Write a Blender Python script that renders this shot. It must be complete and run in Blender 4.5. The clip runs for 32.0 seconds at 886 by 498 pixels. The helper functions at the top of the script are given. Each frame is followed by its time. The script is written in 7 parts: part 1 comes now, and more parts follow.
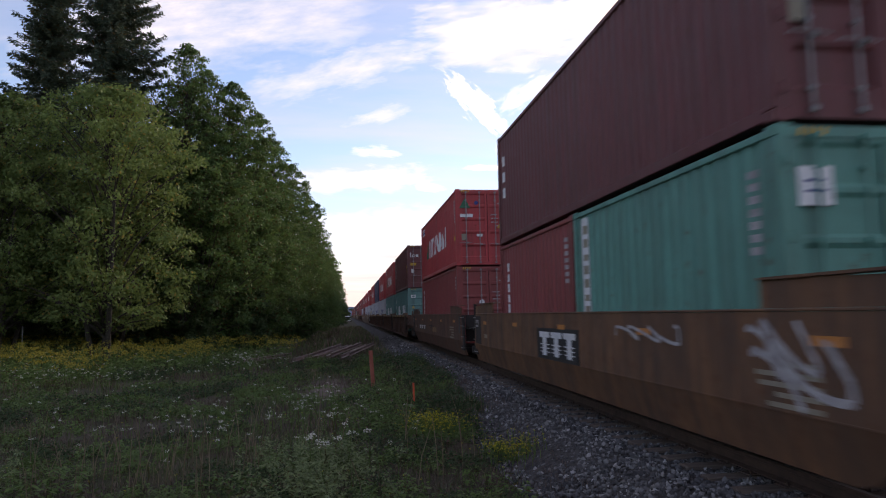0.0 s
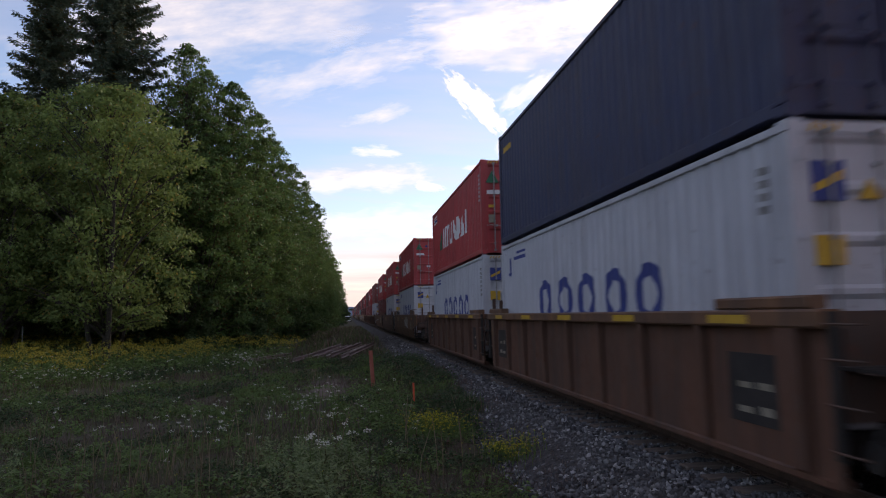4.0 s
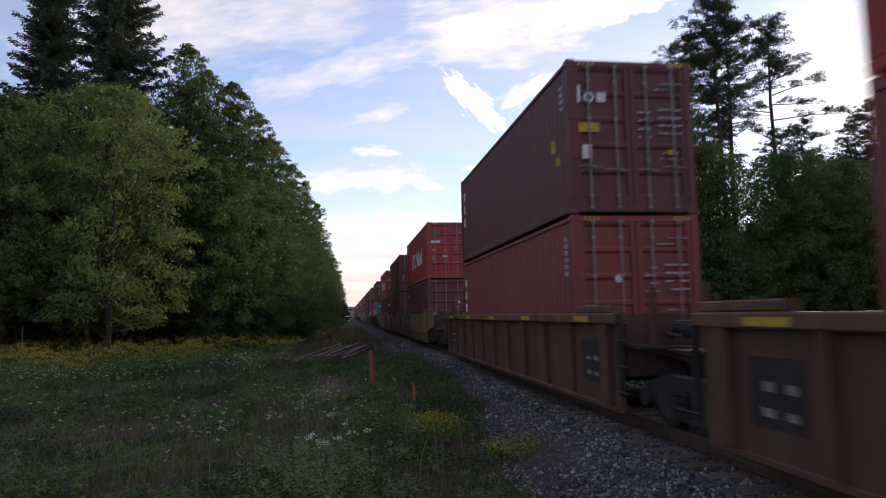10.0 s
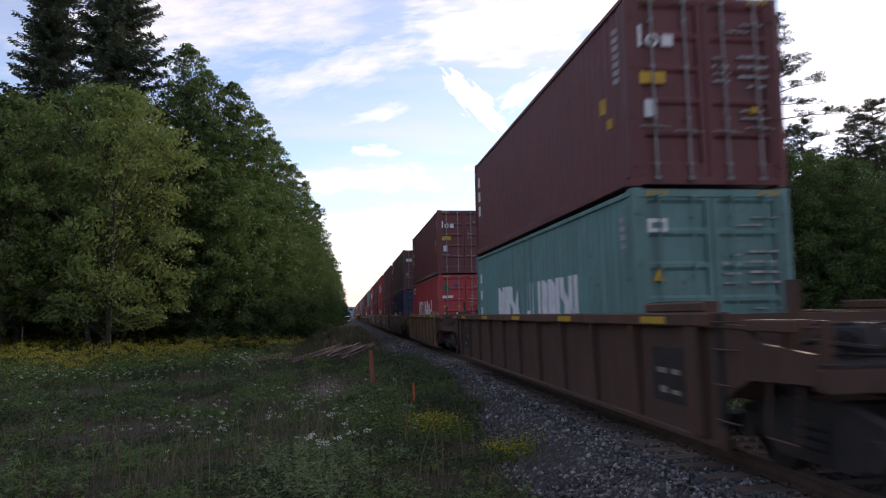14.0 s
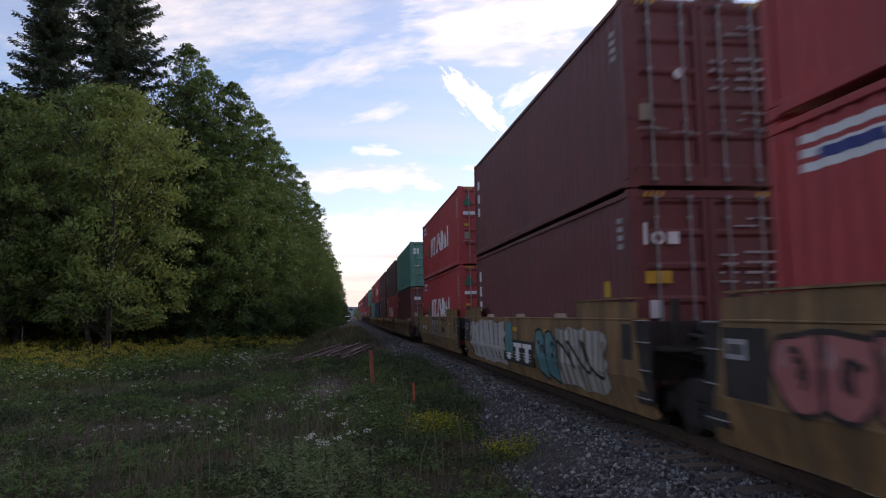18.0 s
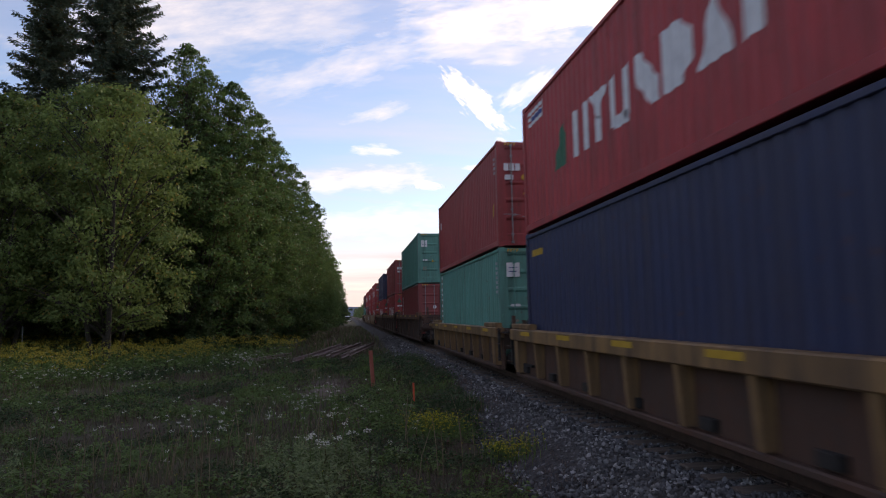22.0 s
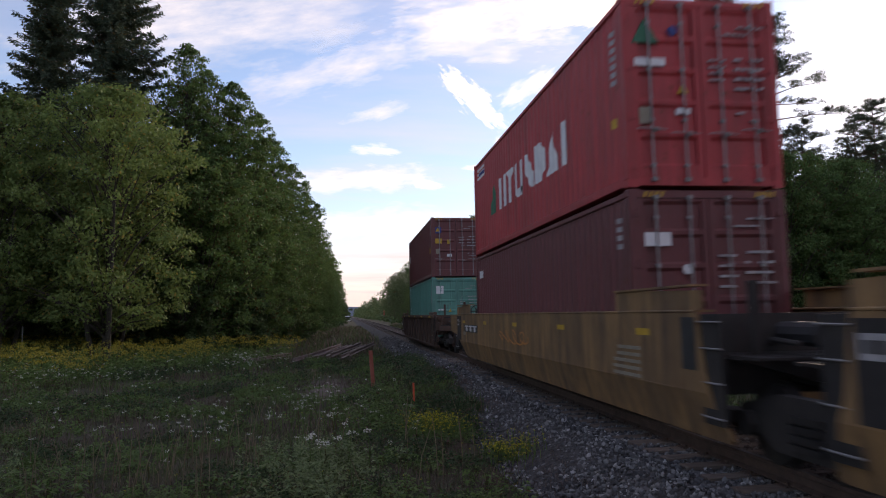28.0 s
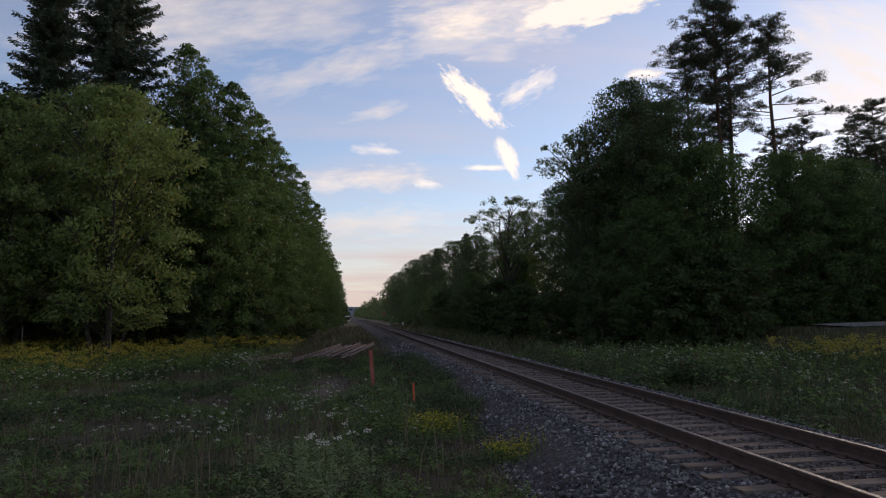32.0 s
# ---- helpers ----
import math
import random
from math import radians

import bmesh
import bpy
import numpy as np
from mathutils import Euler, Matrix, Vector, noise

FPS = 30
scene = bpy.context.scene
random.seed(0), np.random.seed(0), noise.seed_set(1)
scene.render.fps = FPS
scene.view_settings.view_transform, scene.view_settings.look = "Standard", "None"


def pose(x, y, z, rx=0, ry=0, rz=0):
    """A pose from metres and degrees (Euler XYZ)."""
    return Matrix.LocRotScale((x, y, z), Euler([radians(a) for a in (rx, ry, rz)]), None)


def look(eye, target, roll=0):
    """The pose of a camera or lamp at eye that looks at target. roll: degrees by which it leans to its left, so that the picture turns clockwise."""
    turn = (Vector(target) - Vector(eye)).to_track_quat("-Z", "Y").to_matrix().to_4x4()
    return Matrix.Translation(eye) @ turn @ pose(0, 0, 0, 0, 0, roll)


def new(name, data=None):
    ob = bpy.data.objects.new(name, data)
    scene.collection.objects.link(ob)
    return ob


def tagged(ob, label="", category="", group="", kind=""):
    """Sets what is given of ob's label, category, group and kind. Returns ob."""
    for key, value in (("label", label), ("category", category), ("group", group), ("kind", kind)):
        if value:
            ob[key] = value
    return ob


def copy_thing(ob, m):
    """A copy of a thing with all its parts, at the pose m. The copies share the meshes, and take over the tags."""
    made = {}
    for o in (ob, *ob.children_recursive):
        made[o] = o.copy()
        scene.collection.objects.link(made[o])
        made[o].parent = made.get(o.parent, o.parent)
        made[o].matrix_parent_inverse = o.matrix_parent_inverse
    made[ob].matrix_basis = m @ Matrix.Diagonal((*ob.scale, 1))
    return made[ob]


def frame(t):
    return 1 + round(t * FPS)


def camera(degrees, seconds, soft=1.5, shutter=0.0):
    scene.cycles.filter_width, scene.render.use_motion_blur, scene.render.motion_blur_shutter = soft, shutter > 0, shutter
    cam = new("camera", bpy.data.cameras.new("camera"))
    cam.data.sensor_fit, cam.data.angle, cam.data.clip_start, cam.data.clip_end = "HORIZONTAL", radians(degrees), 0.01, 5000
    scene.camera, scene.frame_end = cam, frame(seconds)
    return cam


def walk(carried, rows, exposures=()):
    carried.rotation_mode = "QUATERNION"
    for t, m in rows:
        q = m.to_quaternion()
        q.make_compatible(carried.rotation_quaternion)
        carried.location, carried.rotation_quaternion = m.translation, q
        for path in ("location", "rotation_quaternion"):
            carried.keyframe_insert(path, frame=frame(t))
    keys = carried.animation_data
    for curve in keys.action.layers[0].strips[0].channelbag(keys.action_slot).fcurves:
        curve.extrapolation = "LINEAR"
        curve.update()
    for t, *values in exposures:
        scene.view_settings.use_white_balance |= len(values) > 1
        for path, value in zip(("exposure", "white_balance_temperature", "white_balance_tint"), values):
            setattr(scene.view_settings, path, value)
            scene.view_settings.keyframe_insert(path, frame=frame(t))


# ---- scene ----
EXPOSE = [(0.0, 0.74, 7550, 23), (0.8, 0.62, 7550, 22), (4.6, 0.60, 7550, 22), (5.6, 0.64, 7550, 22), (7.0, 0.60, 7550, 22), (8.0, 0.62, 7550, 22), (8.3, 0.74, 7550, 22), (8.8, 0.60, 7550, 22), (10.2, 0.62, 7550, 22), (11.0, 0.84, 7550, 22), (11.9, 0.80, 7550, 22), (12.3, 0.60, 7550, 22), (12.6, 0.62, 7550, 22), (13.0, 0.82, 7550, 22), (14.0, 0.82, 7550, 22), (14.8, 0.66, 7550, 22), (17.0, 0.66, 7550, 22), (19.0, 0.66, 7550, 22), (20.0, 0.60, 7550, 22), (26.5, 0.61, 7550, 22), (28.0, 0.65, 7550, 22), (29.2, 0.60, 7550, 21), (29.8, 0.46, 7550, 21), (30.6, 0.30, 7550, 20), (31.2, 0.26, 7550, 20), (32.0, 0.10, 7550, 20)]
# ---------------------------------------------------------------- camera
XC = 5.27           # centre line of the track; rail tops lie at z = 0
EYE = (0.0, 0.0, 1.64)
cam = camera(64.78, 32.0, soft=1.05, shutter=0.22)
aim = Vector((math.sin(0.1372) * math.cos(0.0924), math.cos(0.1372) * math.cos(0.0924), math.sin(0.0924)))
stand = look(EYE, Vector(EYE) + aim * 10.0, -1.09)
walk(cam, [(0.0, stand), (32.0, stand)], exposures=EXPOSE)

# ---------------------------------------------------------------- light
SUN_AZ, SUN_EL = radians(42), radians(15)      # azimuth from +y towards +x
sun_dir = Vector((math.sin(SUN_AZ) * math.cos(SUN_EL), math.cos(SUN_AZ) * math.cos(SUN_EL), math.sin(SUN_EL)))
sun_data = bpy.data.lights.new("sun", "SUN")
sun_data.energy, sun_data.angle, sun_data.color = 1.7, radians(8), (1.0, 0.89, 0.74)
sun = new("sun", sun_data)
sun.matrix_world = look((0, 0, 60), Vector((0, 0, 60)) - sun_dir)

# ---------------------------------------------------------------- node helpers
class Nodes:
    """A thin wrapper that adds and joins nodes of one tree."""

    def __init__(self, tree):
        self.tree = tree
        tree.nodes.clear()

    def add(self, kind, inputs=(), **settings):
        n = self.tree.nodes.new(kind)
        for key, value in settings.items():
            setattr_plain(n, key, value)
        for key, value in dict(inputs).items():
            if isinstance(value, bpy.types.NodeSocket):
                self.tree.links.new(value, n.inputs[key])
            else:
                n.inputs[key].default_value = value
        return n

    def noise(self, vec, scale, detail=4.0, rough=0.55):
        return self.add("ShaderNodeTexNoise", {"Vector": vec, "Scale": scale, "Detail": detail, "Roughness": rough}).outputs["Fac"]

    def ramp(self, fac, stops):
        n = self.add("ShaderNodeValToRGB", {"Fac": fac})
        while len(n.color_ramp.elements) < len(stops):
            n.color_ramp.elements.new(0.5)
        for e, (p, c) in zip(n.color_ramp.elements, stops):
            e.position, e.color = p, (*c, 1.0) if len(c) == 3 else c
        return n.outputs["Color"]

    def mix(self, fac, a, b, blend="MIX"):
        n = self.add("ShaderNodeMix", data_type="RGBA", blend_type=blend)
        for i, v in ((0, fac), (6, a), (7, b)):
            if isinstance(v, bpy.types.NodeSocket):
                self.tree.links.new(v, n.inputs[i])
            else:
                n.inputs[i].default_value = (*v, 1.0) if isinstance(v, tuple) and len(v) == 3 else v
        return n.outputs[2]

    def math(self, op, a, b=0.0, c=0.0):
        n = self.add("ShaderNodeMath", operation=op)
        for i, v in enumerate((a, b, c)):
            if isinstance(v, bpy.types.NodeSocket):
                self.tree.links.new(v, n.inputs[i])
            else:
                n.inputs[i].default_value = v
        return n.outputs[0]

    def scaled(self, vec, sx, sy, sz):
        return self.add("ShaderNodeMapping", {"Vector": vec, "Scale": (sx, sy, sz)}).outputs[0]


def setattr_plain(n, key, value):
    if key == "operation":
        n.operation = value
    elif key == "data_type":
        n.data_type = value
    elif key == "blend_type":
        n.blend_type = value
    elif key == "sky_type":
        n.sky_type = value


def material(name):
    m = bpy.data.materials.new(name)
    m.use_nodes = True
    return m, Nodes(m.node_tree)


def finish(k, base, rough, metal=0.0, bump=None, depth=0.01, spec=0.5):
    b = k.add("ShaderNodeBsdfPrincipled", {"Base Color": base, "Roughness": rough, "Metallic": metal, "Specular IOR Level": spec})
    if bump is not None:
        n = k.add("ShaderNodeBump", {"Height": bump, "Strength": 0.6, "Distance": depth})
        k.tree.links.new(n.outputs[0], b.inputs["Normal"])
    k.tree.links.new(b.outputs[0], k.add("ShaderNodeOutputMaterial").inputs[0])


def coat(name, colour, dirt=(0.05, 0.035, 0.028), rust=(0.10, 0.035, 0.015), amount=0.35, rusty=0.06, rough=0.55, metal=0.0):
    """Weathered paint on steel: faded patches, run-down dirt, rust specks."""
    m, k = material(name)
    c = k.add("ShaderNodeTexCoord").outputs["Object"]
    rnd = k.add("ShaderNodeObjectInfo").outputs["Random"]
    fade = k.noise(c, 0.7, 5)
    col = k.mix(k.math("MULTIPLY", fade, 0.55), (*colour,), tuple(min(1, x * 1.25 + 0.012) for x in colour))
    runs = k.noise(k.scaled(c, 2.0, 2.0, 0.28), 1.6, 6, 0.66)
    runs = k.math("MULTIPLY", k.ramp(runs, [(0.42, (0, 0, 0)), (0.66, (1, 1, 1))]), amount)
    col = k.mix(runs, col, dirt)
    # broad stains, thicker where spray from the wheels reaches
    stain = k.ramp(k.noise(k.scaled(c, 1.0, 1.0, 1.6), 1.1, 6, 0.62), [(0.46, (0, 0, 0)), (0.62, (1, 1, 1))])
    col = k.mix(k.math("MULTIPLY", stain, amount * 0.55), col, tuple(0.5 * x + 0.5 * y for x, y in zip(dirt, colour)))
    fine = k.ramp(k.noise(k.scaled(c, 5.0, 5.0, 0.22), 1.7, 5, 0.6), [(0.40, (0, 0, 0)), (0.68, (1, 1, 1))])
    col = k.mix(k.math("MULTIPLY", fine, amount * 0.75), col, tuple(0.7 * x + 0.3 * y for x, y in zip(dirt, colour)))
    spots = k.ramp(k.noise(c, 6.0, 6, 0.7), [(0.66 - rusty, (0, 0, 0)), (0.74 - rusty * 0.5, (1, 1, 1))])
    col = k.mix(k.math("MULTIPLY", spots, 0.75), col, rust)
    r = k.math("ADD", k.math("MULTIPLY", k.noise(c, 3.0), 0.25), rough - 0.12)
    finish(k, col, r, metal, k.noise(c, 14.0, 5), 0.004, 0.42)
    return m


def plain(name, a, b, scale=8.0, rough=0.7, metal=0.0, bump=20.0, depth=0.006):
    """Two tones mixed by noise at two sizes, with fine relief."""
    m, k = material(name)
    c = k.add("ShaderNodeTexCoord").outputs["Object"]
    f = k.math("ADD", k.math("MULTIPLY", k.noise(c, scale, 5), 0.65), k.math("MULTIPLY", k.noise(c, scale * 0.17, 3), 0.35))
    col = k.mix(k.ramp(f, [(0.35, (0, 0, 0)), (0.65, (1, 1, 1))]), a, b)
    finish(k, col, rough, metal, k.noise(c, bump, 5), depth)
    return m


def leafy(name, a, b, dry=(0.10, 0.07, 0.02), dryness=0.06, passes=0.35, rough=0.6, patches=None):
    """Foliage: each leaf takes its own tone, some are dry, light passes through."""
    m, k = material(name)
    isl = k.add("ShaderNodeNewGeometry").outputs["Random Per Island"]
    rnd = k.add("ShaderNodeObjectInfo").outputs["Random"]
    c = k.add("ShaderNodeTexCoord").outputs["Object"]
    col = k.mix(isl, a, b)
    col = k.mix(k.math("MULTIPLY", k.noise(c, 0.35, 3), 0.55), col, tuple(x * 0.55 for x in a))
    col = k.mix(k.math("MULTIPLY", rnd, 0.3), col, b)
    col = k.mix(k.math("LESS_THAN", k.math("FRACT", k.math("MULTIPLY", isl, 37.7)), dryness), col, dry)
    if patches:
        col = k.mix(k.ramp(k.noise(c, 0.42, 4), [(0.45, (0, 0, 0)), (0.57, (0.85, 0.85, 0.85))]), col, patches)
    p = k.add("ShaderNodeBsdfPrincipled", {"Base Color": col, "Roughness": rough, "Specular IOR Level": 0.25})
    t = k.add("ShaderNodeBsdfTranslucent", {"Color": col})
    s = k.add("ShaderNodeMixShader", {0: passes, 1: p.outputs[0], 2: t.outputs[0]})
    k.tree.links.new(s.outputs[0], k.add("ShaderNodeOutputMaterial").inputs[0])
    return m


def timber(name, a, b):
    """Weathered wood, grain along x, cracked and dusty."""
    m, k = material(name)
    c = k.add("ShaderNodeTexCoord").outputs["Object"]
    rnd = k.add("ShaderNodeObjectInfo").outputs["Random"]
    grain = k.noise(k.scaled(c, 1.2, 26.0, 26.0), 1.0, 6, 0.65)
    blot = k.noise(c, 2.4, 4)
    f = k.math("ADD", k.math("MULTIPLY", grain, 0.6), k.math("MULTIPLY", blot, 0.4))
    col = k.mix(k.ramp(f, [(0.36, (0, 0, 0)), (0.64, (1, 1, 1))]), a, b)
    col = k.mix(k.math("MULTIPLY", rnd, 0.55), col, tuple(x * 0.55 for x in b))
    cracks = k.ramp(grain, [(0.30, (1, 1, 1)), (0.38, (0, 0, 0))])
    col = k.mix(k.math("MULTIPLY", cracks, 0.8), col, (0.02, 0.016, 0.013))
    finish(k, col, 0.92, 0.0, grain, 0.012, 0.25)
    return m


# ---------------------------------------------------------------- sky
world = bpy.data.worlds.new("sky")
scene.world = world
world.use_nodes = True
wk = Nodes(world.node_tree)
air = wk.add("ShaderNodeTexSky", sky_type="NISHITA")
air.sun_disc, air.sun_elevation, air.sun_rotation = False, SUN_EL, SUN_AZ
air.air_density, air.dust_density, air.ozone_density = 1.0, 0.15, 4.0
way = wk.add("ShaderNodeTexCoord").outputs["Generated"]
sep = wk.add("ShaderNodeSeparateXYZ", {0: way})
up = wk.math("MAXIMUM", sep.outputs[2], 0.03)
flat = wk.add("ShaderNodeCombineXYZ", {0: wk.math("DIVIDE", sep.outputs[0], wk.math("ADD", up, 0.10)), 1: wk.math("DIVIDE", sep.outputs[1], wk.math("ADD", up, 0.10)), 2: 0.0}).outputs[0]
# thin high cloud, drawn out across the line
veil = wk.noise(wk.scaled(flat, 0.42, 1.1, 1.0), 1.3, 8, 0.58)
patch = wk.noise(wk.scaled(flat, 0.8, 0.9, 1.0), 0.55, 4, 0.5)
cover = wk.ramp(wk.math("ADD", wk.math("MULTIPLY", veil, 0.6), wk.math("MULTIPLY", patch, 0.4)), [(0.46, (0, 0, 0)), (0.72, (1, 1, 1))])
low = wk.ramp(sep.outputs[2], [(0.02, (0.62, 0.62, 0.62)), (0.16, (0.10, 0.10, 0.10)), (0.30, (0.0, 0.0, 0.0))])
cover = wk.math("MINIMUM", wk.math("ADD", wk.math("ADD", wk.math("MULTIPLY", cover, 0.62), low), 0.13), 1.0)
# the cloud is brightest round the veiled sun
sun_near = wk.add("ShaderNodeVectorMath", {0: way, 1: tuple(sun_dir)})
sun_near.operation = "DOT_PRODUCT"
glow = wk.math("POWER", wk.math("MAXIMUM", sun_near.outputs["Value"], 0.0), 14.0)
cloud = wk.mix(glow, (4.15, 4.05, 4.45), (5.6, 5.3, 5.2))
# towards the horizon the haze turns to cream
cream = wk.ramp(sep.outputs[2], [(0.0, (1, 1, 1)), (0.22, (0, 0, 0))])
cloud = wk.mix(wk.math("MULTIPLY", cream, 0.8), cloud, (4.4, 3.95, 3.75))
# overhead the sheet of cloud is a little brighter
zenith = wk.ramp(sep.outputs[2], [(0.42, (0.80, 0.80, 0.80)), (0.85, (1.0, 1.0, 1.0))])
cloud = wk.mix(1.0, wk.mix(1.0, cloud, zenith, "MULTIPLY"), (1.14, 1.14, 1.18), "MULTIPLY")
sky_col = wk.mix(cover, air.outputs[0], cloud)
bg = wk.add("ShaderNodeBackground", {"Color": sky_col, "Strength": 0.15})
wk.tree.links.new(bg.outputs[0], wk.add("ShaderNodeOutputWorld").inputs[0])

# ---------------------------------------------------------------- materials
M = {
    "red": coat("hull_red", (0.42, 0.043, 0.046)),
    "pink": plain("pink_spray", (0.30, 0.085, 0.085), (0.42, 0.14, 0.13), 3.0, 0.6),
    "spray_teal": plain("teal_spray", (0.05, 0.16, 0.17), (0.09, 0.24, 0.24), 3.0, 0.6),
    "spray_sky": plain("sky_blue_spray", (0.07, 0.19, 0.30), (0.11, 0.27, 0.38), 3.0, 0.6),
    "purple": plain("purple_spray", (0.10, 0.07, 0.16), (0.17, 0.12, 0.23), 3.0, 0.6),
    "spray_grey": plain("grey_brown_spray", (0.13, 0.105, 0.075), (0.21, 0.175, 0.135), 3.0, 0.7),
    "spray_white": plain("dull_white_spray", (0.30, 0.28, 0.25), (0.42, 0.40, 0.37), 2.0, 0.7),
    "worn_tan": plain("worn_tan_paint", (0.30, 0.22, 0.14), (0.42, 0.33, 0.24), 6.0, 0.7),
    "red_dark": coat("hull_dull_red", (0.33, 0.050, 0.050)),
    "redbrown": coat("hull_red_brown", (0.25, 0.047, 0.045)),
    "maroon": coat("hull_maroon", (0.142, 0.035, 0.036)),
    "brown": coat("hull_brown", (0.098, 0.038, 0.036)),
    "teal": coat("hull_teal", (0.082, 0.265, 0.212)),
    "pale_teal": coat("hull_pale_teal", (0.105, 0.240, 0.222)),
    "grey": coat("hull_pale_grey", (0.42, 0.43, 0.46), amount=0.2, rusty=0.02),
    "navy": coat("hull_navy", (0.018, 0.028, 0.075)),
    "tan": coat("car_tan", (0.290, 0.160, 0.062), amount=0.9, rusty=0.07, rough=0.65),
    "ochre": coat("car_ochre_brown", (0.182, 0.082, 0.036), amount=0.9, rusty=0.12, rough=0.7),
    "rust": coat("car_brown", (0.130, 0.054, 0.030), amount=0.85, rusty=0.13, rough=0.7),
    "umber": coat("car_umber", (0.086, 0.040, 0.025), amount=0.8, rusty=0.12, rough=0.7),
    "dark": plain("grimy_steel", (0.012, 0.010, 0.009), (0.034, 0.028, 0.024), 3.0, 0.8),
    "black": plain("black_paint", (0.012, 0.012, 0.013), (0.03, 0.03, 0.03), 4.0, 0.6),
    "steel": plain("galvanised_steel", (0.16, 0.155, 0.15), (0.28, 0.27, 0.265), 9.0, 0.5, 0.3),
    "white": plain("white_marking", (0.55, 0.55, 0.55), (0.70, 0.70, 0.69), 5.0, 0.6),
    "worn_white": plain("worn_white_marking", (0.24, 0.22, 0.22), (0.46, 0.44, 0.44), 9.0, 0.7),
    "blue": plain("blue_marking", (0.02, 0.035, 0.16), (0.03, 0.05, 0.20), 5.0, 0.6),
    "green": plain("green_marking", (0.012, 0.10, 0.055), (0.02, 0.14, 0.07), 5.0, 0.6),
    "yellow": plain("yellow_marking", (0.42, 0.24, 0.02), (0.56, 0.33, 0.03), 5.0, 0.6),
    "orange": plain("orange_marking", (0.45, 0.16, 0.03), (0.52, 0.20, 0.05), 5.0, 0.6),
    "olive": plain("faded_label", (0.20, 0.17, 0.12), (0.28, 0.25, 0.19), 6.0, 0.7),
    "rail": plain("rail_steel", (0.046, 0.027, 0.019), (0.100, 0.060, 0.042), 6.0, 0.8, 0.0),
    "old_rust": plain("old_rust", (0.10, 0.058, 0.044), (0.26, 0.185, 0.155), 5.0, 0.7),
    "railhead": plain("worn_rail_head", (0.085, 0.068, 0.058), (0.15, 0.125, 0.11), 5.0, 0.62, 0.2),
    "sleeper": timber("weathered_sleeper", (0.062, 0.045, 0.036), (0.205, 0.158, 0.128)),
    "stone": plain("crushed_stone", (0.10, 0.098, 0.10), (0.24, 0.235, 0.235), 12.0, 0.9),
    "bark": plain("bark", (0.035, 0.028, 0.022), (0.085, 0.07, 0.056), 9.0, 0.95, 0.0, 30.0, 0.03),
    "pine_bark": plain("pine_bark", (0.05, 0.03, 0.022), (0.13, 0.075, 0.05), 9.0, 0.95, 0.0, 30.0, 0.03),
    "leaf_light": leafy("leaf_light", (0.108, 0.175, 0.050), (0.210, 0.280, 0.085), dry=(0.26, 0.22, 0.06), dryness=0.05, passes=0.42),
    "leaf_mid": leafy("leaf_mid", (0.060, 0.122, 0.038), (0.138, 0.222, 0.066), passes=0.42),
    "leaf_fresh": leafy("leaf_fresh", (0.060, 0.122, 0.036), (0.128, 0.205, 0.062), passes=0.45),
    "leaf_pale": leafy("leaf_pale", (0.16, 0.215, 0.085), (0.27, 0.33, 0.145), dryness=0.03, passes=0.3),
    "leaf_dark": leafy("leaf_dark", (0.050, 0.090, 0.036), (0.098, 0.150, 0.056), passes=0.4),
    "needle": leafy("needle", (0.058, 0.090, 0.064), (0.115, 0.156, 0.098), passes=0.25),
    "pine_needle": leafy("pine_needle", (0.034, 0.050, 0.030), (0.066, 0.090, 0.048), dry=(0.12, 0.08, 0.04), passes=0.3),
    "grass": leafy("grass", (0.060, 0.098, 0.032), (0.138, 0.172, 0.062), dry=(0.25, 0.18, 0.125), dryness=0.23, passes=0.3, patches=(0.125, 0.090, 0.068)),
    "verge": leafy("verge_grass", (0.042, 0.082, 0.026), (0.092, 0.140, 0.046), dry=(0.22, 0.17, 0.11), dryness=0.16, passes=0.35, patches=(0.090, 0.078, 0.046)),
    "herb": leafy("herb", (0.038, 0.074, 0.027), (0.080, 0.122, 0.046), dry=(0.15, 0.09, 0.065), dryness=0.10, passes=0.3),
    "fresh_herb": leafy("fresh_herb", (0.072, 0.132, 0.036), (0.150, 0.215, 0.064), dryness=0.05, passes=0.35),
    "dead": leafy("dead_grass", (0.105, 0.072, 0.060), (0.175, 0.124, 0.102), dryness=0.0, passes=0.2),
    "weed": leafy("weed", (0.088, 0.158, 0.040), (0.185, 0.262, 0.080), dryness=0.05),
    "dry": leafy("dry_stalk", (0.24, 0.18, 0.11), (0.38, 0.30, 0.20), dryness=0.0),
    "gold": leafy("goldenrod_bloom", (0.24, 0.22, 0.030), (0.38, 0.32, 0.045), dryness=0.0),
    "petal": leafy("white_bloom", (0.60, 0.58, 0.48), (0.76, 0.74, 0.64), dryness=0.0),
    "buttercup": leafy("yellow_bloom", (0.50, 0.42, 0.02), (0.65, 0.55, 0.04), dryness=0.0),
    "fluor": plain("orange_paint", (0.62, 0.10, 0.04), (0.75, 0.14, 0.06), 9.0, 0.7),
    "faded_orange": plain("faded_orange_paint", (0.30, 0.078, 0.052), (0.40, 0.125, 0.082), 9.0, 0.8),
}


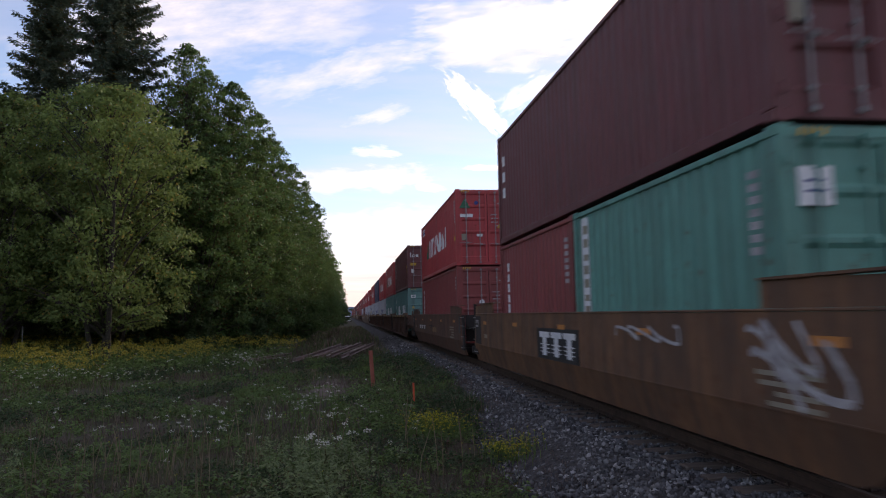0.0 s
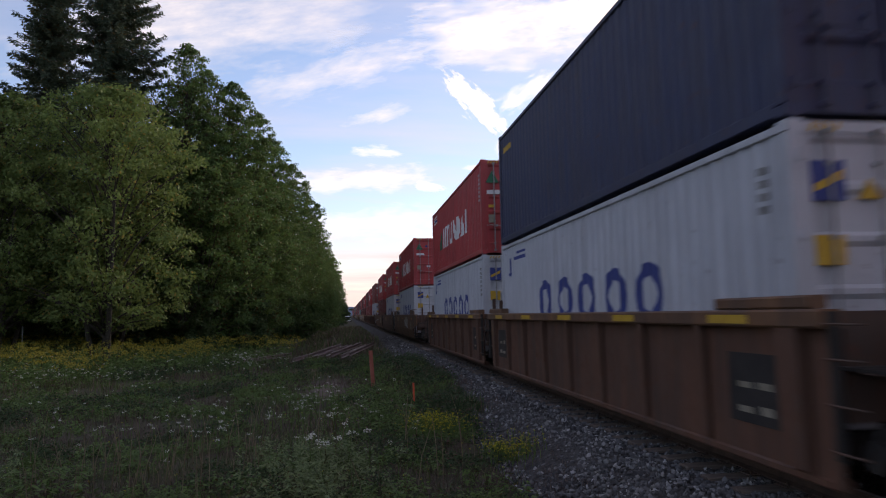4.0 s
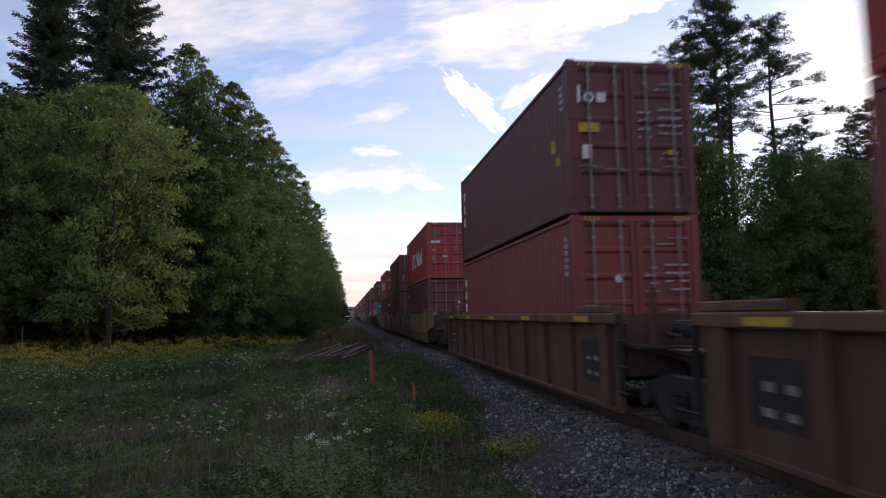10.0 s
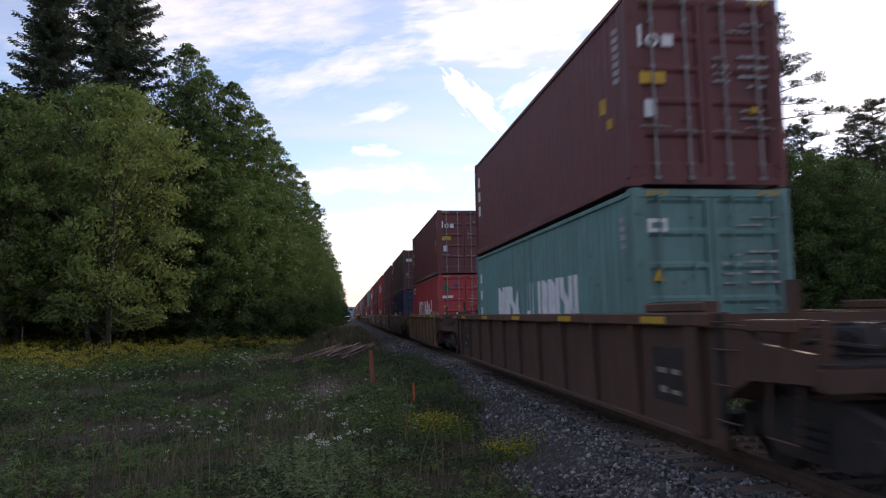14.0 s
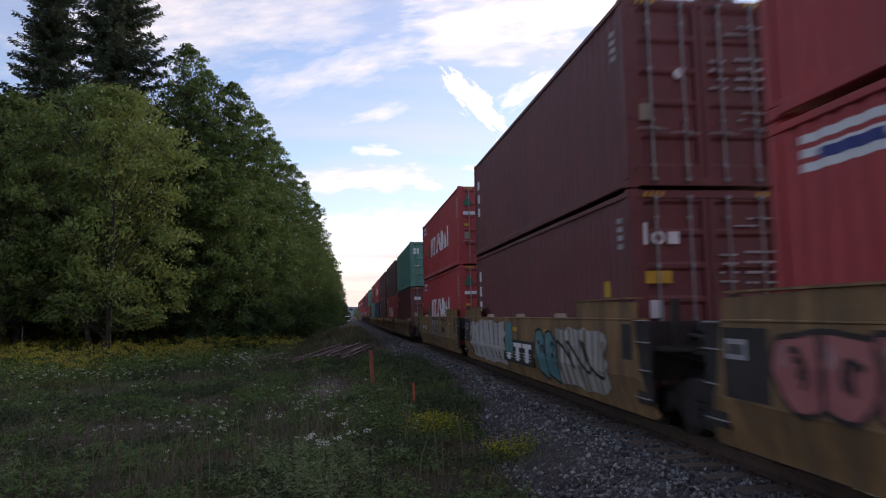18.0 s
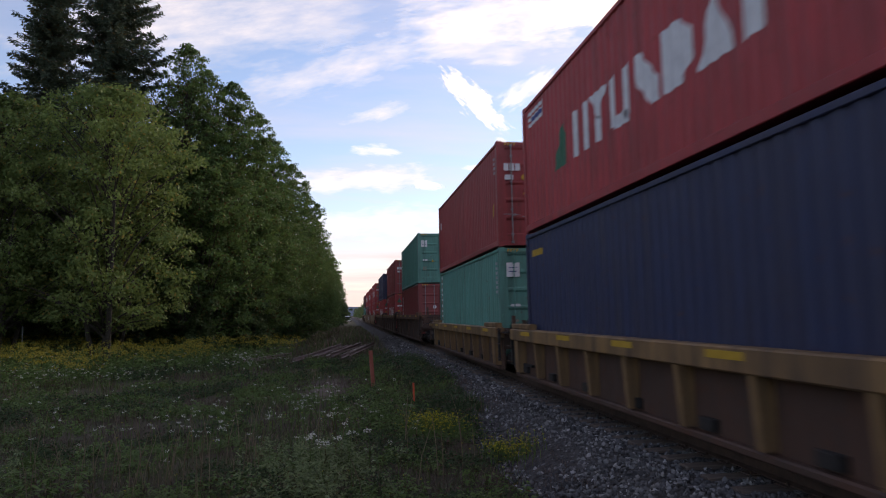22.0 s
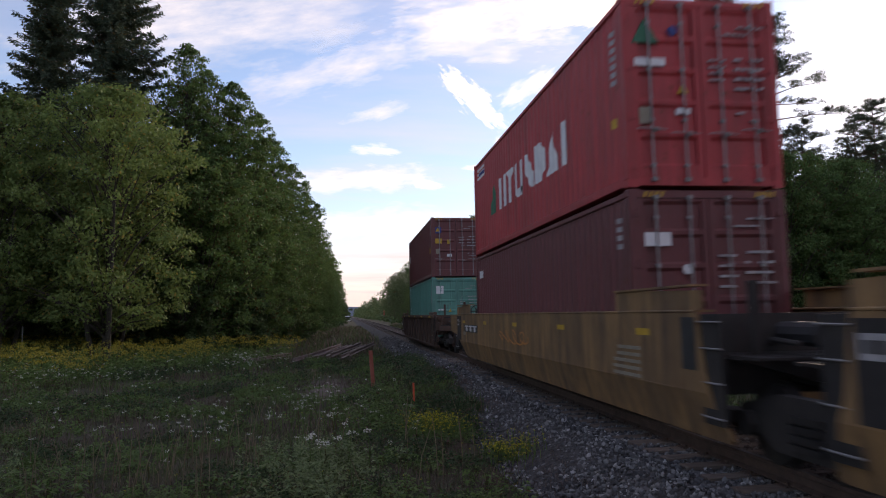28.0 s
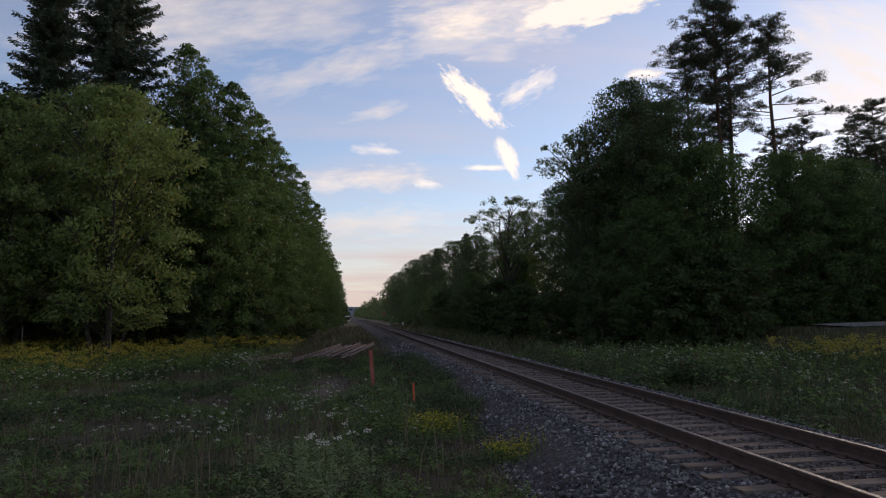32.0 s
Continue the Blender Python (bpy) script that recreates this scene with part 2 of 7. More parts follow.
# ---------------------------------------------------------------- mesh helpers
class Build:
    """Collects vertices and faces of one mesh."""

    def __init__(self):
        self.v, self.f, self.weld = [], [], False

    def face(self, *pts):
        n = len(self.v)
        self.v += [tuple(p) for p in pts]
        self.f.append(tuple(range(n, n + len(pts))))
        return self

    def box(self, x0, x1, y0, y1, z0, z1, b=0.0):
        """A box; b chamfers its four long edges along y."""
        n = len(self.v)
        if b <= 0:
            self.v += [(x, y, z) for y in (y0, y1) for x, z in ((x0, z0), (x1, z0), (x1, z1), (x0, z1))]
            k = 4
        else:
            ring = ((x0 + b, z0), (x1 - b, z0), (x1, z0 + b), (x1, z1 - b), (x1 - b, z1), (x0 + b, z1), (x0, z1 - b), (x0, z0 + b))
            self.v += [(x, y, z) for y in (y0, y1) for x, z in ring]
            k = 8
        self.f += [(n + i, n + (i + 1) % k, n + k + (i + 1) % k, n + k + i) for i in range(k)]
        self.f += [tuple(n + i for i in reversed(range(k))), tuple(n + k + i for i in range(k))]
        return self

    def prism(self, ring, axis, a0, a1):
        """A closed outline swept from a0 to a1 along axis 0, 1 or 2; ring holds the two other coordinates."""
        n, k = len(self.v), len(ring)
        for a in (a0, a1):
            for p in ring:
                q = list(p)
                q.insert(axis, a)
                self.v.append(tuple(q))
        self.f += [(n + i, n + (i + 1) % k, n + k + (i + 1) % k, n + k + i) for i in range(k)]
        self.f += [tuple(n + i for i in reversed(range(k))), tuple(n + k + i for i in range(k))]
        return self

    def tube(self, path, radii, sides=6):
        """A tapered tube along points."""
        n = len(self.v)
        path = [Vector(p) for p in path]
        if not isinstance(radii, (list, tuple)):
            radii = [radii] * len(path)
        for i, p in enumerate(path):
            d = (path[min(i + 1, len(path) - 1)] - path[max(i - 1, 0)]).normalized()
            u = d.cross(Vector((0, 0, 1)) if abs(d.z) < 0.9 else Vector((1, 0, 0))).normalized()
            w = d.cross(u)
            for j in range(sides):
                a = 2 * math.pi * j / sides
                self.v.append(tuple(p + (u * math.cos(a) + w * math.sin(a)) * radii[i]))
        for i in range(len(path) - 1):
            for j in range(sides):
                a, b = n + i * sides + j, n + i * sides + (j + 1) % sides
                self.f.append((a, b, b + sides, a + sides))
        self.f += [tuple(n + j for j in reversed(range(sides))), tuple(n + (len(path) - 1) * sides + j for j in range(sides))]
        return self

    def disc(self, c, axis, r, half, sides=16):
        d = Vector((0, 0, 0))
        d[axis] = half
        return self.tube([Vector(c) - d, Vector(c) + d], r, sides)

    def mesh(self, name, mat):
        me = bpy.data.meshes.new(name)
        me.from_pydata(self.v, [], self.f)
        me.materials.append(mat)
        me.validate()
        bm = bmesh.new()
        bm.from_mesh(me)
        if self.weld:
            bmesh.ops.remove_doubles(bm, verts=bm.verts, dist=1e-5)
        bmesh.ops.recalc_face_normals(bm, faces=bm.faces)
        bm.to_mesh(me)
        bm.free()
        return me


def part(name, data, mat, parent, label="", at=None):
    """One mesh object under a thing or part. data: a Build or a mesh that is shared."""
    if isinstance(data, Build):
        data = data.mesh(name, mat)
    ob = new(name, data)
    ob.parent = parent
    if at is not None:
        ob.matrix_basis = at
    if label:
        tagged(ob, label)
    return ob


def thing(name, label, category, group="", kind="", data=None, at=None):
    ob = new(name, data)
    tagged(ob, label, category, group, kind)
    if at is not None:
        ob.matrix_basis = at
    return ob


CACHE = {}


def shared(key, make, mat):
    """A mesh made once for each key and material."""
    full = (key, mat.name)
    if full not in CACHE:
        CACHE[full] = make().mesh(key if isinstance(key, str) else key[0], mat)
    return CACHE[full]


# ---------------------------------------------------------------- the train's run
RIDERS = []          # (thing, train metre, height)
V0, ACC = 21.79, 0.0131


def gone(t):
    return V0 * t + 0.5 * ACC * t * t


def board(ob, u, z):
    RIDERS.append((ob, u, z))
    ob.matrix_basis = pose(XC, u, z)


def motions():
    for ob, u, z in RIDERS:
        walk(ob, [(float(t), pose(XC, u - gone(t), z)) for t in range(0, 33, 4)])
    for ob, a, b in DRIFT:
        walk(ob, [(0.0, a), (32.0, b)])


# ---------------------------------------------------------------- freight containers
CW, CH, PITCH, DEPTH, INSET = 1.219, 2.896, 0.278, 0.036, 0.024


def wave(y):
    """Depth of the corrugation at y."""
    p = (y % PITCH) / PITCH
    if p < 0.25:
        return 0.0
    if p < 0.5:
        return DEPTH * (p - 0.25) * 4
    if p < 0.75:
        return DEPTH
    return DEPTH * (1 - p) * 4


def wave_ys(y0, y1):
    ys = [y0]
    k = math.floor(y0 / (PITCH / 4)) + 1
    while k * PITCH / 4 < y1 - 1e-6:
        ys.append(k * PITCH / 4)
        k += 1
    return ys + [y1]


def side_patch(b, y0, y1, z0, z1, lift=0.004, lean=0.0):
    """Paint that follows the corrugated side facing -x; z0, z1: numbers or functions of y; lean shears it."""
    f0 = z0 if callable(z0) else (lambda y: z0)
    f1 = z1 if callable(z1) else (lambda y: z1)
    ys = wave_ys(y0, y1)
    for a, c in zip(ys, ys[1:]):
        xa, xb = -CW + INSET + wave(a) - lift, -CW + INSET + wave(c) - lift
        b.face((xa, a, f0(a)), (xa, a, f1(a)), (xb, c, f1(c)), (xb, c, f0(c)))
    return b


def wall_side(length):
    b = Build()
    ys = wave_ys(0.15, length - 0.15)
    for sx in (-1, 1):
        for a, c in zip(ys, ys[1:]):
            xa, xb = sx * (CW - INSET - wave(a)), sx * (CW - INSET - wave(c))
            b.face((xa, a, 0.15), (xa, a, CH - 0.10), (xb, c, CH - 0.10), (xb, c, 0.15))
        if sx < 0:
            left = b
            b = Build()
    return left, b


def cargo_frame(length):
    b = Build()
    for x0, x1 in ((-CW, -CW + 0.14), (CW - 0.14, CW)):
        for y0, y1 in ((0.0, 0.16), (length - 0.16, length)):
            b.box(x0, x1, y0, y1, 0.118, CH - 0.118, 0.015)
    for x0, x1 in ((-CW + 0.003, -CW + 0.08), (CW - 0.08, CW - 0.003)):
        b.box(x0, x1, 0.17, length - 0.17, 0.03, 0.17, 0.01)
        b.box(x0, x1, 0.17, length - 0.17, CH - 0.11, CH - 0.03, 0.01)
    for y0, y1 in ((0.01, 0.12), (length - 0.12, length - 0.01)):
        b.box(-CW + 0.15, CW - 0.15, y0, y1, 0.03, 0.15)
        b.box(-CW + 0.15, CW - 0.15, y0, y1, CH - 0.13, CH - 0.02)
    b.box(-CW + 0.08, CW - 0.08, 0.12, length - 0.12, 0.06, 0.14)
    return b


def castings():
    b = Build()
    b.box(-0.081, 0.081, 0.0, 0.178, 0.0, 0.118, 0.012)
    return b


def roof(length):
    b = Build()
    n = int(length / 0.55)
    for i in range(n):
        y0 = 0.12 + (length - 0.24) * i / n
        y1 = 0.12 + (length - 0.24) * (i + 1) / n
        m = (y1 - y0) * 0.5
        for a, c, za, zc in ((y0, y0 + m * 0.8, 0, 0), (y0 + m * 0.8, y0 + m, 0, 0.018), (y0 + m, y1 - m * 0.2, 0.018, 0.018), (y1 - m * 0.2, y1, 0.018, 0)):
            b.face((-CW + 0.05, a, CH - 0.05 + za), (CW - 0.05, a, CH - 0.05 + za), (CW - 0.05, c, CH - 0.05 + zc), (-CW + 0.05, c, CH - 0.05 + zc))
    return b


def end_wall(length):
    b = Build()
    xs = [-CW + 0.12 + i * (2 * CW - 0.24) / 48 for i in range(49)]
    for i, (a, c) in enumerate(zip(xs, xs[1:])):
        d = (0.0, 0.0, 0.04, 0.04)
        ya, yb = length - 0.03 - d[i % 4], length - 0.03 - d[(i + 1) % 4]
        b.face((a, ya, 0.14), (c, yb, 0.14), (c, yb, CH - 0.12), (a, ya, CH - 0.12))
    return b


def door_leaf(side):
    """A leaf with five recessed bands; side -1 or 1."""
    b = Build()
    x0, x1 = (-CW + 0.145, -0.012) if side < 0 else (0.012, CW - 0.145)
    h0, h1 = 0.155, CH - 0.135
    cuts, z = [(h0, 0.028)], h0 + 0.12
    pitch = (h1 - h0 - 0.16) / 5
    for i in range(5):
        za = z + i * pitch
        cuts += [(za + 0.05, 0.028), (za + 0.09, 0.062), (za + pitch - 0.05, 0.062), (za + pitch, 0.028)]
    cuts.append((h1, 0.028))
    xi0, xi1 = x0 + 0.09, x1 - 0.09
    for (za, da), (zc, dc) in zip(cuts, cuts[1:]):
        b.face((xi0, da, za), (xi1, da, za), (xi1, dc, zc), (xi0, dc, zc))
        b.face((xi0, 0.028, za), (xi0, da, za), (xi0, dc, zc), (xi0, 0.028, zc))
        b.face((xi1, 0.028, za), (xi1, da, za), (xi1, dc, zc), (xi1, 0.028, zc))
    b.box(x0, xi0, 0.02, 0.075, h0, h1)
    b.box(xi1, x1, 0.02, 0.075, h0, h1)
    return b


def lock_rod():
    b = Build()
    b.tube([(0, -0.018, 0.10), (0, -0.018, CH - 0.10)], 0.016, 8)
    for z in (0.30, 0.98, 1.75, 2.45):
        b.box(-0.032, 0.032, -0.032, 0.027, z, z + 0.05, 0.008)
    for z in (0.085, CH - 0.155):
        b.box(-0.04, 0.04, -0.045, 0.02, z, z + 0.06, 0.012)
    return b


def lock_handle():
    b = Build()
    b.tube([(0, -0.03, 0), (0.10, -0.045, 0.01), (0.40, -0.045, -0.01), (0.46, -0.03, -0.01)], 0.010, 6)
    b.box(0.28, 0.34, -0.02, 0.03, -0.03, 0.03)
    return b


def hinge():
    b = Build()
    b.box(-0.06, 0.06, -0.012, 0.035, -0.045, 0.045, 0.012)
    b.tube([(0, -0.005, -0.06), (0, -0.005, 0.06)], 0.018, 6)
    return b


def hazard():
    """Slanted warning bars on the header beside both upper corners."""
    b = Build()
    for s in (-1, 1):
        for i in range(4):
            x = s * (CW - 0.22 - i * 0.085)
            b.face((x, -0.003, CH - 0.115), (x + 0.04, -0.003, CH - 0.115), (x + 0.065, -0.003, CH - 0.035), (x + 0.025, -0.003, CH - 0.035))
    return b


def hoop(b, y, z, ry, rz, wide):
    """A painted ring on the corrugated side."""
    n = 22
    cut_y = [y - ry + 2 * ry * i / n for i in range(n + 1)]

    def half(q, r, h):
        return h * math.sqrt(max(0.0, 1 - ((q - y) / r) ** 2)) if r > 0 else 0.0

    for a, c in zip(cut_y, cut_y[1:]):
        for s in (-1, 1):
            def inner(q):
                return z + s * half(q, ry - wide, rz - wide * 0.9)

            def outer(q):
                return z + s * half(q, ry, rz)
            side_patch(b, a, c, inner if s > 0 else outer, outer if s > 0 else inner)
    return b


def stems(b, y0, y1, z0, z1, forms, gap=0.16):
    """A row of plain painted shapes along the side, from y0 (tail) towards the nose y1 < y0: pairs of bars, wedges, troughs, slants, half rounds, rings."""
    cells = [0.55 if f == "bar" else 1.0 for f in forms]
    cell = (y0 - y1) / sum(cells)
    h, a = z1 - z0, y0
    for f, n in zip(forms, cells):
        w = cell * n * (1 - gap)
        c = a - w
        t = w * 0.30
        if f == "bar":
            side_patch(b, c, a, z0, z1)
        elif f == "pair":
            side_patch(b, a - t, a, z0, z1)
            side_patch(b, c, c + t, z0, z1)
        elif f == "wedge":        # stands on its point
            m = (a + c) / 2
            side_patch(b, m - t / 2, m + t / 2, z0, z0 + h * 0.5)
            side_patch(b, m, a, lambda q: z0 + h * (0.40 + 0.60 * (q - m) / (a - m)), z1)
            side_patch(b, c, m, lambda q: z0 + h * (0.40 + 0.60 * (m - q) / (a - m)), z1)
        elif f == "trough":
            side_patch(b, a - t, a, z0 + h * 0.08, z1)
            side_patch(b, c, c + t, z0 + h * 0.08, z1)
            side_patch(b, c + t * 0.5, a - t * 0.5, z0, z0 + h * 0.24)
        elif f == "slant":
            side_patch(b, c, a, lambda q: z0 + h * 0.86 * max(0, (q - c - t) / w), lambda q: z1 - h * 0.86 * max(0, (a - t - q) / w))
        elif f == "round":
            side_patch(b, c, a, lambda q: z0 + h * 0.28 * max(0, (c + t * 1.3 - q) / (t * 1.3)), lambda q: z1 - h * 0.28 * max(0, (c + t * 1.3 - q) / (t * 1.3)))
        elif f == "peak":
            m = (a + c) / 2
            side_patch(b, m, a, z0, lambda q: z0 + h * (1.0 - 0.95 * (q - m) / (a - m)))
            side_patch(b, c, m, z0, lambda q: z0 + h * (1.0 - 0.95 * (m - q) / (a - m)))
        elif f == "ring":
            hoop(b, (a + c) / 2, (z0 + z1) / 2, w / 2, h / 2, w * 0.24)
        a -= cell * n
    return b


def bars(b, x0, x1, z0, z1, rows, fill, rnd, y=0.012):
    """Small unreadable text on the doors: short bars in rows."""
    h = (z1 - z0) / rows
    for i in range(rows):
        x = x0
        while x < x1 - 0.03:
            w = min(rnd.uniform(0.04, 0.16), x1 - x)
            if rnd.random() < fill:
                za = z1 - (i + 1) * h + h * 0.3
                b.box(x, x + w * 0.75, y - 0.006, y + 0.03, za, za + h * 0.25)
            x += w
    return b


def tri(b, x, z, s, y=0.010):
    return b.prism([(x - s / 2, z), (x + s / 2, z), (x, z + s * 0.9)], 1, y - 0.004, y + 0.03)


def disc_mark(b, x, z, r, y=0.010):
    return b.tube([(x, y - 0.004, z), (x, y + 0.03, z)], r, 14)


WORD = {
    "red": ("pair", "wedge", "trough", "slant", "round", "peak", "bar"),
    "grey": ("ring", "ring", "ring", "ring", "ring"),
    "pale_teal": ("round", "pair", "bar", "slant", "peak", "", "trough", "pair", "bar", "round", "round", "bar", "slant", "trough"),
}


def pieces(b, near=0.04):
    """Splits a Build into its separate patches: faces that lie within near of one another stay together."""
    lo = np.array([[min(b.v[i][k] for i in f) for k in range(3)] for f in b.f]) - near / 2
    hi = np.array([[max(b.v[i][k] for i in f) for k in range(3)] for f in b.f]) + near / 2
    left, out = set(range(len(b.f))), []
    while left:
        todo, grp = [left.pop()], []
        while todo:
            i = todo.pop()
            grp.append(i)
            hit = [j for j in left if (lo[j] < hi[i]).all() and (lo[i] < hi[j]).all()]
            left.difference_update(hit)
            todo += hit
        q = Build()
        for i in sorted(grp):
            q.face(*[b.v[j] for j in b.f[i]])
        out.append(q)
    return out


LOOKS = {
    "big": ("red", "red steel container with white block lettering"),
    "tex": ("maroon", "maroon steel container with yellow door label"),
    "maroon": ("maroon", "dark maroon steel container, grey door rods"),
    "labelled": ("maroon", "maroon steel container with blue and yellow door labels"),
    "brown": ("brown", "dull brown steel container, grey door rods"),
    "florens": ("redbrown", "red-brown steel container with upright white marking"),
    "redbrown": ("redbrown", "plain red-brown steel container, dirt-streaked"),
    "pale": ("pale_teal", "pale teal steel container with white block lettering"),
    "teal": ("teal", "teal steel container with white door label"),
    "strip": ("teal", "teal steel container with upright white strip"),
    "grey": ("grey", "pale grey steel container with blue block lettering"),
    "navy": ("navy", "navy blue steel container with yellow marking"),
    "cross": ("navy", "navy blue steel container with orange cross"),
    "cai": ("red_dark", "dull red steel container with white door marking"),
}


def box40(look_name, u, z, where, length=12.19, seed=0):
    """One container with its doors towards the nose of the train."""
    rnd = random.Random(seed)
    colour, label = LOOKS[look_name]
    mat = M[colour]
    c = thing("shipping_container", label + " " + where, "container", "containers of the train")
    lk = round(length, 2)
    part("body_frame", shared(("body_frame", lk), lambda: cargo_frame(length), mat), mat, c)
    part("side_wall", shared(("side_wall", lk, 0), lambda: wall_side(length)[0], mat), mat, c)
    part("side_wall", shared(("side_wall", lk, 1), lambda: wall_side(length)[1], mat), mat, c)
    part("roof_panel", shared(("roof_panel", lk), lambda: roof(length), mat), mat, c)
    part("end_wall", shared(("end_wall", lk), lambda: end_wall(length), mat), mat, c)
    for x in (-CW + 0.081, CW - 0.081):
        for y in (0.0, length - 0.178):
            for zz in (0.0, CH - 0.118):
                part("corner_casting", shared("corner_casting", castings, mat), mat, c, at=pose(x, y, zz))
    rod = M["steel"] if look_name not in ("teal", "strip", "pale", "navy", "cross") else mat
    for s in (-1, 1):
        leaf = part("door", shared(("door", s), lambda: door_leaf(s), mat), mat, c)
        for x in (0.30, 0.82):
            part("lock_rod", shared("lock_rod", lock_rod, rod), rod, leaf, "bare metal locking rod", at=pose(s * x, 0, 0))
            part("door_handle", shared("door_handle", lock_handle, rod), rod, leaf, at=pose(s * x - 0.25, -0.02, 0.80 + 0.06 * (x > 0.5)))
        for zz in (0.32, 1.05, 1.8, 2.55):
            part("hinge", shared("hinge", hinge, mat), mat, leaf, at=pose(s * (CW - 0.10), 0, zz))
    tagged(part("hazard_marking", shared("hazard_marking", hazard, M["yellow"]), M["yellow"], c), kind="stuff")
    # number and data marks on the right leaf, unreadable
    w = Build()
    bars(w, 0.40, 0.78, 2.30, 2.42, 1, 0.95, rnd)
    bars(w, 0.62, 1.05, 2.42, 2.52, 1, 0.95, rnd)
    bars(w, 0.14, 0.42, 1.45 + rnd.uniform(-.1, .2), 2.0, 4, 0.8, rnd)
    bars(w, 0.55, 1.02, 1.45, 2.05, 4, 0.85, rnd)
    bars(w, 0.55, 1.0, 0.98, 1.2, 2, 0.6, rnd)
    # upright number beside the front post
    for i in range(rnd.choice((4, 6, 7))):
        side_patch(w, 0.42, 0.56, 2.45 - i * 0.13, 2.53 - i * 0.13)
    tagged(part("number_marking", w, M["steel" if look_name == "grey" else "worn_white"], c, "small white unreadable markings"), kind="stuff")
    y, g, bl, o = Build(), Build(), Build(), Build()
    wb = Build()
    if look_name == "big":
        stems(wb, 8.75, 2.75, 0.98, 1.82, WORD["red"])
        for i in range(3):
            side_patch(wb, 10.6, 11.75, 2.34 + i * 0.13, 2.42 + i * 0.13)
        side_patch(g, 9.15, 9.95, lambda q: 0.98, lambda q: 1.0 + 0.85 * (1 - abs(q - 9.35) / 0.62))
        part("triangle_marking", g, M["green"], c, "painted green triangle")
        g = Build()
        tri(g, -0.86, 2.18, 0.42)
        disc_mark(bl, -0.42, 2.38, 0.075)
        wb.box(-1.04, -0.56, 0.004, 0.04, 1.83, 1.95)
        wb.box(-0.42, -0.20, 0.004, 0.04, 1.10, 1.19)
        tri(y, -0.30 if rnd.random() < .6 else 0.45, 1.42, 0.16)
        if rnd.random() < 0.7:
            y.box(-1.0, -0.82, 0.004, 0.04, 1.42, 1.50)
        o.box(-1.0, -0.80, 0.004, 0.04, 0.95, 1.20)
        if rnd.random() < .5:
            side_patch(y, 0.45, 0.60, 1.0, 1.15)
        side_patch(bl, 10.75, 11.55, 2.42, 2.52, 0.007)
    elif look_name == "tex":
        wb.box(-1.02, -0.965, 0.004, 0.04, 2.08, 2.40)
        wb.tube([(-0.80, 0.004, 2.18), (-0.80, 0.04, 2.18)], 0.10, 16)
        part("ring_mark", Build().tube([(-0.80, 0.001, 2.18), (-0.80, 0.03, 2.18)], 0.055, 14), mat, c)
        wb.box(-0.65, -0.48, 0.004, 0.04, 2.09, 2.27)
        wb.box(-0.96, -0.78, 0.004, 0.04, 1.02, 1.28)
        y.box(-1.02, -0.62, 0.004, 0.04, 1.52, 1.70)
        y.box(0.70, 0.84, 0.004, 0.04, 1.10, 1.20)
        side_patch(y, 1.0, 1.25, 1.35, 1.6)
        side_patch(y, 0.75, 0.95, 1.05, 1.2)
        for i in range(3):
            side_patch(wb, 11.6, 11.78, 1.2 + i * 0.45, 1.5 + i * 0.45)
    elif look_name in ("maroon", "brown", "redbrown"):
        disc_mark(wb, rnd.choice((-0.36, 0.35)), 1.72, 0.075)
        if rnd.random() < 0.6:
            wb.box(-1.0, -0.60, 0.004, 0.04, 2.06, 2.26)
        o.box(-1.0, -0.80, 0.004, 0.04, 1.0, 1.25)
        if rnd.random() < 0.6:
            side_patch(wb, 11.25, 11.7, 2.2, 2.42)
        else:
            for i in range(3):
                side_patch(wb, 11.6, 11.76, 1.2 + i * 0.42, 1.46 + i * 0.42)
    elif look_name == "labelled":
        bl.box(-1.02, -0.72, 0.004, 0.04, 2.12, 2.42)
        tri(y, -0.90, 2.20, 0.22, 0.002)
        y.box(-1.02, -0.70, 0.004, 0.04, 1.62, 1.86)
        y.box(-0.44, -0.28, 0.004, 0.04, 1.60, 1.80)
        o.box(-1.0, -0.80, 0.004, 0.04, 1.12, 1.36)
        wb.box(-0.46, -0.22, 0.004, 0.04, 0.98, 1.10)
        side_patch(y, 0.70, 0.95, 1.2, 1.45)
        side_patch(wb, 11.55, 11.75, 1.5, 1.9)
    elif look_name in ("florens", "florens_short"):
        for i in range(7):
            side_patch(wb, 11.35, 11.58, 0.62 + i * 0.26, 0.62 + i * 0.26 + (0.19 if i % 2 else 0.21))
            side_patch(o, 11.42, 11.50, 0.67 + i * 0.26, 0.73 + i * 0.26, 0.007)
        disc_mark(wb, -0.28, 1.55, 0.10)
        tri(y, -0.55, 1.0, 0.16)
    elif look_name == "pale":
        stems(wb, 9.2, 2.6, 0.98, 1.80, WORD["pale_teal"])
        for i in range(3):
            side_patch(wb, 11.45, 11.70, 1.05 + i * 0.5, 1.32 + i * 0.5)
        wb.box(-1.0, -0.70, 0.004, 0.04, 2.25, 2.45)
        part("panel_mark", Build().box(-0.94, -0.76, -0.002, 0.03, 2.31, 2.39), mat, c)
        tri(y, -0.85, 1.55, 0.2)
    elif look_name in ("teal", "strip"):
        side_patch(wb, 11.48, 11.90, 0.5, 2.75)
        for i in range(9):
            side_patch(o, 11.60, 11.78, 0.62 + i * 0.23, 0.62 + i * 0.23 + (0.15 if i % 3 else 0.11), 0.008)
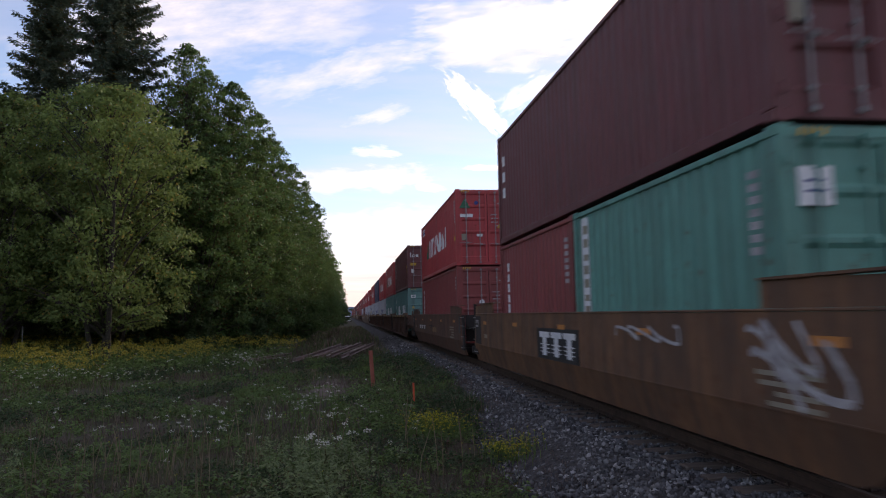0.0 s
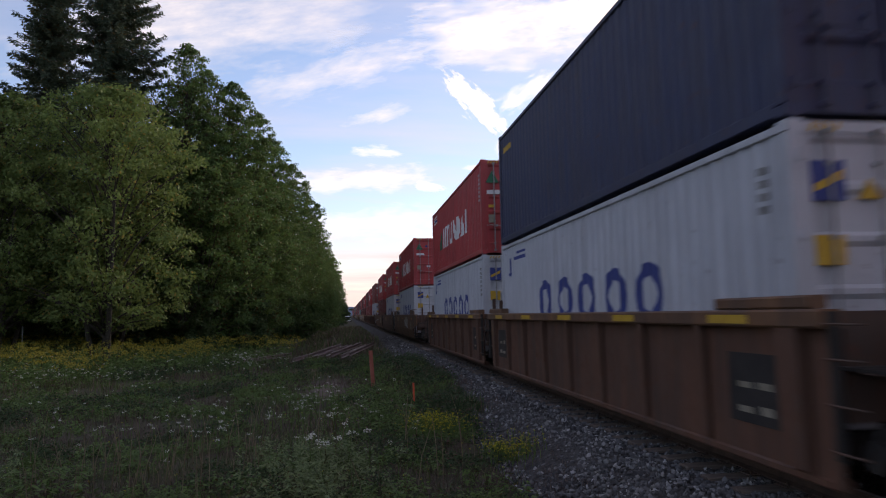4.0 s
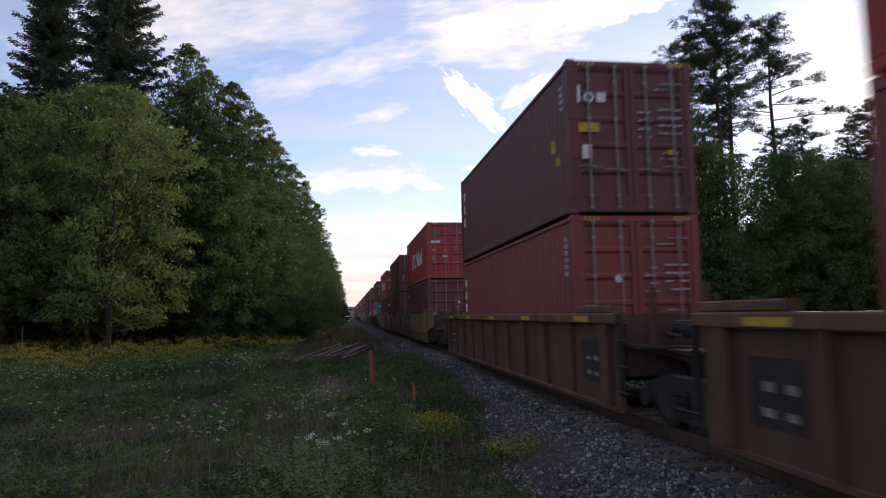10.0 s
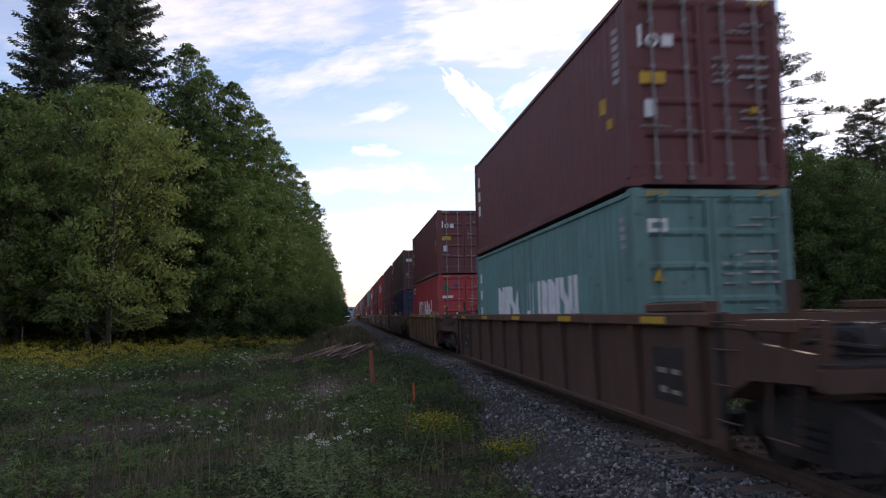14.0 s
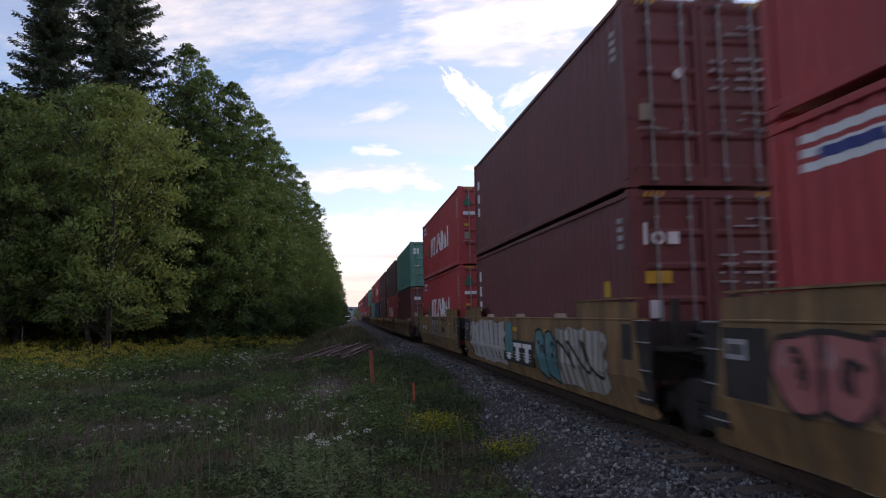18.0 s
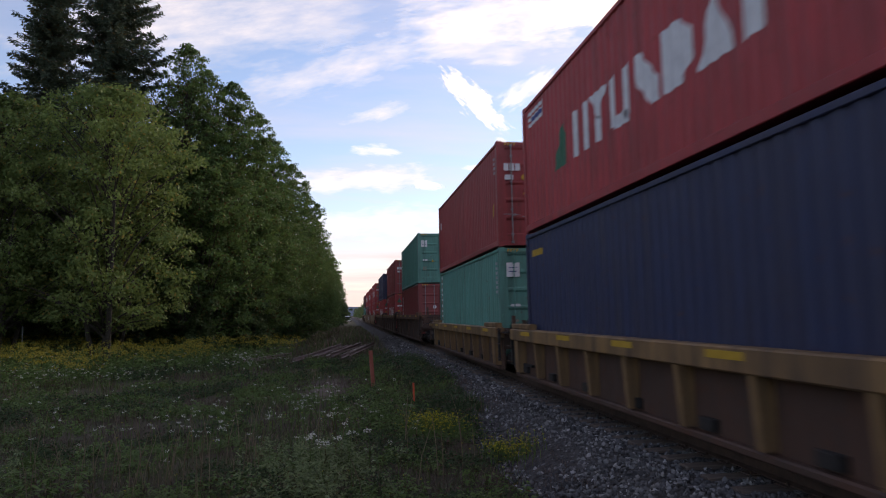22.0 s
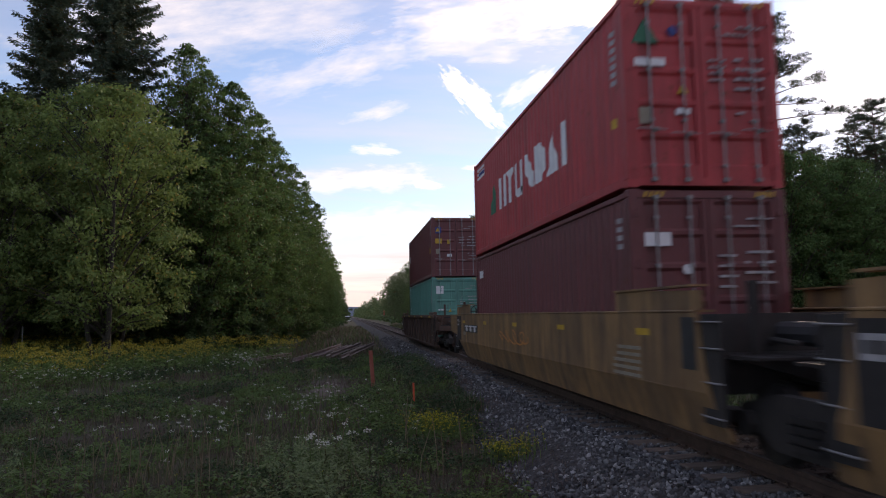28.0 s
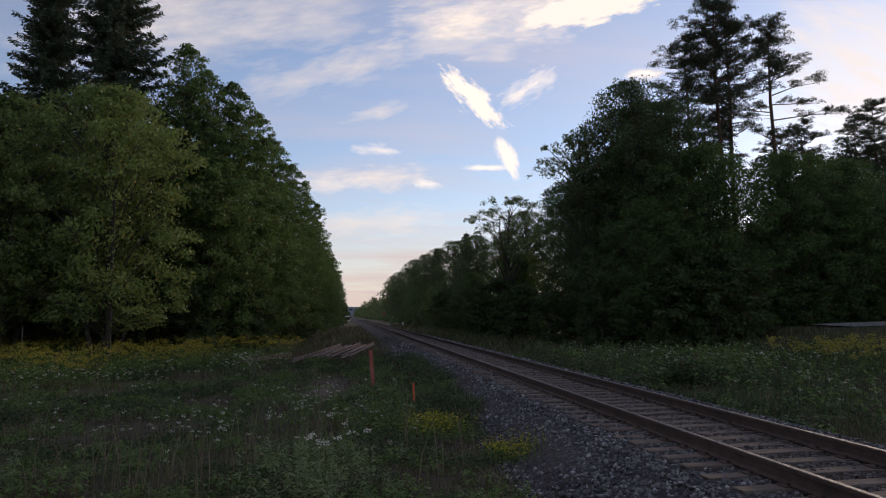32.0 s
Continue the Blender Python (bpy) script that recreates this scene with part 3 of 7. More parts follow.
        wb.box(-1.02, -0.66, 0.004, 0.04, 2.10, 2.48)
        bars(bl, -0.95, -0.73, 2.2, 2.4, 2, 0.8, rnd, 0.003)
        wb.box(-0.92, -0.66, 0.004, 0.04, 1.30, 1.37)
        tri(y, -0.34, 1.22, 0.18)
        o.box(-0.92, -0.72, 0.004, 0.04, 0.74, 0.95)
    elif look_name == "grey":
        stems(bl, 8.72, 2.40, 0.93, 1.80, WORD["grey"], 0.30)
        side_patch(bl, 9.9, 11.0, 2.42, 2.50)
        side_patch(bl, 9.85, 10.7, 2.56, 2.62)
        side_patch(bl, 11.15, 11.6, 2.05, 2.13)
        side_patch(bl, 11.30, 11.38, 2.13, 2.50)
        bl.box(-1.0, -0.66, 0.004, 0.04, 2.12, 2.50)
        y.face((-0.98, -0.001, 2.2), (-0.70, -0.001, 2.32), (-0.68, -0.001, 2.42), (-0.98, -0.001, 2.27))
        y.box(-1.0, -0.70, 0.004, 0.04, 1.52, 1.80)
        tri(y, -0.40, 2.14, 0.22)
        wb = Build()
    elif look_name == "navy":
        side_patch(y, 11.0, 11.75, 2.36, 2.50)
        tri(y, 0.55, 0.98, 0.2)
        wb.box(0.95, 1.1, 0.004, 0.04, 1.35, 1.62)
    elif look_name == "cross":
        for d in (-1, 1):
            side_patch(o, 8.0, 10.6, lambda q: 1.95 + d * 0.23 * (q - 9.3) - 0.05, lambda q: 1.95 + d * 0.23 * (q - 9.3) + 0.06)
        part("cross_marking", o, M["orange"], c, "painted orange cross")
        o = Build()
        stems(wb, 10.6, 7.6, 0.98, 1.30, ("slant", "bar", "trough", "round", "slant"))
    elif look_name == "cai":
        for x in (-1.02, -0.86, -0.70):
            wb.box(x, x + 0.13, 0.004, 0.04, 2.08, 2.28)
        wb.box(-1.0, -0.76, 0.004, 0.04, 1.83, 1.96)
        disc_mark(y, -0.46, 1.9, 0.08)
        tri(y, -0.40, 1.42, 0.2)
        y.box(0.60, 0.86, 0.004, 0.04, 0.85, 1.15)
        side_patch(wb, 11.55, 11.75, 1.85, 2.15)
        side_patch(y, 0.6, 0.8, 0.9, 1.25)
    for b, m, nm, lab in ((wb, "white", "white_marking", "white painted block marking"), (y, "yellow", "yellow_marking", "yellow warning labels"), (g, "green", "green_marking", "green triangle label"), (bl, "blue", "blue_marking", "blue painted marking"), (o, "olive", "faded_label", "")):
        if b.f:
            if length < 12:
                b.v = [(vx, vy + length - 12.19 if vy > 6.1 else vy, vz) for vx, vy, vz in b.v]
            for q in pieces(b):
                part(nm, q, M[m], c, lab)
    board(c, u, z)
    return c


# ---------------------------------------------------------------- well cars
def truck_parts(parent, y):
    """A two-axle truck under a car: side frames, springs, bolster, axles with wheels."""
    def sideframe():
        b = Build()
        ring = [(-1.12, 0.62), (-0.95, 0.66), (-0.45, 0.78), (0.45, 0.78), (0.95, 0.66), (1.12, 0.62), (1.12, 0.40), (0.80, 0.38), (0.55, 0.22), (-0.55, 0.22), (-0.80, 0.38), (-1.12, 0.40)]
        b.prism(ring, 0, -0.07, 0.07)
        return b

    def spring():
        b = Build()
        for i in range(3):
            for j in range(4):
                b.disc((0, (i - 1) * 0.16, 0.32 + j * 0.09), 2, 0.062, 0.03, 8)
        return b

    def boxlid():
        b = Build()
        b.disc((0, 0, 0), 0, 0.13, 0.07, 10)
        return b

    def wheel():
        b = Build()
        b.disc((0, 0, 0), 0, 0.42, 0.055, 24)
        b.disc((0.05, 0, 0), 0, 0.455, 0.018, 24)
        b.disc((-0.06, 0, 0), 0, 0.12, 0.05, 12)
        return b

    dk = M["dark"]
    tr = part("truck", shared("bolster", lambda: Build().box(-0.98, 0.98, -0.2, 0.2, 0.42, 0.74, 0.03), dk), dk, parent, "grimy cast-steel truck", at=pose(0, y, 0))
    for s in (-1, 1):
        part("side_frame", shared("side_frame", sideframe, dk), dk, tr, at=pose(s * 1.0, 0, 0))
        tagged(part("spring_nest", shared("spring_nest", spring, dk), dk, tr, at=pose(s * 1.09, 0, 0)), kind="stuff")
    for yy in (-0.89, 0.89):
        part("axle", shared("axle", lambda: Build().tube([(-1.0, 0, 0), (1.0, 0, 0)], 0.08, 8), dk), dk, tr, at=pose(0, yy, 0.42))
        for s in (-1, 1):
            part("wheel", shared("wheel", wheel, M["dark"]), M["dark"], tr, "worn steel wheel", at=pose(s * 0.77, yy, 0.42, 0, 0, 0 if s < 0 else 180))
            part("bearing_cap", shared("bearing_cap", boxlid, dk), dk, tr, at=pose(s * 1.12, yy, 0.45))


def ribbon(b, pts, width, x):
    """A flat painted stroke through (y, z) points on the plane x, facing -x."""
    for i, ((y0, z0), (y1, z1)) in enumerate(zip(pts, pts[1:])):
        d = Vector((y1 - y0, z1 - z0))
        if d.length < 1e-4:
            continue
        n = Vector((-d.y, d.x)).normalized() * width * 0.5
        x2 = x - 0.0015 * (i % 2)
        b.face((x2, y0 + n.x, z0 + n.y), (x2, y1 + n.x, z1 + n.y), (x2, y1 - n.x, z1 - n.y), (x2, y0 - n.x, z0 - n.y))
    return b


def scrawl(seed, y0, y1, z0, z1, width, x, loops=5):
    """A sprayed looping line inside the given area."""
    rnd = random.Random(seed)
    b = Build()
    n = loops * 18
    ph, am = rnd.uniform(0, 6), rnd.uniform(0.25, 0.42)
    pts = []
    for i in range(n + 1):
        t = i / n
        yy = y0 + (y1 - y0) * (t + 0.9 / loops * math.sin(t * loops * 2 * math.pi + ph) * 0.55)
        zz = (z0 + z1) / 2 + (z1 - z0) * am * math.sin(t * loops * 2 * math.pi * 1.13 + ph * 0.5) + (z1 - z0) * 0.08 * math.sin(t * 23 + ph)
        pts.append((min(max(yy, min(y0, y1)), max(y0, y1)), min(max(zz, z0), z1)))
    return ribbon(b, pts, width, x)


def flat_fill(b, ring, x):
    """A filled outline of (y, z) on the side plate, parted at its fold."""
    b.weld = True
    for up in (True, False):
        q = cut(ring, FOLD, up)
        if len(q) > 2:
            b.face(*[(x, y, z) for y, z in q])
    return b


def blot(seed, y0, y1, z0, z1, x, teeth=16):
    """A filled patch of spray paint with an uneven outline."""
    rnd = random.Random(seed)
    cy, cz = (y0 + y1) / 2, (z0 + z1) / 2
    ring = []
    for i in range(teeth * 2):
        a = math.pi * i / teeth
        r = rnd.uniform(0.80, 1.0)
        ca, sa = math.cos(a), math.sin(a)
        k = r / max(abs(ca), abs(sa)) ** 0.8
        ring.append((cy + (y1 - y0) / 2 * min(1, max(-1, ca * k)), cz + (z1 - z0) / 2 * min(1, max(-1, sa * k))))
    return flat_fill(Build(), ring, x)


def bubbles(seed, y0, y1, z0, z1, x, width):
    """A row of fat rounded sprayed shapes: fill, outline, shadow strokes and light strokes, as a list of Builds and three more."""
    rnd = random.Random(seed)
    n = max(2, round(abs(y1 - y0) / 0.62))
    fill, line, dark, light = [], Build(), Build(), Build()
    w = abs(y1 - y0) / n
    for k in range(n):
        cy, cz = max(y0, y1) - w * (k + 0.5), (z0 + z1) / 2 + rnd.uniform(-.05, .05)
        p, q = rnd.uniform(0, 6.28), rnd.choice((2, 3))
        ring = []
        for i in range(24):
            a = 2 * math.pi * i / 24
            r = 1 + 0.13 * math.sin(q * a + p) + 0.05 * math.sin(5 * a + 2 * p)
            sq = max(abs(math.cos(a)), abs(math.sin(a))) ** 0.55
            ring.append((cy + w * 0.54 * r / sq * math.cos(a), min(z1, max(z0, cz + (z1 - z0) * 0.47 * r / sq * math.sin(a)))))
        fill.append(flat_fill(Build(), ring, x - 0.0012 * (k % 2)))
        ribbon(line, ring + ring[:1], width, x - 0.004)
        for j in range(2):
            sy, sz = cy + rnd.uniform(-.22, .22) * w, cz + rnd.uniform(-.2, .2) * (z1 - z0)
            ribbon(dark, [(sy + 0.10 * math.cos(t * 1.1 + p), sz + 0.14 * math.sin(t * 1.1 + p)) for t in range(4)], width * 1.2, x - 0.0075)
        ribbon(light, [(cy + w * 0.30, cz + (z1 - z0) * (0.05 + 0.09 * t)) for t in range(4)], width * 0.7, x - 0.009)
    return fill, line, dark, light


def upright_strokes(seed, y0, y1, z0, z1, x, width, apart=1.0):
    """Slanting drawn-out bars of paint side by side."""
    rnd = random.Random(seed)
    b, y = Build(), max(y0, y1)
    while y > min(y0, y1):
        lean = rnd.uniform(-0.35, 0.15)
        ribbon(b, [(y + lean * t / 5, z1 - (z1 - z0) * t / 5) for t in range(6)], width * rnd.uniform(0.7, 1.3), x)
        y -= width * rnd.uniform(1.8, 3.2) * apart
    return b


def lettering(text, size, x, y, z, mat):
    """Readable words on a side that faces -x, starting at y towards the nose."""
    curve = bpy.data.curves.new("lettering", "FONT")
    curve.body, curve.size, curve.extrude = text, size, 0.0015
    ob = new("lettering", curve)
    bpy.context.view_layer.update()
    me = bpy.data.meshes.new_from_object(ob.evaluated_get(bpy.context.evaluated_depsgraph_get()))
    bpy.data.objects.remove(ob)
    for v in me.vertices:
        py, pz = y - v.co.x, z + v.co.y
        v.co = (x - v.co.z + max(0.0, FOLD - pz) * 0.26, py, pz)
    me.materials.clear()
    me.materials.append(mat)
    return me


KINDS = {
    # half length of the well, top of side, bottom, half reach of the coupled end, style
    "smooth53": (8.4, 1.60, 0.24, 10.2, "smooth"),
    "smooth40": (6.65, 1.50, 0.23, 8.5, "smooth"),
    "rib53": (8.6, 1.60, 0.17, 10.2, "rib"),
    "rib40": (6.75, 1.62, 0.17, 8.5, "rib"),
    "panel53": (8.6, 1.62, 0.18, 10.2, "panel"),
    "low40": (6.75, 1.26, 0.20, 8.5, "rib"),
}


FOLD = 0.74


def cut(ring, level, above):
    """The part of an outline of (y, z) above or below a level."""
    out = []
    for p, q in zip(ring, ring[1:] + ring[:1]):
        a, c = (p[1] >= level) == above, (q[1] >= level) == above
        if a:
            out.append(p)
        if a != c:
            t = (level - p[1]) / (q[1] - p[1])
            out.append((p[0] + t * (q[0] - p[0]), level))
    return out


def tuck(b, s):
    """Draws what lies below the fold of a side plate inwards."""
    b.v = [(x - s * max(0.0, FOLD - z) * 0.26, y, z) for x, y, z in b.v]
    return b


def well_car(kind, paint, u, joint_front, joint_rear, label, sign=None, art=(), seed=0, flags=True):
    """One platform of a well car, centred under the container whose nose is at train metre u.
    joint_front, joint_rear: metres to the next platform's centre at a shared truck, or 0 at a coupled end."""
    rnd = random.Random(seed)
    half, top, bot, reach, style = KINDS[kind]
    m, dk = M[paint], M["dark"]
    car = thing("well_car", label, "freight car", "well cars of the train")
    X = 1.5
    # side walls of the well
    for s in (-1, 1):
        if style == "smooth":
            b = Build()
            ring = []
            for d, joint in ((-1, joint_front), (1, joint_rear)):
                if joint:      # the plate leans out towards its foot
                    end = [(half, top), (half + 0.12, 0.95), (half + 0.42, bot + 0.04), (half + 0.36, bot)]
                else:          # the plate reaches out over the truck
                    end = [(reach - 0.25, top), (reach - 0.25, 1.02), (half + 1.0, 0.98), (half + 0.1, 0.92), (half - 0.35, 0.78), (half - 0.75, 0.55), (half - 1.1, bot + 0.06), (half - 1.35, bot)]
                end = [(d * y, z) for y, z in end]
                ring += end if d > 0 else list(reversed(end))
            # upright above, drawn in towards its foot
            b.prism(cut(ring, FOLD, True), 0, s * X, s * (X - 0.06))
            foot = Build().prism(cut(ring, FOLD, False), 0, s * X, s * (X - 0.06))
            tuck(foot, s)
            n0 = len(b.v)
            b.v += foot.v
            b.f += [tuple(i + n0 for i in f) for f in foot.f]
            wall = part("side_panel", b, m, car)
            part("top_flange", Build().box(min(s * (X + 0.012), s * 1.26), max(s * (X + 0.012), s * 1.26), -half, half, top + 0.002, top + 0.03, 0.008), m, wall)
            part("weld_seam", Build().box(min(s * X, s * (X + 0.006)), max(s * X, s * (X + 0.006)), -half + 0.6, half - 0.6, FOLD - 0.012, FOLD + 0.004), m, wall)
            for y in (-half + 1.2, half - 1.2):
                b = Build()
                ring = [(-1.25, top + 0.032), (1.15, top + 0.032), (1.15, top + 0.31), (-1.25, top + 0.24)] if y < 0 else [(-1.15, top + 0.032), (1.25, top + 0.032), (1.25, top + 0.24), (-1.15, top + 0.31)]
                b.prism([(y + p - 0.05, q) for p, q in ring], 0, s * (X - 0.01), s * (X - 0.05))
                b.box(min(s * (X + 0.02), s * (X - 0.2)), max(s * (X + 0.02), s * (X - 0.2)), y - 1.15, y + 1.1, top + 0.29, top + 0.315)
                part("container_guide", b, m, wall)
        else:
            chord = 0.30 if style != "rib" else 0.26 if kind == "low40" else 0.16
            back = 0.22 if kind == "low40" else 0.13
            wall = part("top_chord", Build().box(min(s * X, s * 1.27), max(s * X, s * 1.27), -half, half, top - chord, top, 0.02), m, car)
            # web and bottom sill take a darker brown than the top chord
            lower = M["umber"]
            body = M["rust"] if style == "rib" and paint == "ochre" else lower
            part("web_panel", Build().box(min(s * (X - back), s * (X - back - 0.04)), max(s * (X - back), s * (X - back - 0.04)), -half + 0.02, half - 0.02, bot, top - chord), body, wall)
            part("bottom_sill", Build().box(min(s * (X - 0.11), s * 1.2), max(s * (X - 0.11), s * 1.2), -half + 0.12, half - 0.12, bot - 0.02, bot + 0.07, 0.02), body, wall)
            n = (11 if half > 8 else 9) if style == "rib" else 6
            rib = Build()
            rib.prism([(X - back, top - chord), (X - 0.012, top - chord), (X - 0.07, bot + 0.09), (X - back, bot + 0.09)], 1, -0.055, 0.055)
            wide = Build()
            wide.prism([(X - back, top - chord), (X - 0.012, top - chord), (X - 0.05, bot + 0.09), (X - back, bot + 0.09)], 1, -0.16, 0.16)
            rib_mat = m if paint == "tan" else body
            rm = shared(("rib", kind), lambda: rib, rib_mat)
            rw = shared(("wide_rib", kind), lambda: wide, rib_mat)
            for i in range(n):
                y = -half + 0.5 + (2 * half - 1.0) * i / (n - 1)
                part("rib", rw if i in (0, n - 1) else rm, body, wall, at=pose(0, y, 0, 0, 0, 0 if s > 0 else 180))
            if style == "panel":
                for k in range(3):
                    part("stiffener", Build().box(min(s * (X - 0.126), s * (X - 0.08)), max(s * (X - 0.126), s * (X - 0.08)), -half + 0.7, half - 0.7, top - chord - 0.10 - k * 0.09, top - chord - 0.06 - k * 0.09), body, wall)
            for y in (-half + 0.9, half - 0.9):
                part("container_guide", Build().box(min(s * (X - 0.02), s * 1.3), max(s * (X - 0.02), s * 1.3), y - 0.75, y + 0.75, top + 0.002, top + 0.12, 0.02), m, wall)
    # floor of the well: cross bearers and the ends that hold the container's feet
    for i in range(7):
        y = -half + 0.8 + (2 * half - 1.6) * i / 6
        part("cross_bearer", shared("cross_bearer", lambda: Build().box(-1.36, 1.36, -0.15, 0.15, 0.30, 0.44, 0.01), dk), dk, car, at=pose(0, y, 0))
    for y in (-5.75, 5.75):
        part("foot_plate", shared("foot_plate", lambda: Build().box(-1.36, 1.36, -0.34, 0.34, 0.445, 0.497, 0.01), dk), dk, car, at=pose(0, y, 0))
    # ends
    for d, joint in ((-1, joint_front), (1, joint_rear)):
        y0 = d * half
        y1 = d * (joint / 2 - 0.28) if joint else d * reach
        lo, hi = min(y0, y1), max(y0, y1)
        trim = dk if style == "smooth" and joint else M["umber"]
        part("bulkhead", Build().box(-1.30, 1.30, min(y0, y0 - d * 0.08), max(y0, y0 - d * 0.08), 0.7, top - 0.02), trim, car)
        b = Build()
        b.box(-0.42, 0.42, lo, hi, 0.80, 1.12, 0.03)
        b.prism([(-1.38, 1.12), (1.38, 1.12), (0.42, 0.86), (-0.42, 0.86)], 1, (lo + hi) / 2 - 0.12, (lo + hi) / 2 + 0.12)
        end = part("end_platform", b, trim, car)
        # walkway slats across the end
        n = max(3, int((hi - lo) / 0.16))
        for i in range(n):
            y = lo + 0.06 + (hi - lo - 0.12) * i / (n - 1)
            part("walkway_slat", shared("walkway_slat", lambda: Build().box(-1.36, 1.36, -0.045, 0.045, 1.125, 1.155), dk), dk, end, at=pose(0, y, 0))
        for s in (-1, 1):
            yy = d * (half + 0.22)
            for z in (0.50, 0.86, 1.22) + ((1.5,) if top > 1.4 else ()):
                part("ladder_rung", shared("ladder_rung", lambda: Build().tube([(0.04, -0.2, 0), (0, -0.18, 0), (0, 0.18, 0), (0.04, 0.2, 0)], 0.011, 6), M["steel" if style == "smooth" else "umber"]), None, end, "bare steel rung" if style == "smooth" else "rusty rung", at=pose(s * 1.49, yy, z, 0, 0, 0 if s < 0 else 180))
            # on smooth sides a wide dark plate stands in for the shaded ladder recess
            part("end_post", Build().box(min(s * 1.40, s * 1.46), max(s * 1.40, s * 1.46), min(y0 + d * 0.03, y0 + d * (0.42 if style == "smooth" else 0.10)), max(y0 + d * 0.03, y0 + d * (0.42 if style == "smooth" else 0.10)), 0.42, top - 0.02), dk, end)
        # pipes, brake gear and a stand of hoses
        k = random.Random(seed * 3 + d)
        part("brake_pipe", Build().tube([(-0.9, lo, 1.28), (-0.9, (lo + hi) / 2, 1.31), (-0.6, hi, 1.24)], 0.03, 6), dk, end)
        part("brake_cylinder", Build().tube([(-0.55, (lo + hi) / 2 - 0.35, 1.36), (-0.55, (lo + hi) / 2 + 0.3, 1.36)], 0.13, 10), M["black"], end)
        part("stanchion", Build().box(-1.12, -1.04, (lo + hi) / 2 - 0.05, (lo + hi) / 2 + 0.05, 1.16, top + k.uniform(0.15, 0.45)), trim, end)
        if joint and style == "panel" and d < 0:
            yc = (lo + hi) / 2
            part("air_tank", Build().tube([(-1.25, yc - 0.3, top - 0.02), (-1.25, yc - 0.24, top + 0.06), (-1.25, yc + 0.72, top + 0.06), (-1.25, yc + 0.78, top - 0.02)], [0.10, 0.19, 0.19, 0.10], 14), M["dark"], end, "grimy black air tank")
            part("tank_bracket", Build().box(-1.40, -1.10, yc - 0.05, yc + 0.05, 1.14, top - 0.12).box(-1.40, -1.10, yc + 0.45, yc + 0.55, 1.14, top - 0.12), M["umber"], end)
            part("valve_box", Build().box(-0.7, -0.35, yc - 0.2, yc + 0.2, 1.2, top + 0.10, 0.03), M["umber"], end)
        if joint:
            if d < 0:
                truck_parts(car, -joint / 2)
        else:
            truck_parts(car, d * (half + 0.95))
            b = Build()
            b.box(-0.11, 0.11, min(y1, y1 + d * 1.05), max(y1, y1 + d * 1.05), 0.72, 0.95, 0.02)
            b.box(-0.20, 0.16, min(y1 + d * 1.0, y1 + d * 1.35), max(y1 + d * 1.0, y1 + d * 1.35), 0.68, 0.99, 0.05)
            part("coupler", b, M["rail"], end, "rusty cast coupler")
            part("end_beam", Build().box(-1.40, 1.40, min(y1, y1 - d * 0.12), max(y1, y1 - d * 0.12), 0.92, 1.12, 0.02), trim, end)
            for s in (-1, 1):
                part("hand_rail", Build().tube([(s * 1.35, y1 - d * 0.1, 1.12), (s * 1.35, y1 - d * 0.1, top - 0.14), (s * 1.35, y0 + d * 0.5, top - 0.14), (s * 1.35, y0 + d * 0.5, 1.12)], 0.02, 6), trim, end)
                part("step_iron", Build().tube([(s * 1.40, y1 - d * 0.3, 0.95), (s * 1.45, y1 - d * 0.3, 0.45), (s * 1.45, y1 - d * 0.75, 0.45), (s * 1.40, y1 - d * 0.75, 0.95)], 0.016, 6), M["umber"], end)
            if d > 0:
                b = Build()
                b.tube([(-0.5 + 0.24 * math.cos(a * math.pi / 8), y1 - 0.28, 1.70 + 0.24 * math.sin(a * math.pi / 8)) for a in range(17)], 0.016, 5)
                for a in (0, 60, 120):
                    ca, sa = 0.23 * math.cos(radians(a)), 0.23 * math.sin(radians(a))
                    b.tube([(-0.5 - ca, y1 - 0.28, 1.70 - sa), (-0.5 + ca, y1 - 0.28, 1.70 + sa)], 0.012, 4)
                b.box(-0.55, -0.45, y1 - 0.24, y1 - 0.12, 1.16, 1.78)
                part("brake_wheel", b, dk, end, "handbrake wheel on its stand")
            else:
                part("air_tank", Build().tube([(-0.7, y1 + 0.62, 1.30), (0.7, y1 + 0.62, 1.30)], 0.125, 14), dk, end)
            if style != "smooth":
                # side sills that run out over the truck, with posts and a cross rod
                for s in (-1, 1):
                    ring = [(half - 0.02, top - 0.17), (half + 0.55, top - 0.17), (half + 0.80, 1.30), (reach - 0.1, 1.24), (reach - 0.1, 0.98), (half + 0.55, 0.94), (half + 0.25, 0.80), (half - 0.02, 0.62)]
                    part("end_sill", Build().prism([(d * a, z) for a, z in ring], 0, s * 1.42, s * 1.37), trim, end)
                    part("sill_flange", Build().box(min(s * 1.44, s * 1.30), max(s * 1.44, s * 1.30), min(y0, y0 + d * 0.56), max(y0, y0 + d * 0.56), top - 0.165, top - 0.13), m, end)
                    for q in (0.35, 0.95, 1.45):
                        part("end_stanchion", shared("end_stanchion", lambda: Build().box(-0.035, 0.035, -0.05, 0.05, 1.1, 1.52), trim), trim, end, at=pose(s * 1.25, y0 + d * q, 0))
                for s in (-1, 1):
                    part("end_top_rail", Build().box(min(s * 1.47, s * 1.30), max(s * 1.47, s * 1.30), min(y0 + d * 0.58, y1 - d * 0.25), max(y0 + d * 0.58, y1 - d * 0.25), top - 0.19, top - 0.07, 0.015), m, end)
                part("cross_rod", Build().tube([(-1.3, y0 + d * 0.95, 1.48), (1.3, y0 + d * 0.95, 1.48)], 0.022, 6), dk, end)
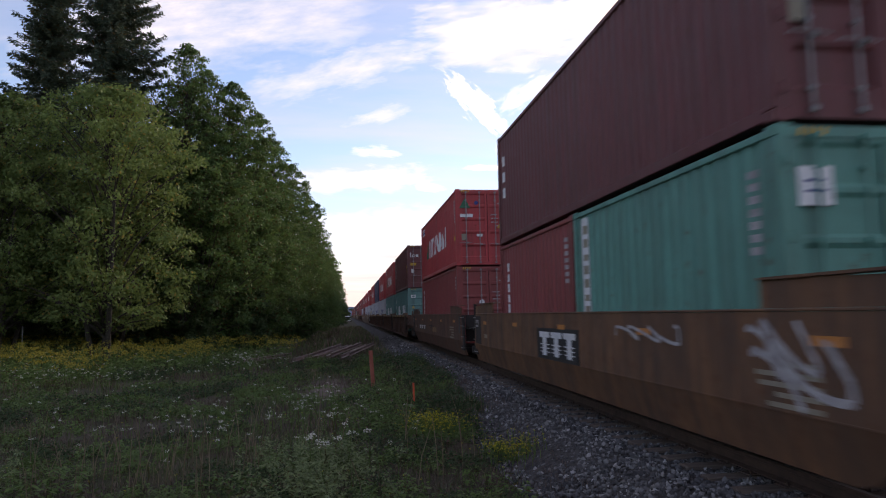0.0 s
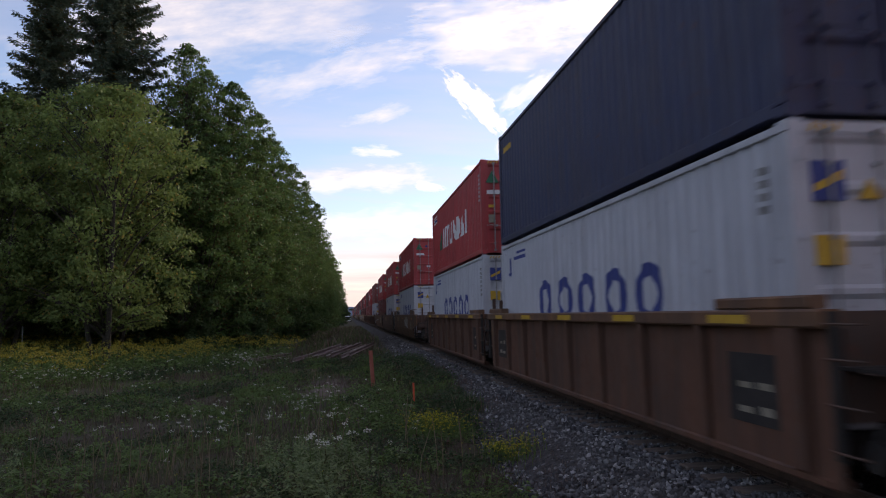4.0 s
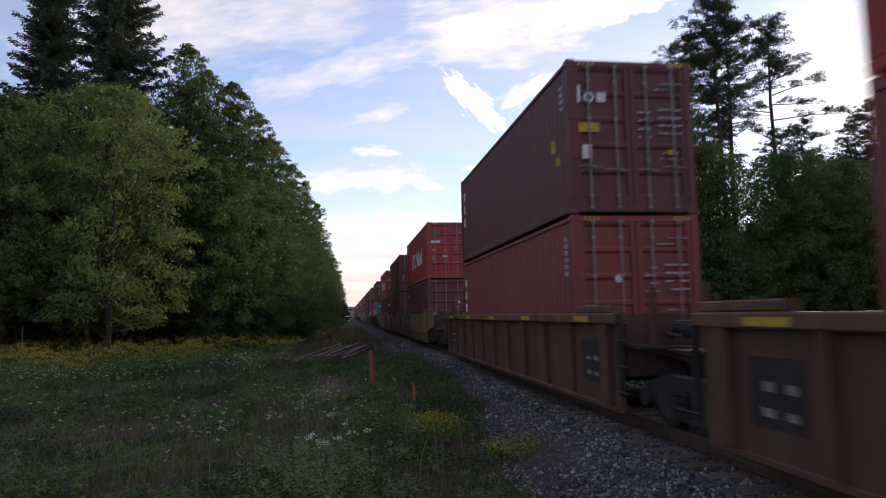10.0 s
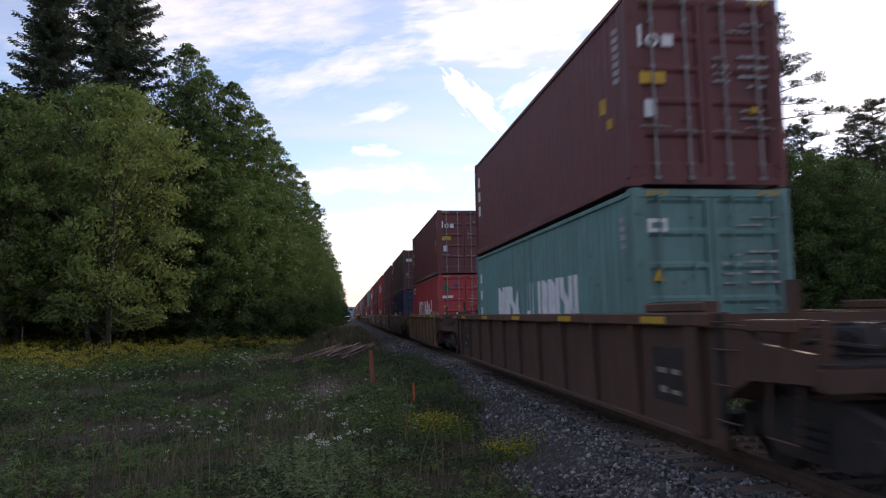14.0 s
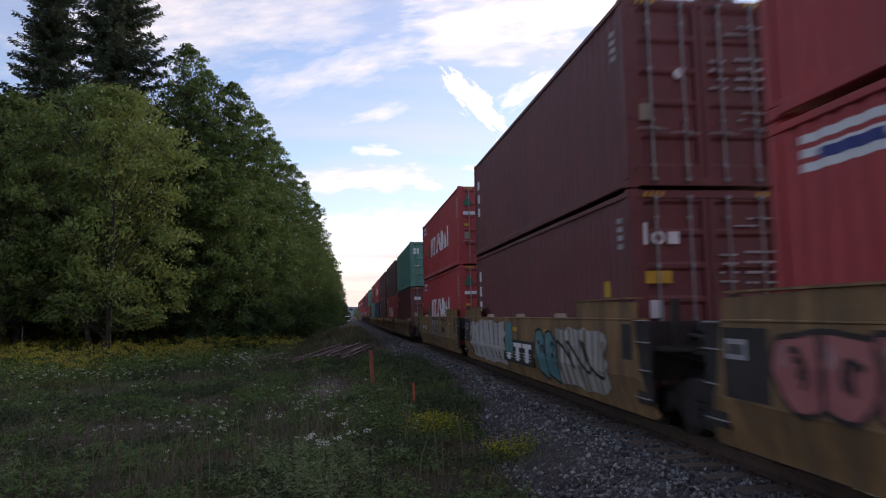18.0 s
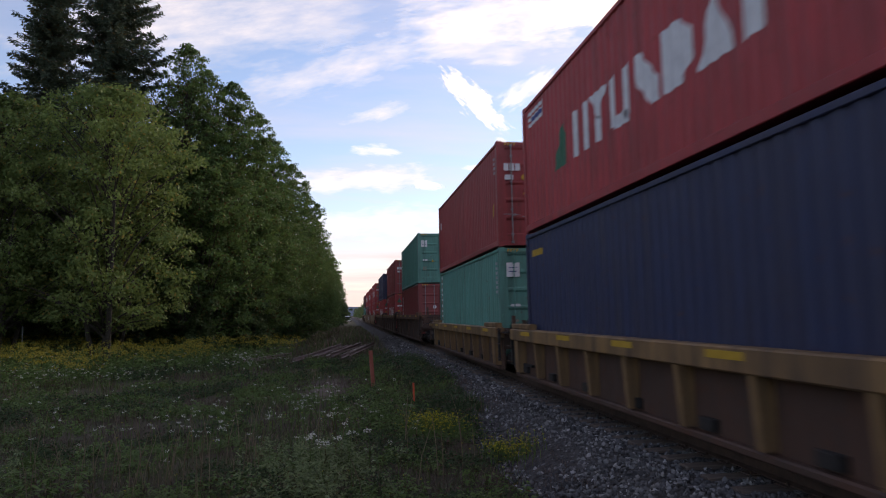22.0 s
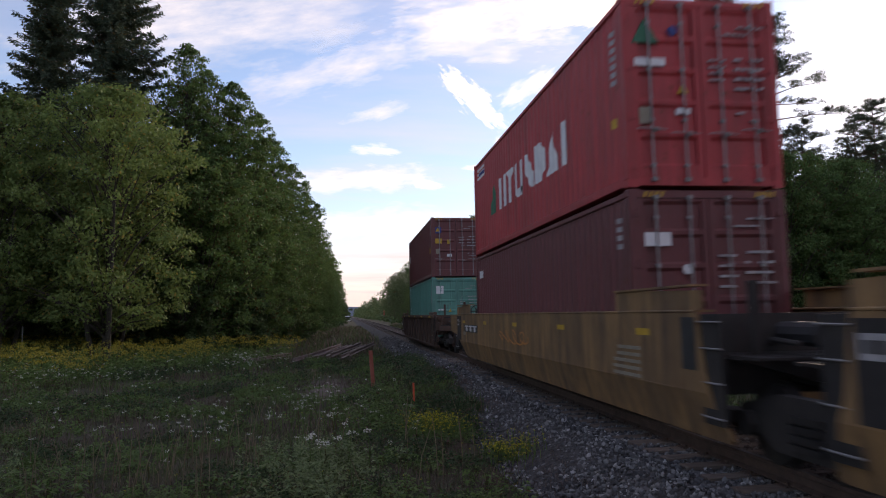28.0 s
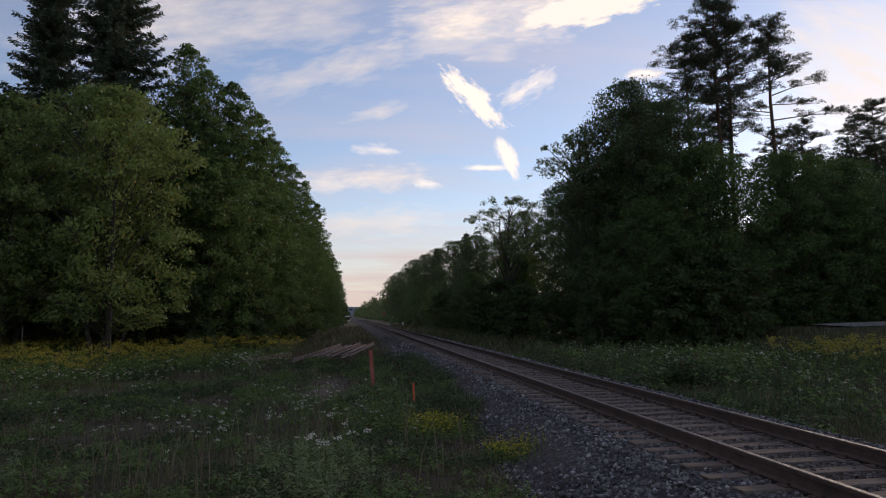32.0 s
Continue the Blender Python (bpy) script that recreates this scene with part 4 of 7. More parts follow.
                part("brake_rod", Build().tube([(-1.25, y0 + d * 0.3, 1.18), (-0.7, y1, 1.22)], 0.02, 6), dk, end)
            part("air_hose", Build().tube([(0.35, y1, 0.85), (0.37, y1 + d * 0.3, 0.55), (0.36, y1 + d * 0.7, 0.42)], 0.025, 6), M["black"], end)
    # markings on the side that faces the field
    x = -X - 0.005
    if flags:
        b = Build()
        z = top - 0.28 if style == "smooth" else top - 0.13
        for i in range(5):
            y = -half + 1.4 + (2 * half - 2.8) * i / 4
            part("reflector", shared(("reflector", paint == "tan" or style != "smooth", style == "smooth"), lambda: Build().box(0, 0.01, -0.2 if style == "smooth" else -0.36, 0.2 if style == "smooth" else 0.36, 0, 0.085), M["yellow" if paint == "tan" or style != "smooth" else "orange"]), None, car, "yellow reflective strip" if paint == "tan" or style != "smooth" else "orange reflective strip", at=pose(x, y, z))
    b = Build()
    for i in range(5):
        ln = rnd.uniform(0.5, 1.0)
        z = 1.12 - i * 0.09
        b.box(x, x + 0.01, -half + 1.5, -half + 1.5 + ln, z, z + 0.045)
    b.box(x, x + 0.01, half - 1.7, half - 1.3, 0.95, 1.05)
    if style == "smooth":
        tagged(part("stencil_marking", b, M["olive"], car, "small unreadable stencils"), kind="stuff")
        part("end_panel", Build().box(x + 0.001, x + 0.01, -half + 0.02, -half + 0.35, 0.97, top - 0.05), M["black"], car)
        panel = part("end_panel", Build().box(x + 0.001, x + 0.01, half - 0.80, half - 0.02, 0.76, top - 0.05), M["dark"], car)
        part("number_plate", Build().box(x - 0.004, x, half - 0.44, half - 0.08, top - 0.36, top - 0.16), M["worn_white"], panel, "worn white plate")
        tagged(part("plate_stencil", Build().box(x - 0.007, x - 0.005, half - 0.39, half - 0.27, top - 0.31, top - 0.21).box(x - 0.007, x - 0.005, half - 0.24, half - 0.13, top - 0.31, top - 0.21), M["dark"], panel), kind="stuff")
        if u in (253.7, 605.61):
            part("orange_panel", Build().box(x - 0.003, x, half - 0.80, half - 0.50, top - 0.52, top - 0.14), M["orange"], panel)
            part("label_plate", Build().box(x - 0.003, x, half - 0.88, half - 0.64, top - 0.86, top - 0.62), M["yellow"], panel)
    if style in ("rib", "panel") and kind != "low40":
        xs = -(X - 0.13) - 0.004
        for d in (-1, 1):
            yc = d * (half - (1.30 if half > 8 else 1.2))
            part("data_panel", Build().box(xs - 0.006, xs, yc - 0.42, yc + 0.42, 0.52, top - 0.42), M["dark"], car, "grimy dark panel with faded stencils")
            w = Build()
            for k in range(2):
                for q in range(2):
                    if rnd.random() < 0.85:
                        w.box(xs - 0.010, xs - 0.006, yc - 0.32 + q * 0.34, yc - 0.32 + q * 0.34 + rnd.uniform(.14, .26), 0.62 + k * 0.24, 0.62 + k * 0.24 + rnd.uniform(.05, .09))
            tagged(part("panel_stencil", w, M["olive"], car), kind="stuff")
    if sign:
        y0, y1, z0, z1 = sign
        part("sign_panel", Build().box(x, x + 0.01, y0, y1, z0, z1), M["black"], car, "black painted panel with three white blocks")
        w = Build()
        wd = y1 - y0
        for k in range(3):
            a = y0 + wd * (0.07 + k * 0.30)
            h = z1 - z0
            w.box(x - 0.004, x, a, a + wd * 0.26, z1 - h * 0.30, z1 - h * 0.12)
            w.box(x - 0.004, x, a + wd * 0.08, a + wd * 0.18, z0 + h * 0.12, z1 - h * 0.30)
            for r in range(3):
                w.box(x - 0.004, x, a + wd * (0.02 if k < 2 else 0.0), a + wd * 0.24, z0 + h * (0.22 + r * 0.12), z0 + h * (0.25 + r * 0.12))
        for q in pieces(w, 0.06):
            part("sign_block", q, M["white"], car)
    for j, (form, paint2, y0, y1, z0, z1, width) in enumerate(art):
        at_x = x - 0.002 - j * 0.003
        if form == "line":
            tagged(part("graffiti", tuck(scrawl(seed * 7 + j, y0, y1, z0, z1, width, at_x, max(2, int(abs(y1 - y0) * 1.7))), -1), M[paint2], car, "sprayed looping graffiti"), kind="stuff")
        elif form == "bars":
            tagged(part("graffiti", tuck(upright_strokes(seed * 7 + j, y0, y1, z0, z1, at_x, width, 2.6 if paint2 == "dark" else 1.0), -1), M[paint2], car, "slanting sprayed strokes"), kind="stuff")
        elif form == "fat":
            fill, line, shade, light = bubbles(seed * 7 + j, y0, y1, z0, z1, at_x, width)
            for one in fill:
                piece = part("graffiti", tuck(one, -1), M[paint2], car, "fat rounded sprayed shape with dark outline")
            tagged(part("spray_outline", tuck(line, -1), M["dark" if paint2 != "blue" else "spray_sky"], piece), kind="stuff")
            tagged(part("spray_shadow", tuck(shade, -1), M["dark"], piece), kind="stuff")
            tagged(part("spray_highlight", tuck(light, -1), M["worn_white"], piece), kind="stuff")
        elif form == "word":
            part("stencilled_number", lettering(paint2, width, at_x, y0, z0, M["dark"]), None, car, "black stencilled figures")
        else:
            part("graffiti", tuck(blot(seed * 7 + j, y0, y1, z0, z1, at_x), -1), M[paint2], car, "patch of spray paint")
    if kind == "smooth40":
        for y in (3.1, -0.2, -3.2):
            part("support_pad", shared("support_pad", lambda: Build().prism([(-0.16, 0.0), (0.16, 0.0), (0.10, 0.075), (-0.10, 0.075)], 0, -0.07, 0.07), M["worn_tan"]), None, car, "pale worn bracket on the rim", at=pose(-X + 0.09, y, top + 0.031))
    board(car, u + 6.095, 0.0)
    return car


ZL, ZU = 0.498, 3.420
LINES = "of the train"
# train metre of the container's nose, well car, its paint, upper load, lower load, coupled ahead?, extras
CONSIST = [
    (6.02, "smooth53", "ochre", "maroon", "twenties", 1, dict(sign=(-0.95, 1.58, 0.74, 1.33), art=(("line", "worn_white", -7.25, -5.95, 0.62, 1.52, 0.075), ("line", "worn_white", -6.9, -5.9, 1.0, 1.55, 0.06), ("line", "worn_white", -4.5, -2.6, 1.18, 1.50, 0.04)))),
    (25.72, "smooth53", "rust", "big", "florens", 0, dict(sign=(2.0, 5.1, 0.90, 1.12), art=(("line", "dark", -1.2, 0.6, 1.0, 1.14, 0.03), ("blot", "tan", -2.2, -0.6, 0.84, 1.08, 0)))),
    (47.07, "rib40", "ochre", "tex", "pale", 1, {}),
    (62.08, "rib40", "ochre", "big", "pale", 0, {}),
    (77.61, "rib40", "ochre", "big", "grey", 0, dict(art=(("line", "steel", -2.8, -1.2, 0.5, 1.2, 0.04),))),
    (93.12, "rib40", "ochre", "navy", "grey", 0, {}),
    (107.9, "rib40", "ochre", "big", "grey", 0, {}),
    (129.85, "smooth53", "ochre", "big", "grey", 1, dict(art=(("blot", "tan", 2.65, 4.8, 1.12, 1.47, 0), ("blot", "olive", -4.4, -2.2, 0.86, 1.5, 0), ("line", "worn_white", -4.4, -2.1, 0.62, 1.55, 0.12)))),
    (148.88, "smooth53", "rust", "big", "grey", 0, dict(art=(("blot", "tan", 0.5, 3.5, 1.05, 1.42, 0),))),
    (167.91, "smooth53", "ochre", "big", "maroon", 0, dict(sign=(2.4, 5.2, 0.88, 1.10), art=(("line", "worn_white", -2.1, -0.1, 0.88, 1.52, 0.05), ("blot", "olive", -7.6, -5.2, 0.7, 1.4, 0)))),
    (191.11, "rib53", "rust", "redbrown", "grey", 1, {}),
    (211.2, "rib53", "ochre", "big", "florens", 0, {}),
    (230.72, "rib53", "ochre", "tex", "redbrown", 0, {}),
    (253.7, "smooth53", "tan", "big", "maroon", 1, dict(art=(("word", "53", 7.75, 0, 0.56, 0, 0.52), ("fat", "purple", 1.4, 4.95, 0.42, 1.56, 0.10), ("line", "spray_sky", 1.4, 4.9, 0.45, 1.5, 0.10)))),
    (273.0, "smooth53", "tan", "maroon", "maroon", 0, dict(art=(("word", "53", 7.6, 0, 0.56, 0, 0.52), ("bars", "spray_sky", 2.9, 4.9, 0.55, 1.54, 0.24), ("bars", "orange", 3.0, 4.7, 0.75, 1.50, 0.10), ("blot", "spray_sky", -1.45, 0.95, 0.36, 1.58, 0), ("fat", "black", -1.25, 0.78, 0.48, 1.50, 0.06), ("line", "spray_sky", -1.2, 0.7, 0.55, 1.45, 0.06), ("blot", "purple", -2.9, -1.7, 0.80, 1.35, 0), ("line", "dark", -5.6, -3.5, 0.95, 1.45, 0.05)))),
    (292.33, "smooth53", "tan", "big", "maroon", 0, dict(sign=(2.2, 5.4, 0.88, 1.17), art=(("blot", "spray_white", -2.2, -1.1, 0.70, 1.56, 0), ("blot", "spray_white", -4.7, -1.9, 0.30, 1.10, 0), ("fat", "purple", -4.6, -2.0, 0.80, 1.56, 0.06), ("bars", "spray_sky", -4.5, -2.0, 0.42, 1.56, 0.12)))),
    (315.78, "rib53", "rust", "tex", "pale", 1, {}),
    (337.38, "rib40", "tan", "tex", "big", 1, {}),
    (357.0, "smooth40", "tan", "brown", "cross", 1, dict(art=(("blot", "spray_grey", -3.6, 4.6, 0.30, 1.40, 0), ("fat", "spray_grey", -3.4, 4.45, 0.42, 1.46, 0.07), ("line", "spray_teal", -3.0, -0.6, 0.5, 1.3, 0.06)))),
    (372.71, "smooth40", "tan", "tex", "tex", 0, dict(sign=(-1.22, 1.42, 0.56, 1.04), art=(("line", "spray_sky", 2.8, 4.7, 0.92, 1.42, 0.09), ("line", "worn_white", 2.9, 4.6, 0.95, 1.40, 0.04), ("line", "dark", 0.0, 2.0, 1.15, 1.42, 0.03), ("fat", "spray_grey", -5.0, -2.0, 0.62, 1.42, 0.045)))),
    (388.31, "smooth40", "tan", "big", "big", 0, dict(sign=(-1.23, 1.42, 0.56, 1.04), art=(("fat", "pink", 2.05, 5.75, 0.72, 1.44, 0.05), ("fat", "pink", -4.65, -1.55, 0.58, 1.44, 0.06), ("line", "spray_sky", -4.9, -4.3, 0.8, 1.3, 0.05)))),
    (403.88, "smooth40", "tan", "maroon", "tex", 0, dict(sign=(-1.6, 1.15, 0.50, 1.02), art=(("blot", "spray_white", 0.75, 5.95, 0.28, 1.50, 0), ("bars", "dark", 1.2, 5.6, 0.45, 1.44, 0.09), ("line", "worn_white", 4.2, 5.6, 0.6, 1.4, 0.12), ("blot", "spray_teal", 0.15, 0.95, 0.66, 1.46, 0), ("fat", "spray_teal", -3.2, -1.85, 0.34, 1.30, 0.05), ("blot", "spray_white", -5.9, -3.1, 0.30, 1.42, 0), ("bars", "spray_grey", -5.7, -3.2, 0.35, 1.35, 0.11), ("line", "dark", -5.6, -3.3, 0.5, 1.3, 0.06)))),
    (419.41, "smooth40", "tan", "big", "big", 0, dict(sign=(2.0, 4.2, 0.90, 1.10), art=(("fat", "spray_grey", -2.16, 0.38, 0.50, 1.46, 0.05), ("line", "worn_white", -2.1, 0.3, 0.52, 1.44, 0.05), ("blot", "dark", -3.9, -3.1, 0.90, 1.12, 0), ("line", "dark", -4.3, -2.6, 1.32, 1.46, 0.03)))),
    (439.11, "low40", "tan", "strip", "maroon", 1, {}),
    (454.45, "low40", "tan", "brown", "big", 0, {}),
    (470.01, "low40", "tan", "brown", "brown", 0, {}),
    (485.83, "low40", "tan", "big", "navy", 0, {}),
    (500.9, "low40", "tan", "cai", "strip", 0, {}),
    (522.58, "panel53", "ochre", "strip", "florens", 1, {}),
    (542.29, "panel53", "ochre", "cai", "big", 0, {}),
    (562.03, "panel53", "ochre", "navy", "big", 0, {}),
    (585.97, "smooth53", "tan", "big", "big", 1, {}),
    (605.61, "smooth53", "tan", "big", "big", 0, dict(sign=(-2.4, 0.45, 0.74, 1.35), art=(("line", "dark", 1.2, 2.6, 0.55, 1.4, 0.03),))),
    (624.8, "smooth53", "tan", "big", "maroon", 0, dict(sign=(4.6, 6.9, 1.05, 1.28), art=(("line", "orange", -1.2, 1.6, 0.85, 1.3, 0.04),))),
    (648.71, "rib53", "rust", "labelled", "strip", 1, {}),
]
CAR_LABEL = {
    "smooth": "smooth-sided {} well car carrying stacked containers",
    "rib": "ribbed {} well car carrying stacked containers",
    "panel": "panelled {} well car carrying stacked containers",
}
PAINT_WORD = {"ochre": "ochre-brown", "rust": "dark brown", "tan": "tan yellow"}


def train():
    for i, (u, kind, paint, upper, lower, coupled, extra) in enumerate(CONSIST):
        jf = 0 if coupled else u - CONSIST[i - 1][0]
        nxt = CONSIST[i + 1] if i + 1 < len(CONSIST) else None
        jr = 0 if nxt is None or nxt[5] else nxt[0] - u
        word = CAR_LABEL[KINDS[kind][4]].format(PAINT_WORD[paint])
        if extra.get("art"):
            word = word.replace("carrying", "with graffiti, carrying")
        well_car(kind, paint, u, jf, jr, word, extra.get("sign"), extra.get("art", ()), i + 1)
        if lower == "twenties":
            box40("teal", u, ZL, "in a well car", 6.06, 900 + i)
            box40("florens_short", u + 6.13, ZL, "in a well car", 6.06, 950 + i)
        else:
            box40(lower, u, ZL, "in a well car", 12.19, 100 + i)
        box40(upper, u, ZU, "atop another", 12.19, 200 + i)


LOOKS["florens_short"] = ("redbrown", "short red-brown steel container with white marking")


# ---------------------------------------------------------------- ground and line
def rise(x, y):
    """Height of the ground."""
    d = abs(x - XC)
    z = -0.62 + 0.10 * noise.noise((x * 0.12, y * 0.12, 0.3)) + 0.035 * noise.noise((x * 0.7, y * 0.7, 1.7))
    if d < 4.5:
        z = z * max(0.0, (d - 2.6) / 1.9) + -0.64 * (1 - max(0.0, (d - 2.6) / 1.9)) if d > 2.6 else -0.66
    if x > 19 and 27 < y < 41:      # low bank that carries the lane
        z += 1.15 * min(1.0, (x - 19) / 6) * min(1.0, (y - 27) / 5.5) * min(1.0, (41 - y) / 1.5)
    if x < -3:
        z += min(0.35, (-3 - x) * 0.018)
    return z


def spread(lo, hi, fine0, fine1, step, grow=1.28):
    out = list(np.arange(fine0, fine1 + 1e-6, step))
    d, a = step, out[-1]
    while a < hi:
        d *= grow
        a = min(hi, a + d)
        out.append(a)
    d, a, pre = step, out[0], []
    while a > lo:
        d *= grow
        a = max(lo, a - d)
        pre.append(a)
    return list(reversed(pre)) + out


def ground_material():
    m, k = material("meadow_soil")
    c = k.add("ShaderNodeTexCoord").outputs["Object"]
    f = k.noise(c, 0.45, 6)
    col = k.mix(k.ramp(f, [(0.38, (0, 0, 0)), (0.62, (1, 1, 1))]), (0.034, 0.040, 0.016), (0.070, 0.058, 0.036))
    g = k.ramp(k.noise(c, 9.0, 6, 0.7), [(0.40, (0, 0, 0)), (0.66, (1, 1, 1))])
    col = k.mix(k.math("MULTIPLY", g, 0.5), col, (0.075, 0.060, 0.040))
    # a bare, trodden patch beside the heap of rails
    sp = k.add("ShaderNodeSeparateXYZ", {0: c})
    dx = k.math("DIVIDE", k.math("ADD", sp.outputs[0], 0.65), 1.5)
    dy = k.math("DIVIDE", k.math("SUBTRACT", sp.outputs[1], 22.5), 6.5)
    r = k.math("SQRT", k.math("ADD", k.math("MULTIPLY", dx, dx), k.math("MULTIPLY", dy, dy)))
    bare = k.ramp(k.math("ADD", r, k.math("MULTIPLY", k.noise(c, 1.3, 5), 0.9)), [(0.55, (1, 1, 1)), (1.25, (0, 0, 0))])
    col = k.mix(bare, col, (0.17, 0.13, 0.105))
    finish(k, col, 0.95, 0.0, k.noise(c, 5.0, 7, 0.7), 0.06, 0.2)
    return m


def stone_material():
    m, k = material("ballast_bed")
    c = k.add("ShaderNodeTexCoord").outputs["Object"]
    v = k.add("ShaderNodeTexVoronoi", {"Vector": c, "Scale": 17.0})
    # darker than the loose stones: the shade of their gaps is in this tone
    col = k.mix(v.outputs["Color"], (0.022, 0.021, 0.021), (0.105, 0.10, 0.098))
    col = k.mix(k.math("MULTIPLY", k.noise(c, 0.8, 4), 0.5), col, (0.06, 0.05, 0.042))
    sp = k.add("ShaderNodeSeparateXYZ", {0: c})
    mid = k.ramp(k.math("ABSOLUTE", k.math("SUBTRACT", sp.outputs[0], XC)), [(0.70, (1, 1, 1)), (1.0, (0, 0, 0))])
    col = k.mix(k.math("MULTIPLY", mid, 0.55), col, (0.085, 0.060, 0.045))
    finish(k, col, 0.95, 0.0, k.math("ADD", v.outputs["Distance"], k.noise(c, 30.0)), 0.05, 0.2)
    return m


def ground():
    xs = spread(-4200, 4200, -26, 40, 0.6)
    ys = spread(-4200, 4500, -6, 70, 0.6)
    verts = [(x, y, rise(x, y) if abs(x) < 300 and abs(y) < 900 else -0.6) for y in ys for x in xs]
    n = len(xs)
    faces = [(j * n + i, j * n + i + 1, (j + 1) * n + i + 1, (j + 1) * n + i) for j in range(len(ys) - 1) for i in range(n - 1)]
    me = bpy.data.meshes.new("ground")
    me.from_pydata(verts, [], faces)
    me.materials.append(ground_material())
    me.polygons.foreach_set("use_smooth", [True] * len(faces))
    tagged(new("ground", me), "rough meadow ground with bare trodden patches", "ground", kind="structure")
    # the ballast bank
    prof = [(-3.05, -0.70), (-2.75, -0.56), (-2.3, -0.40), (-1.75, -0.24), (-1.3, -0.215), (0, -0.225), (1.3, -0.215), (1.75, -0.24), (2.2, -0.40), (2.6, -0.56), (2.9, -0.70)]
    yb = spread(-820, 1600, 4, 60, 0.25)
    vs, fs, m = [], [], len(prof)
    for y in yb:
        for i, (d, z) in enumerate(prof):
            e = 0.14 * noise.noise((d * 0.8, y * 0.55, 4.0)) if i in (0, 1, 2, m - 3, m - 2, m - 1) else 0.0
            vs.append((XC + d + e, y, z + 0.02 * noise.noise((d * 3, y * 3, 8.0)) * (0 < i < m - 1)))
    for j in range(len(yb) - 1):
        for i in range(m - 1):
            fs.append((j * m + i, j * m + i + 1, (j + 1) * m + i + 1, (j + 1) * m + i))
    me = bpy.data.meshes.new("ballast")
    me.from_pydata(vs, [], fs)
    me.materials.append(stone_material())
    return tagged(new("ballast", me), "bank of grey crushed stone under the track", "ballast", kind="structure")


RAIL_RING = [(-0.0762, -0.172), (0.0762, -0.172), (0.0762, -0.160), (0.012, -0.140), (0.009, -0.055), (0.036, -0.042), (0.036, -0.008), (0.026, 0.0), (-0.026, 0.0), (-0.036, -0.008), (-0.036, -0.042), (-0.009, -0.055), (-0.012, -0.140), (-0.0762, -0.160)]


TIES = []


def track():
    for s in (-1, 1):
        r = thing("rail", "rusty steel rail with a polished head", "rail", "rails of the track", data=Build().prism([(XC + s * 0.7525 + x, z) for x, z in RAIL_RING], 1, -820, 1600).mesh("rail", M["rail"]))
        part("running_surface", Build().box(XC + s * 0.7525 - 0.027, XC + s * 0.7525 + 0.027, -820, 1600, 0.0005, 0.0022), M["railhead"], r, "polished strip of the rail head")
    # sleepers within sight singly, the rest as one
    rnd = random.Random(5)
    variants = []
    for k in range(6):
        b = Build()
        w, l = rnd.uniform(0.108, 0.118), rnd.uniform(1.31, 1.41)
        b.box(-l, l, -w, w, -0.18, 0.0, 0.0)
        me = b.mesh("sleeper", M["sleeper"])
        bm = bmesh.new()
        bm.from_mesh(me)
        bmesh.ops.bevel(bm, geom=bm.edges[:], offset=0.012, segments=1, affect="EDGES")
        for v in bm.verts:
            v.co.z += rnd.uniform(-0.008, 0.008)
            v.co.x += rnd.uniform(-0.015, 0.015)
        bm.to_mesh(me)
        bm.free()
        variants.append(me)
    bed = thing("sleeper_bed", "row of weathered timber sleepers under the rails", "sleepers", kind="structure")
    plate = Build().box(-0.16, 0.16, -0.09, 0.09, 0.0, 0.012).box(-0.12, -0.09, -0.07, -0.04, 0.012, 0.045).box(0.09, 0.12, 0.04, 0.07, 0.012, 0.045).mesh("tie_plate", M["rail"])
    y = 2.0
    for i in range(105):
        TIES.append(y)
        sl = part("sleeper", variants[rnd.randrange(6)], None, bed, at=pose(XC + rnd.uniform(-.04, .04), y, -0.178 + rnd.uniform(-0.012, 0.004), 0, rnd.uniform(-.4, .4), rnd.uniform(-1.2, 1.2)))
        if i < 50:
            for s in (-1, 1):
                part("tie_plate", plate, None, sl, at=pose(s * 0.7525, 0, 0.0))
        y += rnd.uniform(0.50, 0.56)
    b = Build()
    yy = y
    while yy < 420:
        b.box(XC - 1.35, XC + 1.35, yy - 0.11, yy + 0.11, -0.36, -0.186)
        yy += 0.53
    yy = 1.4
    while yy > -60:
        b.box(XC - 1.35, XC + 1.35, yy - 0.11, yy + 0.11, -0.36, -0.186)
        yy -= 0.53
    tagged(part("far_sleepers", b, M["sleeper"], bed), kind="stuff")


def bed_height(x, y):
    d = abs(x - XC)
    if d < 1.75:
        return -0.218 if d < 1.3 else -0.225
    if d < 2.75:
        return -0.24 - (d - 1.75) * 0.32
    return -0.60


